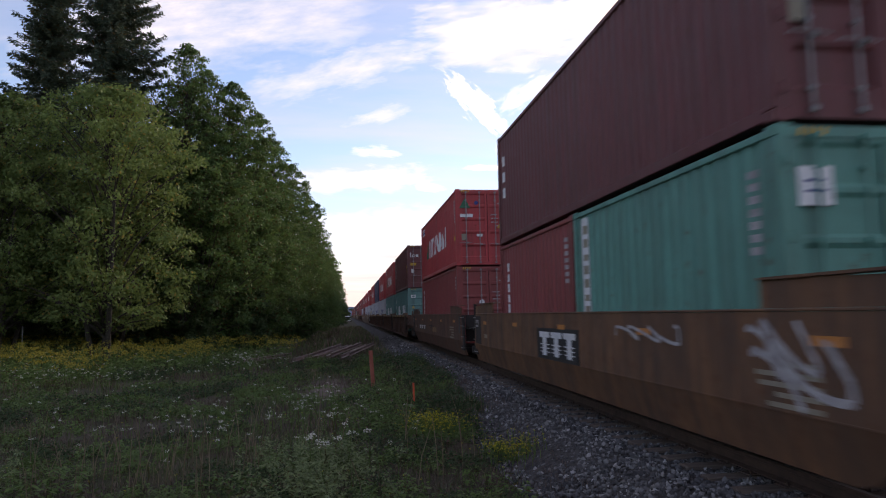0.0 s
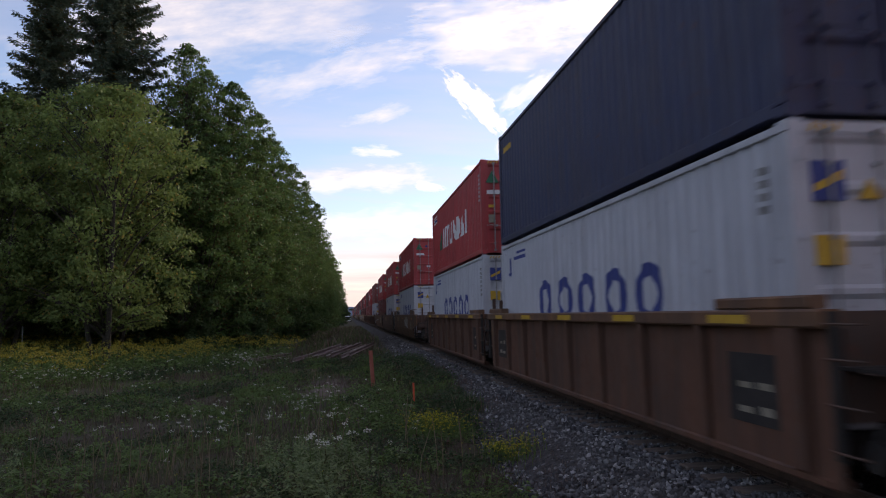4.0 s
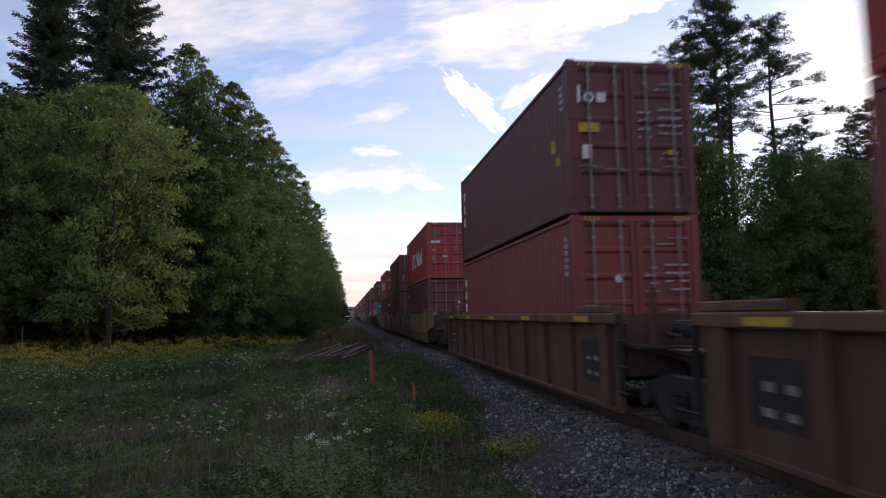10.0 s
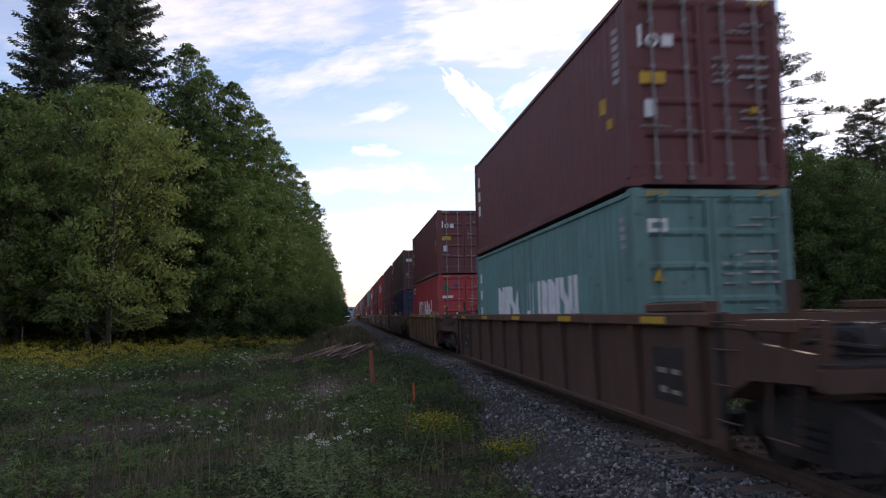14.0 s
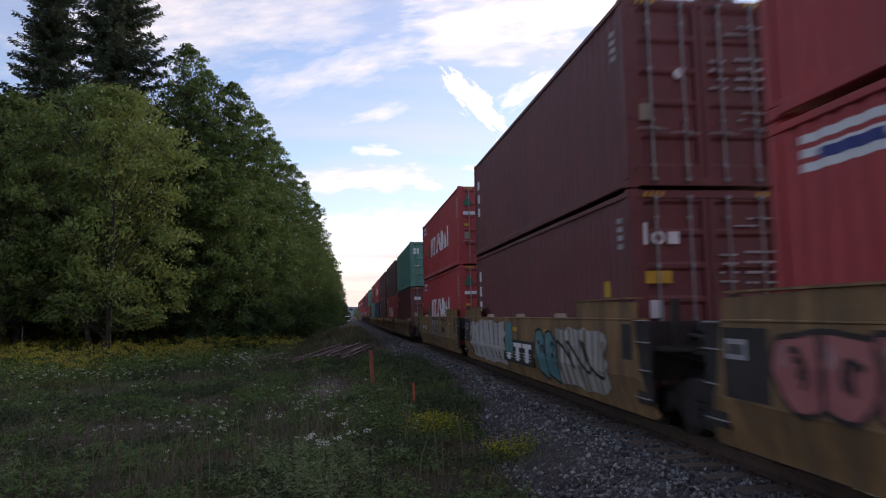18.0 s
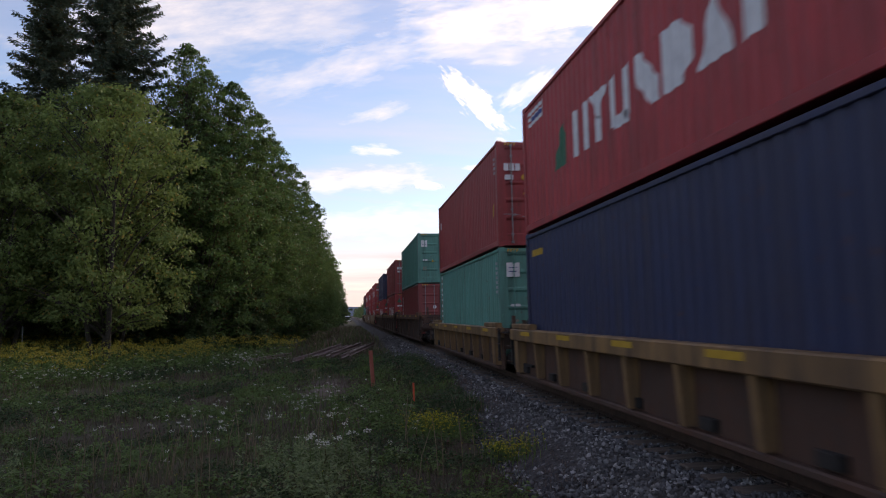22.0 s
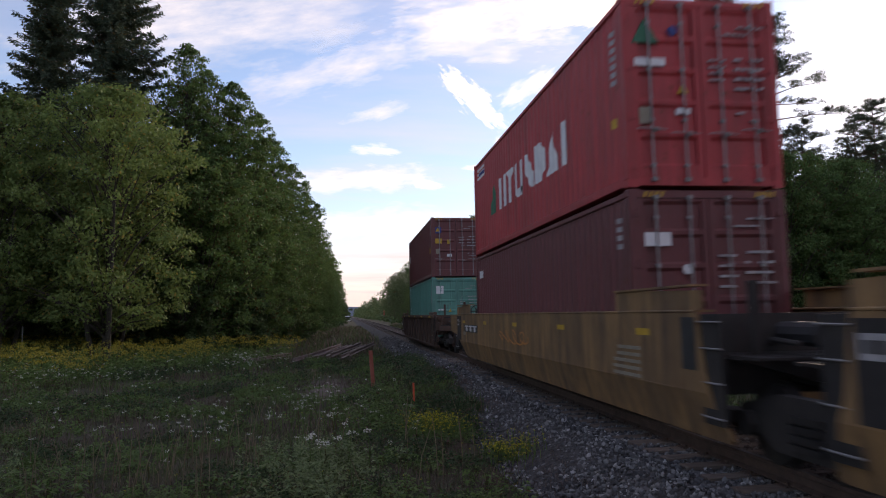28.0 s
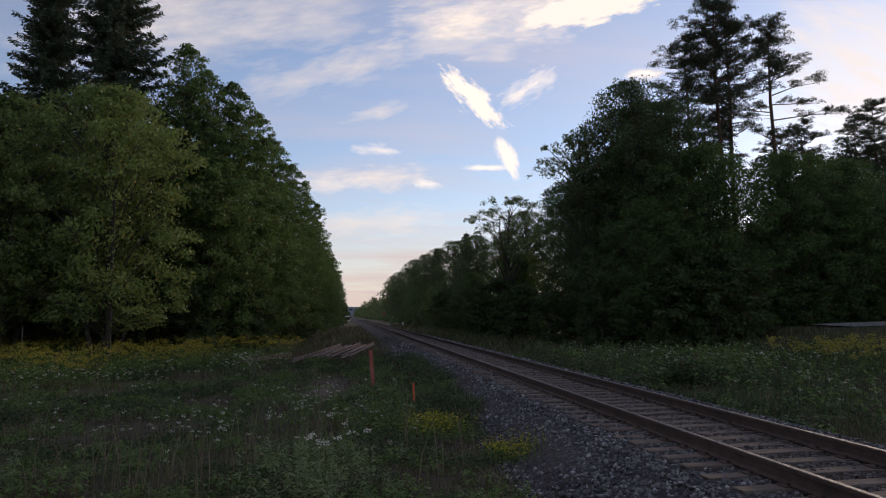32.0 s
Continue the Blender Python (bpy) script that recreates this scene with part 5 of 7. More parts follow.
def rocks(bank):
    """Loose stones on the bank, nearest stretch."""
    rnd = np.random.RandomState(3)
    ico = bmesh.new()
    bmesh.ops.create_icosphere(ico, subdivisions=1, radius=1.0)
    base = np.array([v.co[:] for v in ico.verts])
    tris = np.array([[v.index for v in f.verts] for f in ico.faces])
    ico.free()
    ties = np.array(TIES)
    out_v, out_f, n, near = [], [], 0, []
    for y0, y1, dens, scale in ((-6, 5.8, 50, 1.5), (5.8, 11, 460, 1.12), (11, 18, 200, 1.25), (18, 34, 80, 1.5), (34, 62, 26, 2.0)):
        count = int((y1 - y0) * 6.2 * dens)
        px = XC + rnd.uniform(-3.15, 3.0, count)
        py = rnd.uniform(y0, y1, count)
        for x, y in zip(px, py):
            r = rnd.uniform(0.013, 0.031) * scale
            d = abs(x - XC)
            if d < 1.42 and np.abs(ties - y).min() < 0.13 and rnd.rand() < (0.42 if d < 0.72 else 0.96):
                continue
            q = base * r * rnd.uniform(0.45, 1.3, 3) * (1 + rnd.uniform(-0.42, 0.42, (12, 1)))
            a = rnd.uniform(0, 6.283)
            ca, sa = math.cos(a), math.sin(a)
            q = q @ np.array([[ca, sa, 0], [-sa, ca, 0], [0, 0, 1]])
            if len(near) < 100 and 8.3 < y < 9.7 and XC - 3.0 < x < XC - 1.5:
                near.append((x, y, bed_height(x, y) + r * 0.30, r, math.degrees(a)))
                continue
            out_v.append(q + (x, y, bed_height(x, y) + r * 0.30))
            out_f.append(tris + n)
            n += 12
    me = bpy.data.meshes.new("ballast_stones")
    me.from_pydata(np.concatenate(out_v).tolist(), [], np.concatenate(out_f).tolist())
    m, k = material("loose_stone")
    isl = k.add("ShaderNodeNewGeometry").outputs["Random Per Island"]
    c = k.add("ShaderNodeTexCoord").outputs["Object"]
    col = k.ramp(isl, [(0.0, (0.040, 0.040, 0.044)), (0.5, (0.108, 0.107, 0.110)), (0.90, (0.22, 0.215, 0.21)), (1.0, (0.40, 0.39, 0.38))])
    col = k.mix(k.math("MULTIPLY", k.noise(c, 0.9, 4), 0.35), col, (0.07, 0.058, 0.048))
    sp = k.add("ShaderNodeSeparateXYZ", {0: c})
    mid = k.ramp(k.math("ABSOLUTE", k.math("SUBTRACT", sp.outputs[0], XC)), [(0.66, (1, 1, 1)), (1.0, (0, 0, 0))])
    col = k.mix(k.math("MULTIPLY", mid, 0.5), col, (0.105, 0.074, 0.056))
    finish(k, col, 0.9, 0.0, k.noise(c, 60.0), 0.004, 0.3)
    me.materials.append(m)
    tagged(new("ballast_stones", me), "loose grey crushed stones along the track", "stones", kind="stuff")
    # the nearest stones singly
    m, k = material("single_stone")
    tone = k.add("ShaderNodeObjectInfo").outputs["Random"]
    c = k.add("ShaderNodeTexCoord").outputs["Object"]
    col = k.ramp(tone, [(0.0, (0.040, 0.040, 0.044)), (0.5, (0.108, 0.107, 0.110)), (0.90, (0.22, 0.215, 0.21)), (1.0, (0.40, 0.39, 0.38))])
    finish(k, col, 0.9, 0.0, k.noise(c, 60.0), 0.004, 0.3)
    shapes = []
    for i in range(10):
        q = base * rnd.uniform(0.45, 1.3, 3) * (1 + rnd.uniform(-0.42, 0.42, (12, 1)))
        sm = bpy.data.meshes.new("stone")
        sm.from_pydata(q.tolist(), [], tris.tolist())
        sm.materials.append(m)
        shapes.append(sm)
    for i, (x, y, z, r, a) in enumerate(near):
        part("stone", shapes[i % 10], None, bank, at=pose(x, y, z, 0, 0, a) @ Matrix.Diagonal((r, r, r, 1)))


# ---------------------------------------------------------------- plants
def cards(name, centre, normal, along, length, width, mat):
    """Many small leaf blades as one mesh: kites of four points."""
    n = len(centre)
    normal = normal / np.linalg.norm(normal, axis=1, keepdims=True)
    along = along - normal * (along * normal).sum(1, keepdims=True)
    along /= np.linalg.norm(along, axis=1, keepdims=True) + 1e-9
    side = np.cross(normal, along)
    l, w = np.broadcast_to(length, n)[:, None] / 2, np.broadcast_to(width, n)[:, None] / 2
    v = np.stack([centre - along * l, centre + side * w + along * l * 0.1 + normal * w * 0.25, centre + along * l, centre - side * w + along * l * 0.1 + normal * w * 0.25], 1).reshape(-1, 3)
    me = bpy.data.meshes.new(name)
    me.vertices.add(n * 4)
    me.vertices.foreach_set("co", v.ravel())
    me.loops.add(n * 4)
    me.loops.foreach_set("vertex_index", np.arange(n * 4))
    me.polygons.add(n)
    me.polygons.foreach_set("loop_start", np.arange(n) * 4)
    me.polygons.foreach_set("loop_total", np.full(n, 4))
    me.materials.append(mat)
    me.update(calc_edges=True)
    return me


def unit(rnd, n):
    v = rnd.normal(size=(n, 3))
    return v / np.linalg.norm(v, axis=1, keepdims=True)


def lobed(name, rnd, lobes, count, leaf, mat, slim=0.62):
    """Leaves on the shells of many clumps (x, y, z, rx, rz)."""
    lobes = np.array(lobes)
    p = lobes[:, 3] ** 1.5
    pick = rnd.choice(len(lobes), count, p=p / p.sum())
    d = unit(rnd, count)
    d[:, 2] = np.where(d[:, 2] < -0.3, -d[:, 2], d[:, 2])
    r = 0.35 + 0.85 * rnd.rand(count) ** 0.8
    lb = lobes[pick]
    c = lb[:, :3] + d * r[:, None] * np.stack([lb[:, 3], lb[:, 3], lb[:, 4]], 1)
    nrm = d + 0.9 * rnd.normal(size=(count, 3)) + (0, 0, 0.4)
    al = rnd.normal(size=(count, 3)) + (0, 0, -0.5)
    size = leaf * rnd.uniform(0.6, 1.35, count)
    return cards(name, c, nrm, al, size, size * slim, mat)


def broadleaf(label, height, width, low, leaf_mat, seed, count=20000, leaf=0.2, lean=0.35, clumps=150, cone=0.0, bark="bark", fill=0.5, stems=1):
    """A tree with trunk, forking limbs and a crown of small clumps between the heights low and height; fill: how closed it is inside."""
    rnd, rr = np.random.RandomState(seed), random.Random(seed)
    tree = thing("tree", label, "tree", "trees beside the line")
    b, lobes = Build(), []
    stem = [(0, 0, -0.2)]
    for i in range(1, 7):
        stem.append((stem[-1][0] + rr.uniform(-.12, .12) * lean, stem[-1][1] + rr.uniform(-.12, .12) * lean, height * 0.86 * i / 6))
    r0 = height * 0.011 + 0.05
    b.tube(stem, [r0 * (1 - 0.82 * i / 6) for i in range(7)], 8)
    for k in range(1, stems):
        a, o = 6.283 * k / stems + rr.uniform(-.4, .4), rr.uniform(0.5, 0.9)
        b.tube([(o * math.cos(a) * (1 + 0.5 * i), o * math.sin(a) * (1 + 0.5 * i), -0.2 + height * 0.11 * i + 0.02 * i * i) for i in range(6)], [r0 * (0.75 - 0.12 * i) for i in range(6)], 6)

    def girth(t):
        return min(1.0, 0.60 + 1.6 * t) * max(0.0, 1 - max(0, (t - 0.35) / 0.65) ** 3.0) ** 0.58

    # leaders: the main one and lower ones round it (x, y, top, width)
    tops = [(0.0, 0.0, height, width * 0.64)]
    for k in range(7):
        a, o = k * 0.9 + rr.uniform(-.3, .3), width * rr.uniform(0.20, 0.30)
        tops.append((o * math.cos(a), o * math.sin(a), height * rr.uniform(0.62, 0.92), width * rr.uniform(0.42, 0.56)))
    for k in range(clumps if cone > 0 else 0):
        cx, cy, top, w = tops[rr.choice((0, 0, 0, 0, 0, 1, 2, 3, 4, 5, 6, 7))]
        t = rr.random() ** 0.68
        a = rr.uniform(0, 6.283)
        inner = rr.random() < fill
        reach = w / 2 * (1 - t ** 5) ** 0.75 * min(1.0, 0.75 + t) * (rr.uniform(0.1, 0.8) if inner else rr.uniform(0.75, 1.08)) * (1 + 0.3 * noise.noise((math.cos(a) * 1.4, math.sin(a) * 1.4, t * 6 + seed)))
        rad = width * rr.uniform(0.028, 0.075) * (1.15 - 0.6 * t)
        x, y, z = cx + reach * math.cos(a), cy + reach * math.sin(a), low + (top - low) * t
        lobes.append((x, y, z, rad, rad * rr.uniform(0.6, 1.1)))
        if k % 4 == 0:
            z0 = max(low * 0.6 + 0.4, min(z - reach - 1.0, height * 0.8))
            thin = r0 * (1.0 - 0.75 * t)
            b.tube([(0, 0, z0), (x * 0.45, y * 0.45, z0 + (z - z0) * 0.5), (x * 0.95, y * 0.95, z)], [thin * 0.26, thin * 0.15, thin * 0.04], 5)
    for k in range(clumps if cone == 0 else 0):
        t = ((k + rr.random()) / clumps) ** 0.95
        a = rr.uniform(0, 6.283)
        g = girth(t) * (1 + 0.42 * noise.noise((math.cos(a) * 1.4, math.sin(a) * 1.4, t * 5 + seed)))
        inner = rr.random() < fill
        reach = width / 2 * g * (rr.uniform(0.1, 0.75) if inner else rr.uniform(0.72, 1.0))
        rad = width * (rr.uniform(0.065, 0.11) if inner else rr.uniform(0.032, 0.07)) * (0.6 + 0.4 * g)
        z = min(low + (height - low) * t, height - rad * 0.8)
        x, y = reach * math.cos(a), reach * math.sin(a)
        lobes.append((x, y, z, rad, rad * rr.uniform(0.7, 1.1)))
        if k % 4 == 0:
            z0 = max(low * 0.6 + 0.4, z - reach * 0.8 - 0.6)
            z0 = min(z0, height * 0.8)
            b.tube([(0, 0, z0), (x * 0.45, y * 0.45, z0 + (z - z0) * 0.55 + 0.2), (x * 0.95, y * 0.95, z)], [r0 * 0.34, r0 * 0.2, r0 * 0.05], 5)
    part("trunk", b, M[bark], tree)
    part("crown", lobed("crown", rnd, lobes, count, leaf, leaf_mat), leaf_mat, tree)
    return tree


def spruce(label, height, width, seed, mat):
    rnd, rr = np.random.RandomState(seed), random.Random(seed)
    tree = thing("tree", label, "tree", "trees beside the line")
    b = Build()
    b.tube([(0, 0, -0.2), (0, 0, height * 0.5), (0, 0, height)], [height * 0.013 + 0.05, height * 0.008 + 0.02, 0.015], 8)
    cs, ns, al, ln, wd = [], [], [], [], []
    z = 1.2
    while z < height - 0.15:
        t = z / height
        reach = width / 2 * (1 - t) ** 0.62 * (0.95 + 0.22 * noise.noise((z * 0.45, seed, 0.0))) + 0.12
        for k in range(rr.choice((9, 10, 11))):
            a = rr.uniform(0, 6.283)
            L = reach * rr.uniform(0.45, 1.12)
            d = np.array([math.cos(a), math.sin(a), 0.0])
            sag = rr.uniform(0.20, 0.42)
            m = max(5, int(L / 0.13))
            s = np.linspace(0.04, 1, m)
            pts = d * (s * L)[:, None] + np.array([0, 0, 1]) * (z - sag * L * s + (sag + 0.02) * L * s ** 3)[:, None]
            if k % 3 == 0 and L > 0.8:
                b.tube([(0, 0, z), tuple(pts[m // 2]), tuple(pts[-1])], [0.03, 0.02, 0.008], 4)
            side = np.array([-d[1], d[0], 0])
            for rep in range(6):
                sg = rnd.choice((-1, 1), m)[:, None]
                spreadv = (0.10 + 0.55 * (1 - np.abs(2 * s - 0.9)) * 0.5)[:, None] * L * 0.33
                off = side * sg * rnd.rand(m, 1) * spreadv
                drop = np.array([0, 0, -1]) * rnd.rand(m, 1) * 0.28
                cs.append(pts + off + drop)
                ns.append(np.array([0, 0, 1.0]) + 0.8 * rnd.normal(size=(m, 3)))
                al.append(d + side * sg * 0.9 + np.array([0, 0, -0.55]) + 0.3 * rnd.normal(size=(m, 3)))
                ln.append(np.full(m, 0.40) * rnd.uniform(0.6, 1.2, m))
                wd.append(np.full(m, 0.105) * rnd.uniform(0.6, 1.2, m))
        z += rr.uniform(0.22, 0.36)
    part("trunk", b, M["bark"], tree)
    part("crown", cards("crown", np.concatenate(cs), np.concatenate(ns), np.concatenate(al), np.concatenate(ln), np.concatenate(wd), mat), mat, tree)
    return tree


def pine(label, height, width, low, seed, mat, limbs=26, count=7000, long_limbs=()):
    """A tall bare stem with level limbs that carry rounded tufts of needles; long_limbs: height, azimuth and length of single ones."""
    rnd, rr = np.random.RandomState(seed), random.Random(seed)
    tree = thing("tree", label, "tree", "pines beside the line")
    b, lobes = Build(), []
    b.tube([(0, 0, -0.2), (0.12, 0, height * 0.4), (-0.08, 0.1, height * 0.75), (0, 0, height * 0.98)], [0.23, 0.18, 0.11, 0.03], 8)
    plan = []
    for k in range(limbs):
        t = ((k + rr.random()) / limbs) ** 0.72
        L = width / 2 * (0.55 + 0.45 * math.sin(math.pi * min(1, 0.2 + 0.8 * t))) * rr.uniform(0.35, 1.05) * (1.0 if t < 0.8 else 1.0 - 2.6 * (t - 0.8))
        plan.append((low + (height - low) * t, rr.uniform(0, 6.283), L))
    for z, a, L in plan + [(z, radians(a), L) for z, a, L in long_limbs]:
        d = Vector((math.cos(a), math.sin(a), 0))
        mid = d * L * 0.5 + Vector((0, 0, z + rr.uniform(-.15, .2)))
        tip = d * L + Vector((0, 0, z + rr.uniform(0.1, 0.5) * min(L, 2.5) * 0.5))
        b.tube([(0, 0, z - 0.2), tuple(mid), tuple(tip)], [0.055, 0.034, 0.010], 5)
        for j in range(int(4 + L * 2.6)):
            s = rr.uniform(0.25, 1.05)
            q = (mid.lerp(tip, (s - 0.5) * 2) if s > 0.5 else Vector((0, 0, z)).lerp(mid, s * 2)) + Vector((rr.gauss(0, .32), rr.gauss(0, .32), rr.uniform(0.0, .38)))
            rad = rr.uniform(0.20, 0.46) * (0.7 + 0.4 * s)
            lobes.append((q.x, q.y, q.z, rad, rad * 0.72))
            if j % 3 == 0:
                b.tube([tuple(mid), ((mid.x + q.x) / 2, (mid.y + q.y) / 2, (mid.z + q.z) / 2 + 0.05), tuple(q)], [0.016, 0.010, 0.004], 3)
    # dead stubs on the bare stem
    for k in range(14):
        z, a, L = rr.uniform(low * 0.45, low), rr.uniform(0, 6.283), rr.uniform(0.4, 1.5)
        b.tube([(0, 0, z), (L * math.cos(a), L * math.sin(a), z + rr.uniform(-0.2, 0.15))], [0.022, 0.006], 3)
    part("trunk", b, M["pine_bark"], tree)
    part("crown", lobed("crown", rnd, lobes, count, 0.17, mat, 0.24), mat, tree)
    return tree


def put(tree, x, y, scale=1.0, turn=0.0, tall=1.0):
    """Another of a tree, at another place, turned and scaled."""
    m = pose(x, y, rise(x, y), 0, 0, turn) @ Matrix.Diagonal((scale, scale, scale * tall, 1))
    return copy_thing(tree, m)


def plant(tree, x, y, turn=0.0):
    tree.matrix_basis = pose(x, y, rise(x, y), 0, 0, turn)
    return tree


def woods():
    ash = plant(broadleaf("light green broad tree with small yellowing leaves", 13.6, 9.6, 1.5, M["leaf_light"], 11, 46000, 0.155, clumps=460, stems=4), -11.6, 36.0)
    put(ash, -17.0, 36.6, 0.97, 130)
    put(ash, -22.2, 38.0, 1.06, 240)
    plant(spruce("tall dark spruce with drooping boughs", 31.5, 9.9, 21, M["needle"]), -14.0, 44.0)
    plant(spruce("tall dark spruce behind a broad tree", 30.0, 7.8, 22, M["needle"]), -18.0, 44.5)
    aspen = plant(broadleaf("mid-green leafy tree with uneven pointed crown", 19.4, 9.4, 0.8, M["leaf_mid"], 12, 78000, 0.15, clumps=1150, cone=1.0, fill=0.42), -10.0, 45.0)
    for x, y, s, a in ((-9.1, 46.8, 0.95, 250), (-10.6, 48.5, 0.93, 40), (-7.6, 48, 0.93, 190), (-6.5, 52, 0.88, 70), (-5.8, 57, 0.84, 150), (-4.9, 64, 0.82, 215), (-4.5, 76, 0.80, 300), (-4.0, 92, 0.76, 20), (-3.6, 112, 0.72, 100), (-3.2, 135, 0.68, 180), (-3.1, 165, 0.68, 260)):
        put(aspen, x, y, s, a)
    maple = plant(broadleaf("dark green broad tree with dense low crown", 12.0, 8.6, 0.2, M["leaf_mid"], 13, 34000, 0.17, clumps=360), -8.6, 43.5)
    for x, y, s, a in ((-7.0, 50, 0.8, 50), (-7.0, 60, 0.85, 140), (-7.0, 72, 0.85, 210), (-6.8, 86, 0.9, 290), (-6.4, 104, 0.9, 20), (-13, 49, 1.0, 77), (-19, 48, 1.1, 160), (-25, 46, 1.2, 250), (-24, 41, 1.0, 10), (-30, 44, 1.2, 90), (-13, 60, 1.2, 120), (-6.2, 128, 0.9, 200), (-6.0, 160, 1.0, 30), (-5.8, 200, 1.0, 100)):
        put(maple, x, y, s, a)
    bush = plant(broadleaf("dense leafy bush at the wood's edge", 4.2, 4.6, -0.1, M["leaf_dark"], 18, 12000, 0.17, clumps=110), -6.6, 45.0)
    for i, (x, y) in enumerate(((-9, 41), (-12.5, 41.5), (-15.5, 41), (-18.5, 41.2), (-22, 41), (-26, 41.5), (-7, 49), (-6, 56), (-5.6, 64), (-5.2, 74), (-5, 86), (-4.6, 100), (-4.4, 118))):
        put(bush, x, y, 1.0 + 0.15 * (i % 3), 77 * i)
    for i, (x, y) in enumerate(((-3.4, 140), (-3.0, 165), (-2.4, 200), (-2.6, 240), (-1.6, 290), (-1.8, 340), (-1.0, 420), (-1.2, 520), (-0.5, 640))):
        put(bush, x, y, 1.1 + 0.2 * (i % 3), 50 * i)
    # across the track
    willow = plant(broadleaf("dark dense broad tree with rounded crown", 17.0, 10.5, 0.0, M["leaf_dark"], 14, 56000, 0.15, clumps=620), 18.4, 42.0)
    put(willow, 20.8, 43.6, 0.95, 120)
    put(willow, 18.6, 44.4, 0.93, 60)
    put(willow, 18.6, 47.5, 0.80, 200)
    put(willow, 19.6, 56.0, 0.74, 260)
    put(willow, 21.2, 47.0, 0.80, 310)
    elm = plant(broadleaf("mid-green leafy tree with low spreading crown", 11.5, 9.6, 0.0, M["leaf_fresh"], 15, 44000, 0.16, clumps=480), 27.2, 40.0)
    elm.matrix_basis = elm.matrix_basis @ Matrix.Diagonal((0.95, 0.95, 0.97, 1))
    put(elm, 21.2, 38.5, 1.02, 90)
    put(elm, 31.5, 40.5, 1.0, 180)
    put(elm, 36.5, 41.0, 0.95, 270)
    put(elm, 17.6, 38.5, 0.78, 45)
    put(elm, 40.5, 43.0, 1.08, 20)
    put(elm, 34.0, 44.0, 1.02, 75)
    put(elm, 29.6, 42.0, 0.84, 250)
    put(elm, 44.0, 45.5, 1.10, 110)
    put(elm, 29.5, 46.0, 0.72, 140)
    put(elm, 34.5, 48.0, 0.95, 220)
    put(elm, 46.0, 47.0, 0.95, 300)
    for i, (x, y) in enumerate(((15, 40), (17.5, 37), (20, 36), (23.5, 39.5), (27, 39.8), (30, 40.2), (14, 47), (13.6, 54), (13.4, 62), (13.2, 70), (13.2, 80), (13.0, 92), (13, 106), (34, 40), (39, 41), (43, 44), (48, 46), (21, 41), (25, 42), (29, 42))):
        put(bush, x, y, 0.85 + 0.2 * (i % 3), 61 * i)
    p1 = plant(pine("tall pine with bare stem and dense tufted crown", 24.8, 7.8, 13.4, 31, M["pine_needle"], 52, 36000), 26.6, 46.0)
    put(p1, 28.4, 47.6, 0.985, 130)
    put(p1, 24.9, 47.4, 0.90, 250)
    plant(pine("slender pine with open tufted crown and long low limbs", 23.6, 5.0, 18.6, 32, M["pine_needle"], 26, 21000, ((17.6, 10, 4.2), (16.4, -8, 5.2), (17.0, 170, 2.6), (15.2, 20, 2.4), (14.8, 200, 2.2), (18.3, -40, 3.2))), 31.6, 47.2)
    put(p1, 34.6, 51.0, 0.66, 40)
    put(p1, 37.2, 52.0, 0.70, 170)
    put(p1, 39.6, 54.0, 0.62, 80)
    put(p1, 43.6, 54.0, 0.74, 200)
    put(p1, 46.4, 55.0, 0.82, 290)
    put(p1, 48.6, 53.0, 0.72, 10)
    open_tree = plant(broadleaf("sparse tree with dark twisted limbs", 12.8, 8.4, 6.4, M["leaf_dark"], 16, 7500, 0.17, lean=3.0, clumps=110, fill=0.15), 14.6, 62.0)
    plant(broadleaf("thin leaning tree with open feathery twigs", 14.2, 6.6, 8.2, M["leaf_dark"], 17, 9000, 0.14, lean=1.0, clumps=150, fill=0.2), 15.6, 44.4)
    for x, y, s, a in ((16.2, 70, 0.62, 10), (15.4, 82, 0.68, 60), (14.8, 95, 0.72, 130), (14.4, 110, 0.74, 200), (14.0, 125, 0.76, 270), (13.8, 142, 0.78, 330), (14.0, 160, 0.76, 40), (13.8, 182, 0.78, 120), (13.6, 205, 0.80, 190), (20, 60, 0.8, 100), (20, 76, 0.8, 20), (26, 58, 0.9, 70), (34, 58, 0.58, 10), (40, 56, 0.74, 200), (46, 60, 0.85, 30), (52, 58, 0.85, 160), (49, 57, 1.0, 250), (43, 55, 0.90, 70), (38, 53, 0.72, 300)):
        put(willow, x, y, s, a)
    for x, y, s, a in ((13.8, 76, 0.6, 70), (13.4, 101, 0.6, 170), (13.2, 134, 0.7, 10), (16.4, 64, 0.7, 100)):
        put(elm, x, y, s, a)
    sp = spruce("distant dark spruce at the wood's edge", 13.0, 5.4, 23, M["needle"])
    plant(sp, 15.6, 90.0)
    put(sp, 15.2, 118.0, 1.05, 80)
    put(sp, 14.8, 150.0, 1.05, 160)
    # woods beyond
    rnd = np.random.RandomState(8)
    lobes = []
    for side, x0 in ((-1, -5.5), (1, 13.5)):
        y = 170.0
        while y < 1500:
            for k in range(3):
                h = rnd.uniform(8, 14)
                x = x0 + side * (k * 7 + rnd.uniform(0, 4))
                for j in range(7):
                    lobes.append((x + rnd.uniform(-2.5, 2.5), y + rnd.uniform(-4, 4), rnd.uniform(0.08, 0.92) * h, rnd.uniform(1.3, 2.6), rnd.uniform(1.3, 2.4)))
            y += 9 + y * 0.012
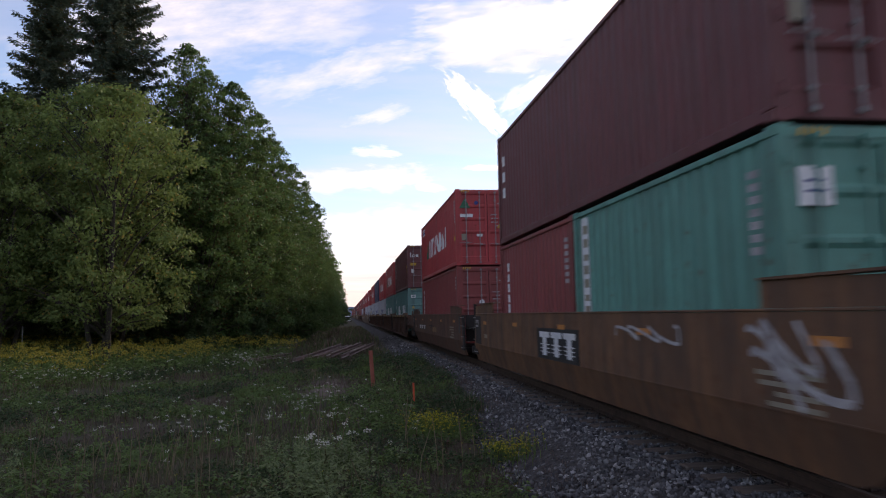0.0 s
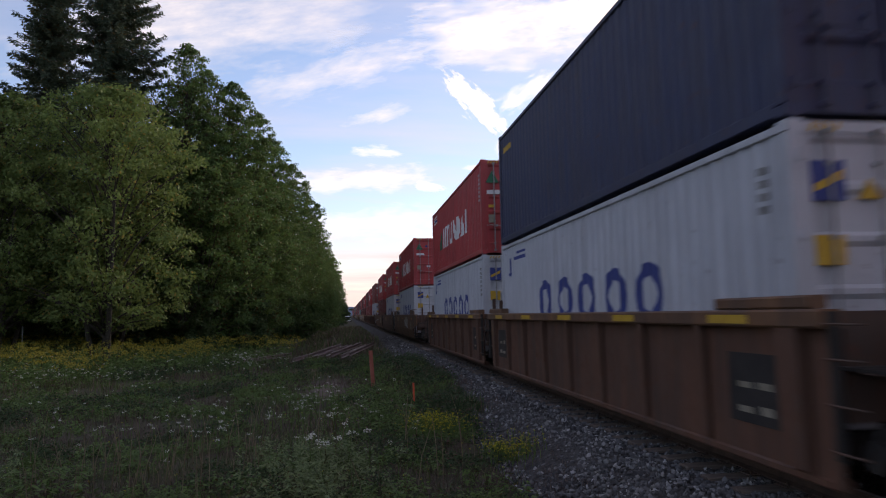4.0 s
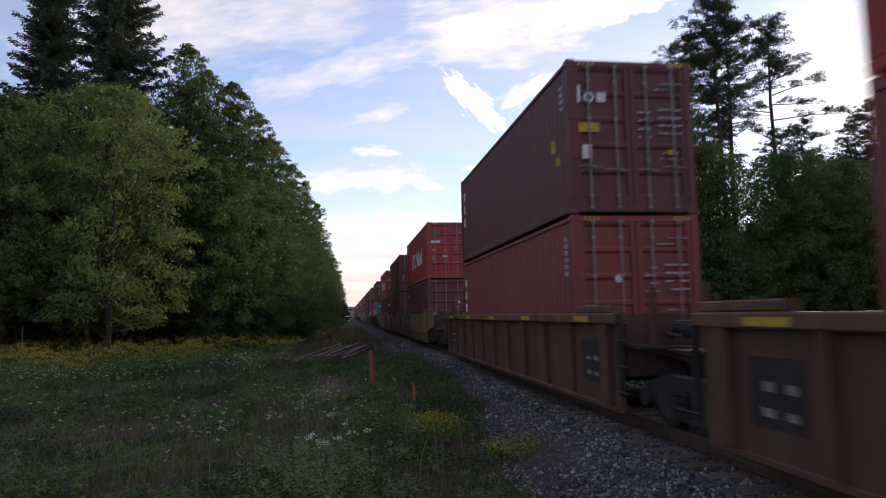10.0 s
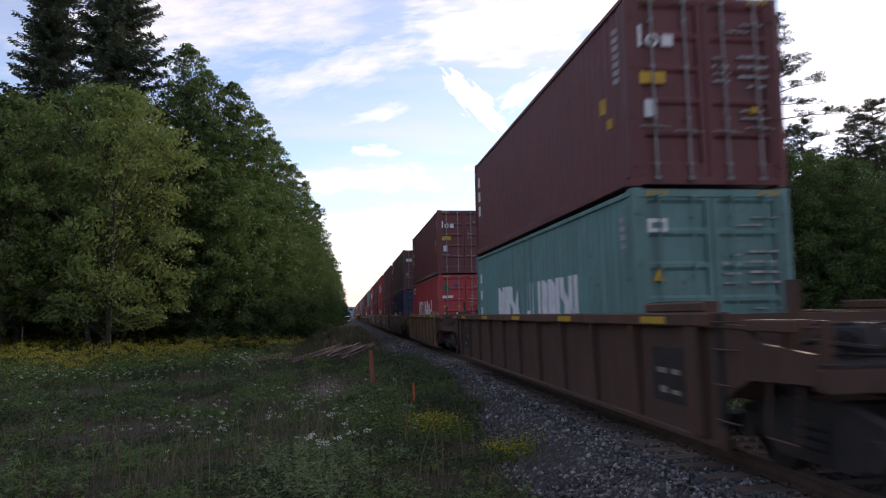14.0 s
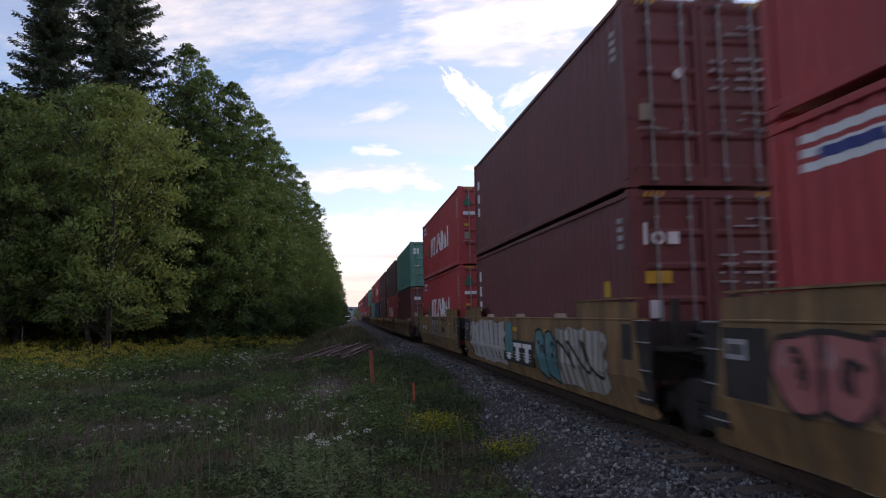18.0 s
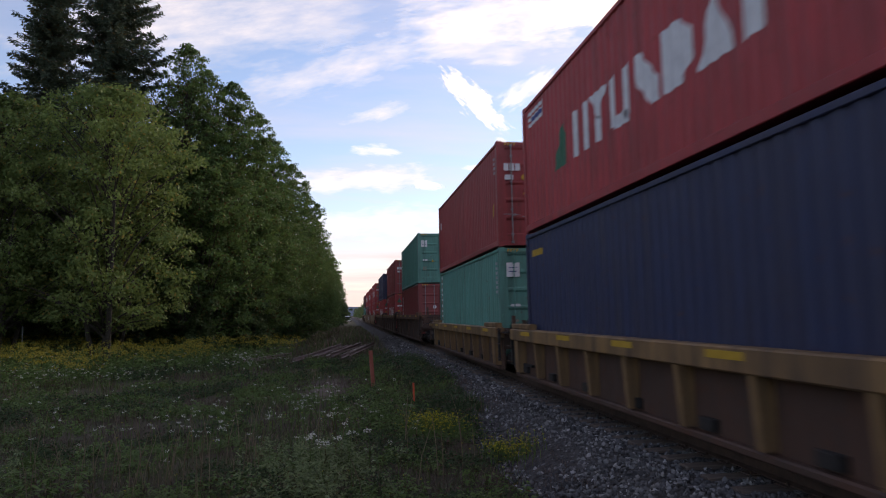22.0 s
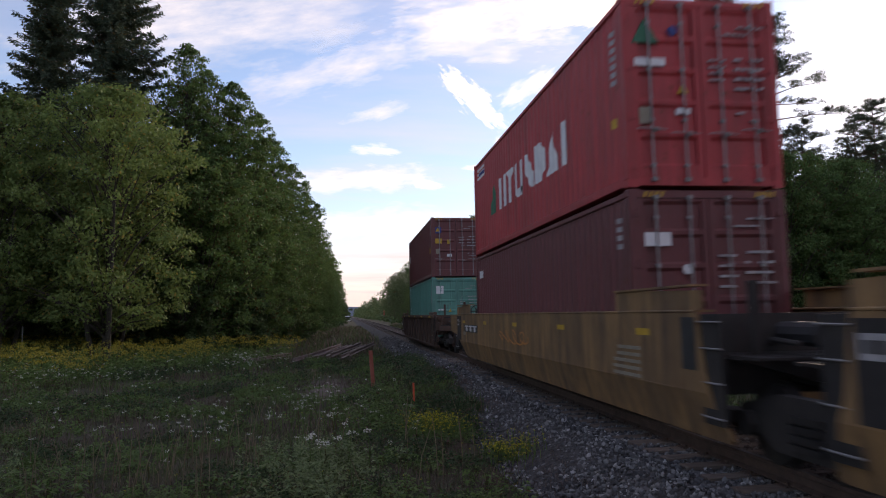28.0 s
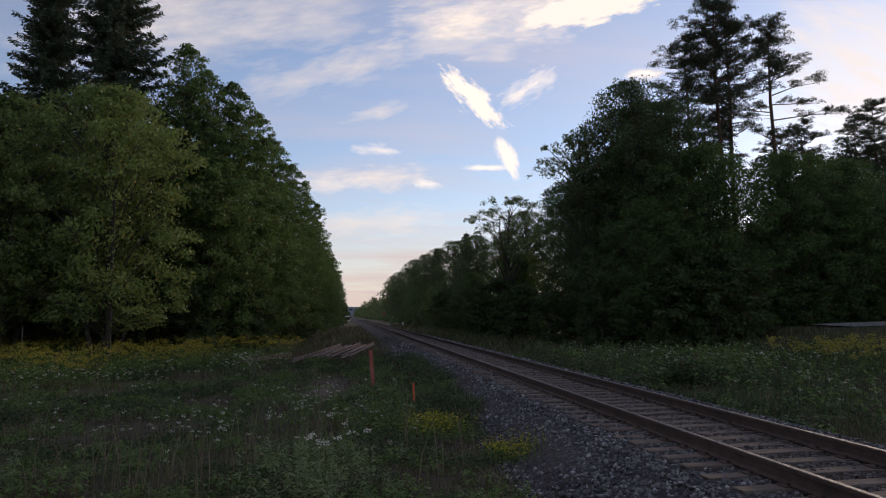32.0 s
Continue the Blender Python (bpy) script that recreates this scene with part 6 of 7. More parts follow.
    for y in np.arange(120, 1200, 5.0):
        for j in range(3):
            r = rnd.uniform(0.5, 1.0)
            lobes.append((rnd.uniform(9.6, 14), y + rnd.uniform(-3, 3), r * rnd.uniform(-0.2, 0.5), r * 1.3, r))
            lobes.append((rnd.uniform(-7, -1.0), y + rnd.uniform(-3, 3), r * rnd.uniform(-0.2, 0.5), r * 1.3, r))
    for x in np.arange(-150, -28, 7.0):
        for j in range(8):
            lobes.append((x + rnd.uniform(-3, 3), 56 + rnd.uniform(-4, 8), rnd.uniform(0.5, 14), 2.4, 2.2))
    for x in np.arange(18, 190, 6.0):
        for j in range(9):
            lobes.append((x + rnd.uniform(-3, 3), 78 + rnd.uniform(-6, 12), rnd.uniform(0.3, 11), 2.4, 2.2))
    # unseen wood added beside and behind the field, to block low sky light
    for y in np.arange(-70, 42, 5.0):
        for j in range(9):
            lobes.append((-31 + rnd.uniform(-5, 3), y + rnd.uniform(-3, 3), rnd.uniform(0.3, 7.5), 2.6, 2.2))
    for x in np.arange(-30, 60, 5.0):
        for j in range(9):
            lobes.append((x + rnd.uniform(-3, 3), -64 + rnd.uniform(-4, 4), rnd.uniform(0.3, 8), 2.6, 2.2))
    me = lobed("far_woods", rnd, lobes, 150000, 0.68, M["leaf_dark"])
    tagged(new("far_woods", me), "continuous dark green woods along the line, unseen round the field", "woods", kind="stuff")
    # a low ridge far away
    b = Build()
    pts = [(-2600 + i * 60, 3900, 55 + 34 * noise.noise((i * 0.09, 0.2, 0)) + 10 * noise.noise((i * 0.4, 3.0, 0))) for i in range(90)]
    for p, q in zip(pts, pts[1:]):
        b.face((p[0], 3700, -2), (q[0], 3700, -2), q, p)
    # the haze of distance is painted into the ridge's blue-grey colour
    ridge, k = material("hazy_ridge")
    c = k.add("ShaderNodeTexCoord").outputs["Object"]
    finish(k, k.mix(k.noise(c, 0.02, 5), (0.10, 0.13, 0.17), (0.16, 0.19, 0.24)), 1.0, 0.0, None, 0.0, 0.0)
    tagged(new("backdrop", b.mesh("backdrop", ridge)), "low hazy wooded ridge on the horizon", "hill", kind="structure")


def blades(name, label, rnd, areas, mat, category="grass"):
    """areas: (x0, x1, y0, y1, blades per square metre, height, width, keep(x, y))"""
    vs, n = [], 0
    for x0, x1, y0, y1, dens, h, w, keep in areas:
        count = int((x1 - x0) * (y1 - y0) * dens)
        x, y = rnd.uniform(x0, x1, count), rnd.uniform(y0, y1, count)
        k = np.array([keep(a, b) for a, b in zip(x, y)])
        ok = rnd.rand(count) < k
        x, y, kk = x[ok], y[ok], k[ok]
        m = len(x)
        z = np.array([soil(a, b) for a, b in zip(x, y)]) - 0.02
        hh = h * rnd.uniform(0.45, 1.3, m) * (0.6 + 0.4 * kk)
        a = rnd.uniform(0, 6.283, m)
        lean = rnd.uniform(0.1, 1.25, m) * hh
        dx, dy = np.cos(a), np.sin(a)
        sx, sy = -dy * w / 2, dx * w / 2
        p0 = np.stack([x - sx, y - sy, z], 1)
        p1 = np.stack([x + sx, y + sy, z], 1)
        p2 = np.stack([x + dx * lean * 0.35 + sx * 0.8, y + dy * lean * 0.35 + sy * 0.8, z + hh * 0.65], 1)
        p3 = np.stack([x + dx * lean * 0.35 - sx * 0.8, y + dy * lean * 0.35 - sy * 0.8, z + hh * 0.65], 1)
        p4 = np.stack([x + dx * lean, y + dy * lean, z + hh], 1)
        vs.append(np.stack([p0, p1, p2, p3, p4], 1).reshape(-1, 3))
        n += m
    v = np.concatenate(vs)
    me = bpy.data.meshes.new(name)
    me.vertices.add(n * 5)
    me.vertices.foreach_set("co", v.ravel())
    base = np.arange(n)[:, None] * 5
    quads, tris = base + np.array([0, 1, 2, 3]), base + np.array([3, 2, 4])
    me.loops.add(n * 7)
    me.loops.foreach_set("vertex_index", np.concatenate([quads, tris], 1).ravel())
    me.polygons.add(n * 2)
    st = (np.arange(n)[:, None] * 7 + np.array([0, 4])).ravel()
    me.polygons.foreach_set("loop_start", st)
    me.polygons.foreach_set("loop_total", np.tile([4, 3], n))
    me.materials.append(mat)
    me.update(calc_edges=True)
    return tagged(new(name, me), label, category, kind="stuff")


def foot(y):
    """Where the growth ends on the stones, on the field's side."""
    return min(3.0, 2.20 + max(0.0, y - 8.4) * 0.085) + 0.30 * noise.noise((0.0, y * 0.35, 5.0)) + 0.16 * noise.noise((3.0, y * 1.4, 5.0))


def soil(x, y):
    """Height of the ground or of the foot of the stones."""
    d = abs(x - XC)
    return max(rise(x, y), -0.70 + max(0.0, 3.05 - d) * 0.40) if 1.75 < d < 3.2 else rise(x, y)


def keep_left(x, y):
    """How thickly the field grows: none on the stones, little on the trodden patch, in drifts."""
    edge = foot(y)
    if x > edge:
        return 0.0
    k = 0.50 + 0.95 * noise.noise((x * 0.35, y * 0.35, 2.0)) + 0.35 * noise.noise((x * 1.3, y * 1.1, 7.0))
    if x > edge - 0.6:
        k *= 0.55
    r = math.hypot((x + 0.75) / 1.0, (y - 22.5) / 5.5)
    if r < 1.15:
        k *= max(0.04, r - 0.25)
    return max(0.06, min(1.0, k))


def keep_right(x, y):
    return 0.0 if x < 8.05 + 0.3 * noise.noise((0.0, y * 0.4, 9.0)) else max(0.25, min(1, 0.6 + 0.8 * noise.noise((x * 0.3, y * 0.3, 6.0))))


def tufts(x, y):
    """Taller grass in scattered tussocks."""
    if x > 2.2 or math.hypot((x + 0.55) / 1.1, (y - 23.5) / 5.5) < 1.0:
        return 0.0
    return 1.0 if noise.noise((x * 0.9, y * 0.7, 21.0)) > 0.12 else 0.06


def lush(x, y):
    return 0.85 if noise.noise((x * 0.8, y * 0.4, 50.0)) > -0.25 else 0.2


def fringe(x, y):
    """Dead growth along the foot of the stones."""
    d = (x - foot(y)) / 0.8
    return max(0.0, 1 - d * d) * (1.0 if noise.noise((x * 0.8, y * 0.6, 30.0)) > -0.1 else 0.15)


def mounds(name, label, rnd, spots, mat):
    """Low domes of small leaves. spots: x, y, radius, height, leaves, leaf length."""
    cs, ns, al, ln = [], [], [], []
    for x, y, r, h, n, leaf in spots:
        n = int(n)
        a, q = rnd.uniform(0, 6.283, n), np.sqrt(rnd.rand(n))
        ox, oy = r * q * np.cos(a), r * q * np.sin(a)
        top = h * np.sqrt(np.maximum(0.05, 1 - q * q)) * rnd.uniform(0.35, 1.15, n)
        cs.append(np.stack([x + ox, y + oy, soil(x, y) + top], 1))
        ns.append(np.stack([ox / r * 0.8, oy / r * 0.8, np.ones(n)], 1) + 0.55 * rnd.normal(size=(n, 3)))
        al.append(np.stack([np.cos(a), np.sin(a), np.full(n, 0.3)], 1) + 0.4 * rnd.normal(size=(n, 3)))
        ln.append(leaf * rnd.uniform(0.6, 1.3, n))
    l = np.concatenate(ln)
    return tagged(new(name, cards(name, np.concatenate(cs), np.concatenate(ns), np.concatenate(al), l, l * 0.5, mat)), label, "weeds", kind="stuff")


def withered(x, y):
    return 1.0 if noise.noise((x * 0.5, y * 0.45, 40.0)) > 0.1 else 0.0


def heads(name, label, rnd, spots, mat, stem_mat, category="wildflowers"):
    """Flower heads on thin stems. spots: arrays of x, y, height, head radius, petals per head."""
    cs, ns, al, ln = [], [], [], []
    b = Build()
    for x, y, h, r, n in spots:
        z = soil(x, y)
        tx, ty = x + rnd.uniform(-.1, .1) * h, y + rnd.uniform(-.1, .1) * h
        b.tube([(x, y, z - 0.02), ((x + tx) / 2 + 0.02, (y + ty) / 2, z + h * 0.55), (tx, ty, z + h)], [0.006, 0.005, 0.004], 3)
        n = int(n * 2.2)
        d = rnd.normal(size=(n, 3)) * (r * 0.5, r * 0.5, r * 0.26)
        cs.append(d + (tx, ty, z + h))
        ns.append(rnd.normal(size=(n, 3)) * 0.5 + (0, -0.3, 1.0))
        al.append(rnd.normal(size=(n, 3)))
        ln.append(np.full(n, r * 0.42))
    l = np.concatenate(ln)
    ob = tagged(new(name, cards(name, np.concatenate(cs), np.concatenate(ns), np.concatenate(al), l, l * 0.8, mat)), label, category, kind="stuff")
    part("stems", b, stem_mat, ob)
    return ob


def meadow():
    rnd = np.random.RandomState(17)
    blades("field_grass", "uneven dull green meadow grass with dry blades", rnd, [
        (-9, 2.9, -9, 6.8, 90, 0.16, 0.014, keep_left),
        (-7.5, 2.9, 6.8, 13, 400, 0.15, 0.010, keep_left),
        (-7.5, 2.6, 6.8, 14, 60, 0.22, 0.008, tufts),
        (-12, 2.4, 14, 24, 40, 0.28, 0.014, tufts),
        (-10.5, 2.9, 13, 21, 210, 0.18, 0.014, keep_left),
        (-17, 2.9, 21, 34, 110, 0.24, 0.022, keep_left),
        (-7.5, 2.6, 6.8, 15, 7, 0.34, 0.006, keep_left),
        (-30, 2.5, 34, 46, 60, 0.36, 0.035, keep_left),
        (-7.0, 2.6, 46, 130, 14, 0.6, 0.06, keep_left),
    ], M["grass"])
    blades("dead_grass", "low grey-brown dead grass along the stones", rnd, [
        (0.6, 3.6, 7.0, 13, 420, 0.12, 0.007, fringe),
        (0.2, 3.4, 13, 26, 130, 0.13, 0.012, fringe),
        (-7.5, 2.0, 7.0, 14, 260, 0.17, 0.007, withered),
        (-12, 2.0, 14, 24, 90, 0.20, 0.014, withered),
    ], M["dead"])
    blades("verge_grass", "tall mixed grass beside the track", rnd, [
        (7.7, 18, 9, 24, 150, 0.36, 0.014, keep_right),
        (7.7, 24, 24, 40, 80, 0.42, 0.024, keep_right),
        (18, 40, 14, 32, 40, 0.5, 0.035, keep_right),
        (0.35, 2.9, 14.5, 33, 110, 0.34, 0.014, lush),
        (8.0, 15, 40, 140, 18, 0.55, 0.06, keep_right),
    ], M["verge"])
    # tall weeds: leafy stalks at the field's foot and in front of the wood
    cs, ns, al, ln = [], [], [], []
    def stalk(x, y, h, n, leaf):
        z = rise(x, y)
        t = rnd.rand(n)
        a = rnd.uniform(0, 6.283, n)
        cs.append(np.stack([x + np.cos(a) * leaf * 0.45, y + np.sin(a) * leaf * 0.45, z + t * h], 1))
        ns.append(np.stack([np.cos(a) * 0.3, np.sin(a) * 0.3, np.ones(n)], 1) + 0.3 * rnd.normal(size=(n, 3)))
        al.append(np.stack([np.cos(a), np.sin(a), np.full(n, 0.45)], 1))
        ln.append(np.full(n, leaf) * rnd.uniform(.6, 1.2, n))
    for i in range(4600):
        x, y = rnd.uniform(-30, -3.0), rnd.uniform(21, 42)
        front = 20.8 + 2.2 * noise.noise((x * 0.25, 0.5, 0)) + max(0.0, x + 9.5) * 2.4
        if y < front:
            continue
        stalk(x, y, rnd.uniform(0.35, 0.72) * (1.0 if x < -7 else 0.85) + 0.012 * max(0.0, y - 24), 15, 0.16)
    for i in range(24000):
        x, y = rnd.uniform(-9, 2.2), 7.4 + 17 * rnd.rand() ** 1.4
        drift = noise.noise((x * 0.7, y * 0.55, 12.0)) + 0.5 * noise.noise((x * 2.1, y * 1.9, 3.0))
        if drift < 0.02 or rnd.rand() > keep_left(x, y) + 0.2 or x > 2.1:
            continue
        tall = 0.5 + min(1.0, drift * 1.6)
        stalk(x, y, rnd.uniform(0.05, 0.26) * tall, 11, (0.05 + 0.002 * y) * rnd.uniform(0.7, 1.3))
    for i in range(60):
        x, y = rnd.normal(-3.9, 0.4), rnd.uniform(8.6, 9.8)
        stalk(x, y, rnd.uniform(0.3, 0.55), 16, 0.10)
    for i in range(1500):
        x, y = rnd.uniform(8.8, 34), rnd.uniform(12, 36)
        if x > 21 and y > 29:
            continue
        stalk(x, y, rnd.uniform(0.4, 0.95), 14, 0.16)
    for i in range(160):
        x, y = rnd.normal(0.9, 0.5), rnd.uniform(13, 21)
        stalk(x, y, rnd.uniform(0.2, 0.42), 16, 0.11)
    for i in range(120):
        x, y = rnd.normal(11.3, 0.5), rnd.normal(20.5, 0.9)
        stalk(x, y, rnd.uniform(0.6, 1.15), 22, 0.16)
    l = np.concatenate(ln)
    tagged(new("tall_weeds", cards("tall_weeds", np.concatenate(cs), np.concatenate(ns), np.concatenate(al), l, l * 0.38, M["weed"])), "leafy green weeds in clumps", "weeds", kind="stuff")
    for store in (cs, ns, al, ln):
        store.clear()
    for i in range(120):
        x, y = rnd.normal(-0.50, 0.42), rnd.uniform(8.2, 11.4)
        h = rnd.uniform(0.30, 0.70)
        for k in range(3):
            stalk(x + rnd.normal(0, 0.04), y + rnd.normal(0, 0.04), h * (1.0, 0.8, 0.55)[k], 26, (0.045, 0.07, 0.10)[k])
    for i in range(30):
        x, y = rnd.uniform(-1.6, 0.9), rnd.uniform(8.8, 11.0)
        stalk(x, y, rnd.uniform(0.2, 0.4), 18, 0.05)
    for i in range(24):
        x, y = rnd.normal(-4.6, 0.2), rnd.uniform(9.6, 10.6)
        stalk(x, y, rnd.uniform(0.25, 0.5), 26, 0.09)
    l = np.concatenate(ln)
    tagged(new("pale_weeds", cards("pale_weeds", np.concatenate(cs), np.concatenate(ns), np.concatenate(al), l, l * 0.30, M["leaf_pale"])), "pale green feathery weeds in the near field", "weeds", kind="stuff")
    # mounds of leafy herbs, darker and fresher ones in drifts
    dark, fresh = [], []
    for i in range(9000):
        x, y = rnd.uniform(-13, 3.3), 7.6 + 27 * rnd.rand() ** 1.3
        d = noise.noise((x * 0.45, y * 0.30, 61.0)) + 0.4 * noise.noise((x * 1.4, y * 1.1, 62.0))
        strip = 0.5 < x < foot(y) and 12.5 < y < 34
        if x > foot(y) - 0.05 or math.hypot((x + 0.75) / 1.0, (y - 22.5) / 5.5) < 1.0 or d < (-0.25 if strip else 0.10):
            continue
        size = rnd.uniform(0.10, 0.26) * (1.25 if strip else 1.0) * (0.8 + 0.02 * y)
        (fresh if noise.noise((x * 0.6, y * 0.5, 70.0)) > 0.12 else dark).append((x, y, size, size * rnd.uniform(0.5, 1.3), 34 + 150 * size, 0.028 + 0.0020 * y))
    for i in range(500):
        x, y = 7.75 + 13 * rnd.rand() ** 1.4, rnd.uniform(11, 36)
        size = rnd.uniform(0.15, 0.42)
        (fresh if rnd.rand() < 0.3 else dark).append((x, y, size, size * rnd.uniform(0.6, 1.4), 50, 0.11))
    for i in range(26):
        dark.append((rnd.normal(9.9, 0.45), rnd.normal(19.4, 0.6), 0.34, rnd.uniform(0.45, 1.0), 90, 0.12))
    mounds("herb_mounds", "low mounds of dull green herbs", rnd, dark, M["herb"])
    mounds("fresh_herbs", "patches of fresh green leafy herbs", rnd, fresh, M["fresh_herb"])
    gold = []
    for i in range(5200):
        x, y = rnd.uniform(-30, -5.2), 23.4 + 18.5 * rnd.rand() ** 1.35
        drift = noise.noise((x * 0.32, y * 0.30, 80.0)) + (x + 5.2) * -0.03
        if drift < rnd.uniform(-0.3, 0.42) or y < 23.6 + max(0.0, x + 8.5) * 2.4:
            continue
        gold.append((x, y, rnd.uniform(0.55, 0.95) + 0.020 * (y - 24), 0.15, 6))
    gold += [(rnd.uniform(-6, -2.6), rnd.uniform(37, 46), rnd.uniform(0.7, 1.1), 0.16, 7) for i in range(110)]
    gold += [(15.0 + 14 * rnd.rand(), rnd.uniform(18.5, 25), rnd.uniform(0.7, 1.15), 0.17, 8) for i in range(380)]
    heads("goldenrod", "band of yellow flowering goldenrod", rnd, gold, M["gold"], M["weed"])
    lace = [(rnd.normal(-0.75, 0.55), rnd.uniform(12.5, 18.5), rnd.uniform(0.3, 0.6), 0.036, 7) for i in range(75)]
    lace += [(rnd.uniform(-9, 1.5), rnd.uniform(9.5, 21), rnd.uniform(0.25, 0.5), 0.042, 9) for i in range(90)]
    lace += [(rnd.normal(-2.6, 0.7), rnd.normal(13.5, 0.9), rnd.uniform(0.25, 0.5), 0.042, 9) for i in range(36)]
    lace += [(rnd.normal(-7.2, 1.3), rnd.normal(24.0, 1.2), rnd.uniform(0.35, 0.6), 0.045, 7) for i in range(50)]
    lace += [(rnd.normal(-9.4, 0.8), rnd.normal(24.2, 0.6), rnd.uniform(0.35, 0.6), 0.06, 8) for i in range(36)]
    lace += [(rnd.normal(12.3, 1.4), rnd.normal(21.5, 1.2), rnd.uniform(0.45, 0.8), 0.055, 8) for i in range(70)]
    lace += [(rnd.normal(11.9, 0.9), rnd.normal(29.0, 1.0), rnd.uniform(0.5, 0.9), 0.05, 6) for i in range(40)]
    lace += [(rnd.normal(-3.6, 0.7), rnd.normal(27.5, 1.5), rnd.uniform(0.5, 0.9), 0.06, 8) for i in range(40)]
    lace += [(rnd.uniform(-16, -2), rnd.uniform(20, 34), rnd.uniform(0.4, 0.9), 0.05, 6) for i in range(150)]
    lace += [(rnd.uniform(8.6, 20), rnd.uniform(11, 32), rnd.uniform(0.5, 0.9), 0.05, 7) for i in range(170)]
    lace += [(rnd.normal(-0.45, 0.30), rnd.uniform(9.2, 11.2), rnd.uniform(0.45, 0.75), 0.07, 10) for i in range(9)]
    heads("wild_carrot", "scattered white flower heads on thin stems", rnd, lace, M["petal"], M["weed"])
    yel = [(rnd.normal(1.62, 0.30), rnd.normal(13.4, 0.55), rnd.uniform(0.18, 0.34), 0.028, 7) for i in range(420)]
    yel += [(rnd.normal(2.40, 0.22), rnd.normal(10.7, 0.40), rnd.uniform(0.16, 0.28), 0.025, 7) for i in range(220)]
    yel += [(rnd.uniform(-9, 1.8), rnd.uniform(8, 17), rnd.uniform(0.15, 0.35), 0.02, 5) for i in range(170)]
    heads("yellow_flowers", "low patches of small yellow flowers", rnd, yel, M["buttercup"], M["weed"])
    # dead stalks standing in the near field
    b = Build()
    for i in range(90):
        x, y = rnd.uniform(-6.5, 2.2), rnd.uniform(8.4, 13)
        if i >= 40:
            x, y = rnd.normal(-2.6, 0.9), rnd.uniform(8.8, 11.5)
        h, z = rnd.uniform(0.4, 0.95), rise(x, y)
        d = rnd.uniform(-0.25, 0.25, 2) * h
        b.tube([(x, y, z - 0.03), (x + d[0] * 0.3, y + d[1] * 0.3, z + h * 0.5), (x + d[0], y + d[1], z + h)], [0.007, 0.005, 0.003], 4)
        if i % 2 and i < 40:
            b.tube([(x + d[0] * 0.3, y + d[1] * 0.3, z + h * 0.5), (x + d[0] * 0.3 + rnd.uniform(-.12, .12), y, z + h * 0.8)], [0.004, 0.002], 3)
    tagged(new("dry_stalks", b.mesh("dry_stalks", M["dry"])), "bare dry stalks standing in the grass", "stalks", kind="stuff")


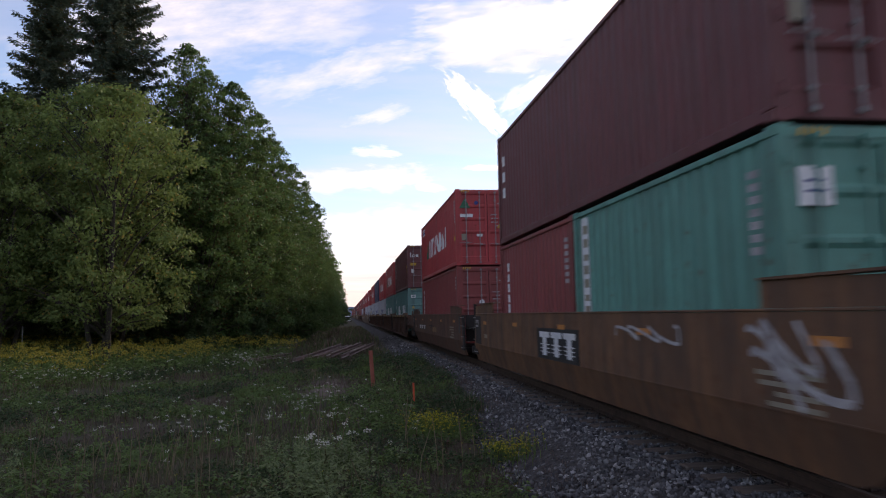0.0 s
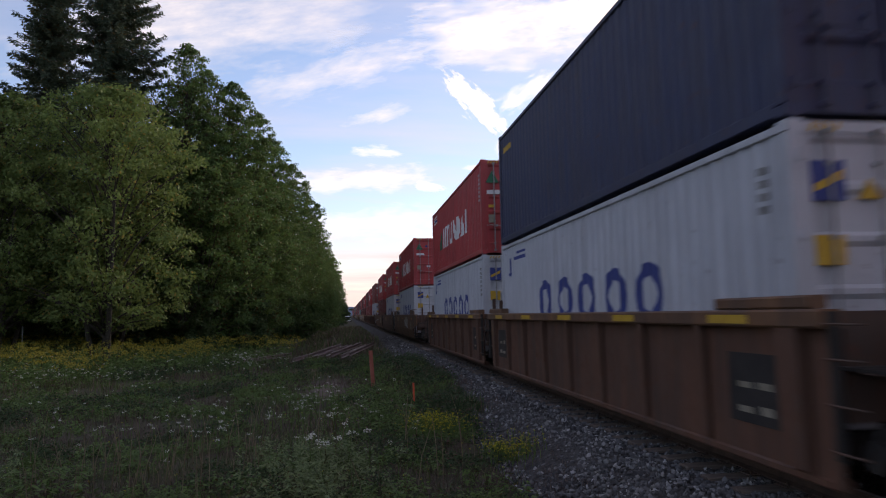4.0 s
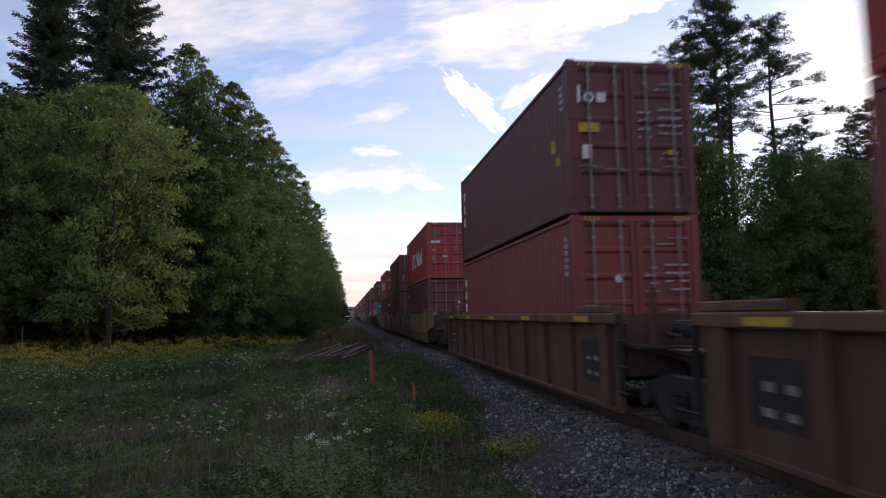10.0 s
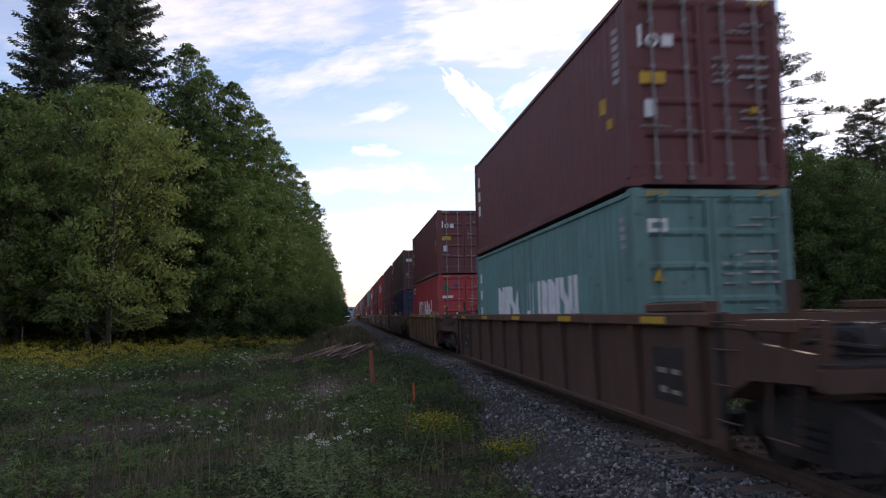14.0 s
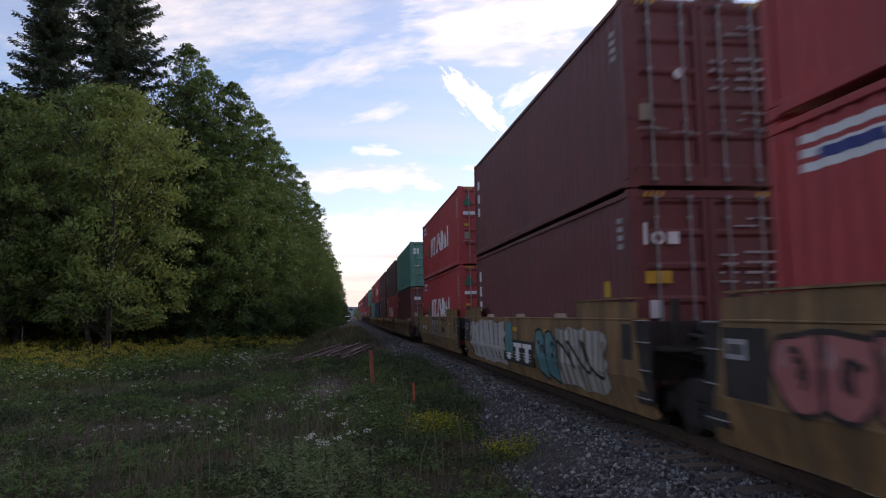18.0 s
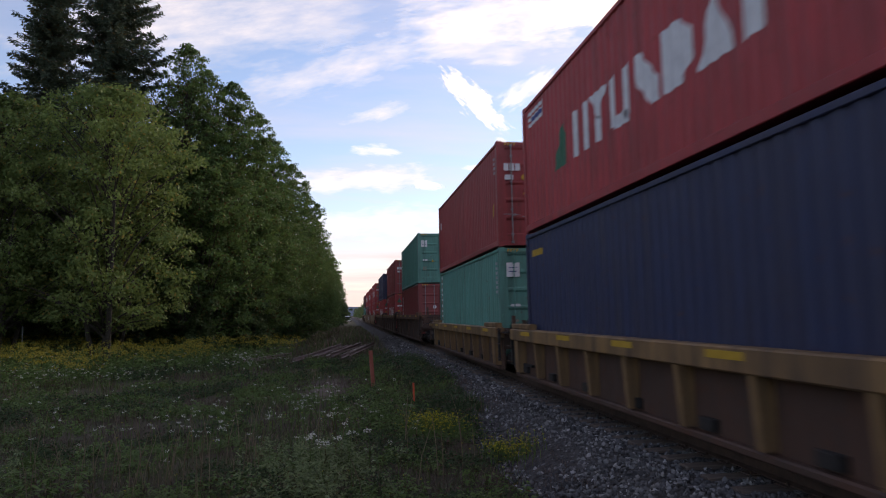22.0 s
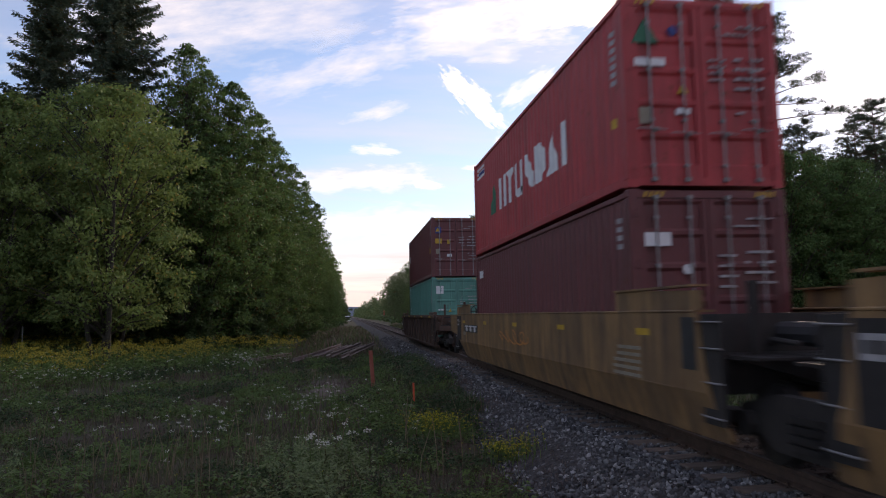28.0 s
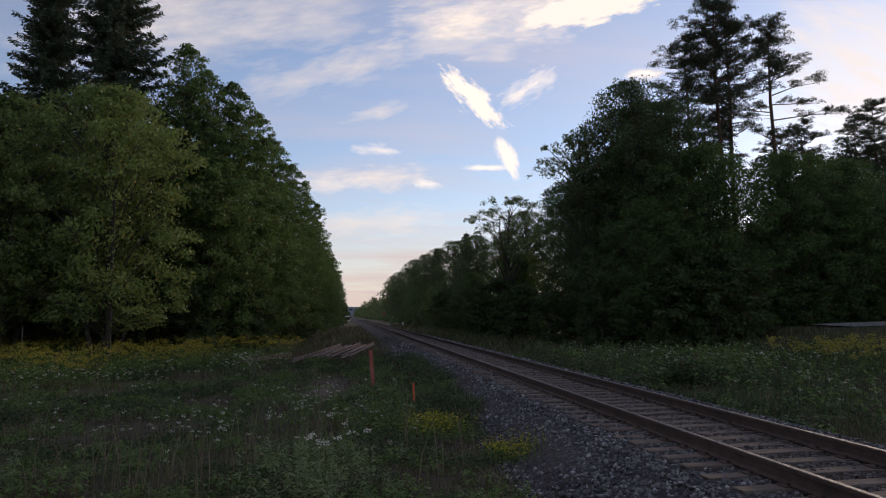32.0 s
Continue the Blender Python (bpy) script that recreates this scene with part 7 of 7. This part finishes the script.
def small_things():
    # surveyor's post and stake
    b = Build()
    b.box(-0.05, 0.05, -0.05, 0.05, -0.3, 1.18, 0.0)
    p = thing("marker_post", "leaning wooden post painted faded orange", "post", data=None, at=pose(0.76, 21.3, rise(0.76, 21.3), 0, -4.0, 12))
    part("post_shaft", b, M["faded_orange"], p)
    p = thing("survey_stake", "short wooden stake with bright orange paint in the grass", "stake", at=pose(1.58, 17.0, rise(1.58, 17.0), 0, -1.5, 5))
    part("stake_shaft", Build().box(-0.022, 0.022, -0.012, 0.012, -0.15, 0.62), M["fluor"], p)
    part("stake_foot", Build().box(-0.20, 0.20, -0.03, 0.03, 0.02, 0.06), M["fluor"], p, "orange lath lying across the foot")
    # old rails laid in a heap on two sleepers
    rnd = random.Random(9)
    for x, y in ((-0.35, 35.0), (0.45, 44.5), (-1.65, 34.6), (-0.65, 42.5)):
        thing("timber_block", "weathered timber block under old rails", "timber", "blocks under the rails", data=shared("timber_block", lambda: Build().box(-0.75, 0.75, -0.12, 0.12, 0, 0.24), M["sleeper"]), at=pose(x, y, rise(x, y) - 0.02, 0, 0, 3))
    rm = Build().prism([(x, z + 0.172) for x, z in RAIL_RING], 1, -6.2, 6.2).mesh("old_rail", M["old_rust"])
    short = Build().prism([(x, z + 0.172) for x, z in RAIL_RING], 1, -3.1, 3.1).mesh("old_rail", M["old_rust"])
    for i in range(4):
        thing("old_rail", "rusty used rail lying in a heap", "rail", "heap of used rails", data=rm, at=pose(-0.35 + i * 0.40 + rnd.uniform(-.04, .04), 39.8 + rnd.uniform(-1.0, 1.0), rise(0.5, 40) + 0.24 + 0.13 * (i % 2), 0, rnd.uniform(-14, 14), -6.6 + rnd.uniform(-1.2, 1.2)))
    for i in range(3):
        thing("old_rail", "rusty used rail lying in a heap", "rail", "heap of used rails", data=rm, at=pose(-1.55 + i * 0.42, 39.0 + i * 0.8, rise(-0.8, 38) + 0.24 + 0.12 * (i % 2), 0, rnd.uniform(-14, 14), -7.6 + rnd.uniform(-1.4, 1.4)))
    for i in range(2):
        thing("old_rail", "rusty used rail lying in the weeds", "rail", "heap of used rails", data=short, at=pose(-3.9 - i * 0.3, 36.4 - i * 0.8, rise(-3.9, 36) + 0.16, 0, 0, -16 - 3 * i))
    # low stacks of sleepers across the track
    for k, (x, y) in enumerate(((14.9, 76.0), (14.6, 58.0))):
        st = thing("sleeper_stack", "low dark stack of old sleepers in the grass", "timber stack", "stacks of old sleepers", at=pose(x, y, rise(x, y), 0, 0, 78))
        for r in range(2 - k):
            for c in range(4):
                part("timber", shared("timber", lambda: Build().box(-1.3, 1.3, -0.11, 0.11, 0, 0.18, 0.0), M["sleeper"]), None, st, at=pose(rnd.uniform(-.2, .2), c * 0.27, 0.0 + r * 0.182, 0, 0, rnd.uniform(-2, 2)))
    # white marker beside the far rail
    p = thing("track_marker", "small white marker post beside the rails", "marker", at=pose(9.4, 120, rise(9.4, 120)))
    part("marker_plate", Build().box(-0.12, 0.12, -0.02, 0.02, 0.5, 0.95), M["white"], p)
    part("marker_post", Build().box(-0.04, 0.04, 0.025, 0.08, -0.2, 0.9), M["steel"], p)
    # signal far down the line
    p = thing("line_signal", "small railway signal mast with reddish lamp", "signal", at=pose(10.6, 205, rise(10.6, 205)))
    part("mast", Build().tube([(0, 0, -0.3), (0, 0, 3.4)], 0.09, 8), M["dark"], p)
    part("signal_head", Build().box(-0.28, 0.28, -0.14, 0.10, 2.2, 3.5, 0.05), M["faded_orange"], p)
    # vehicle waiting far off
    v = thing("parked_vehicle", "distant white van standing beside the line", "vehicle", at=pose(0.2, 240, rise(0.2, 240)))
    part("van_body", Build().prism([(-2.4, 0.45), (2.4, 0.45), (2.4, 1.9), (-1.2, 2.1), (-2.0, 1.3), (-2.4, 1.15)], 0, -0.95, 0.95), M["white"], v)
    part("windscreen", Build().box(-0.8, 0.8, -2.0, -1.75, 1.35, 1.85), M["black"], v)
    for x in (-0.9, 0.9):
        for y in (-1.5, 1.5):
            part("wheel", shared("van_wheel", lambda: Build().disc((0, 0, 0), 0, 0.36, 0.1, 14), M["black"]), None, v, at=pose(x, y, 0.36))
    # gravel lane and mailbox by the wood
    b = Build()
    n = 24
    for i in range(n):
        for j in range(4):
            q = []
            for a, c in ((i, j), (i + 1, j), (i + 1, j + 1), (i, j + 1)):
                x, y = 26.0 + a * 1.2, 33.2 + c * 0.9 + 0.25 * math.sin(a * 0.7)
                q.append((x, y, rise(x, y) + 0.05 + 0.03 * c))
            b.face(*q)
    tagged(new("road", b.mesh("road", M["stone"])), "short stretch of pale gravel lane", "road", kind="structure")
    p = thing("mailbox", "white mailbox on a dark post by the lane", "mailbox", at=pose(27.3, 29.0, rise(27.3, 29)))
    part("mailbox_post", Build().box(-0.05, 0.05, -0.05, 0.05, -0.2, 1.05), M["bark"], p)
    part("box", Build().prism([(-0.09, 1.05), (0.09, 1.05), (0.09, 1.18), (0.05, 1.26), (-0.05, 1.26), (-0.09, 1.18)], 1, -0.24, 0.24), M["white"], p)
    # thin steel stake at the edge of the field
    p = thing("fence_stake", "thin grey metal stake standing in weeds", "stake", at=pose(-15.6, 36.5, rise(-15.6, 36.5)))
    part("stake_rod", Build().tube([(0, 0, -0.2), (0, 0, 1.75)], 0.025, 6), M["steel"], p)


# ---------------------------------------------------------------- drifting clouds
def cloud_material(name, soft, grain, seed, bright):
    m, k = material(name)
    c = k.add("ShaderNodeTexCoord")
    sp = k.add("ShaderNodeSeparateXYZ", {0: c.outputs["Generated"]})
    ax = k.math("ABSOLUTE", k.math("SUBTRACT", k.math("MULTIPLY", sp.outputs[0], 2.0), 1.0))
    ay = k.math("ABSOLUTE", k.math("SUBTRACT", k.math("MULTIPLY", sp.outputs[1], 2.0), 1.0))
    r = k.math("SQRT", k.math("ADD", k.math("POWER", ax, 3.0), k.math("POWER", ay, 2.0)))
    off = k.add("ShaderNodeMapping", {"Vector": c.outputs["Object"], "Location": (seed * 137.0, seed * 71.0, 0.0)}).outputs[0]
    n = k.math("ADD", k.math("MULTIPLY", k.noise(k.scaled(off, 0.38, 1.25, 1.0), grain * 1.3, 10, 0.66), 0.75), k.math("MULTIPLY", k.noise(off, grain * 0.3, 4), 0.25))
    dens = k.math("ADD", k.math("SUBTRACT", k.math("MULTIPLY", n, 1.7), 0.35), k.math("MULTIPLY", r, -1.0))
    a = k.ramp(dens, [(0.02, (0, 0, 0)), (0.02 + soft, (1, 1, 1))])
    a = k.math("MULTIPLY", a, k.math("MINIMUM", k.math("MULTIPLY", k.math("SUBTRACT", 1.0, k.math("MAXIMUM", ax, ay)), 8.0), 1.0))
    e = k.add("ShaderNodeEmission", {"Color": (1.0, 0.985, 0.97, 1.0), "Strength": bright})
    t = k.add("ShaderNodeBsdfTransparent")
    s = k.add("ShaderNodeMixShader", {0: a, 1: t.outputs[0], 2: e.outputs[0]})
    k.tree.links.new(s.outputs[0], k.add("ShaderNodeOutputMaterial").inputs[0])
    return m


def ray(px, py):
    h = math.tan(radians(64.78) / 2)
    m = stand.to_3x3()
    return (m @ Vector(((2 * px / 1568 - 1) * h, (882 - 2 * py) / 1568 * h, -1)))


DRIFT = []


def cloud(px, py, tilt, length, width, soft, grain, seed, bright, drift, label, far=3000.0):
    """A thin sheet of cloud far off: middle, tilt and size in the angle of view; drift of its middle over the clip."""
    k = far * math.tan(radians(64.78) / 2) / 784
    l, w = length * k / 2, width * k / 2
    n = 8
    b = Build()
    for i in range(n):
        x0, x1 = -l + 2 * l * i / n, -l + 2 * l * (i + 1) / n
        b.face((x0, -w, 0), (x1, -w, 0), (x1, w, 0), (x0, w, 0))
    ob = new("cloud", b.mesh("cloud", cloud_material("cloud_vapour", soft, grain / (100 * k), seed, bright)))
    ob.visible_shadow = False
    tagged(ob, label, "cloud", kind="structure")
    def at(x, y):
        return Matrix.Translation(Vector(EYE) + ray(x, y) * far) @ stand.to_3x3().to_4x4() @ pose(0, 0, 0, 0, 0, tilt)
    ob.matrix_basis = at(px, py)
    DRIFT.append((ob, at(px, py), at(px + drift[0], py + drift[1])))


def clouds():
    cloud(843, 184, -42, 265, 96, 0.22, 5.0, 1, 0.97, (-8, -12), "bright drawn-out vapour trail")
    cloud(906, 290, -62, 160, 66, 0.30, 3.4, 2, 1.0, (-4, -5), "bright end of a vapour trail", 3010.0)
    cloud(934, 164, 32, 195, 92, 0.65, 5.5, 3, 0.98, (2, -10), "wispy white cloud", 3020.0)
    cloud(905, 55, 7, 640, 300, 0.55, 2.0, 4, 0.86, (-40, -20), "broad white cloud high up", 3060.0)
    cloud(1075, 14, 13, 460, 130, 0.16, 2.2, 16, 0.93, (-45, 2), "bright sharp edge of a broad cloud", 3055.0)
    cloud(640, 318, 3, 430, 95, 0.7, 3.5, 5, 0.84, (0, 0), "thin streaks of white cloud", 3030.0)
    cloud(668, 270, -4, 150, 50, 0.7, 4.0, 6, 0.95, (-2, -4), "thin wisp of cloud", 3035.0)
    cloud(762, 332, -5, 90, 40, 0.5, 4.5, 7, 1.0, (-4, -5), "small white cloud", 3040.0)
    cloud(862, 297, 0, 150, 24, 0.5, 4.5, 8, 1.0, (-2, 0), "thin level streak of cloud", 3045.0)
    cloud(1520, 120, -20, 620, 620, 0.7, 1.4, 9, 0.84, (0, 0), "bright cloud before the low sun", 3070.0)
    cloud(330, 40, 8, 1250, 430, 0.9, 1.4, 10, 0.78, (-10, -4), "thin veil of cloud", 3080.0)
    cloud(600, 128, 14, 560, 150, 1.0, 2.6, 13, 0.78, (-10, -4), "slanting band of thin cloud", 3085.0)
    cloud(670, 205, 12, 190, 60, 1.2, 4.0, 14, 0.80, (-4, -6), "faint wisp of cloud", 3088.0)
    cloud(660, 395, 3, 460, 120, 0.9, 3.0, 11, 0.80, (0, -2), "level bank of pale cloud", 3090.0)
    cloud(1140, 135, 5, 130, 60, 0.5, 4.0, 12, 1.0, (-5, -4), "small cloud beside the pines", 3015.0)


bank = ground()
track()
rocks(bank)
clouds()
train()
woods()
meadow()
small_things()



motions()
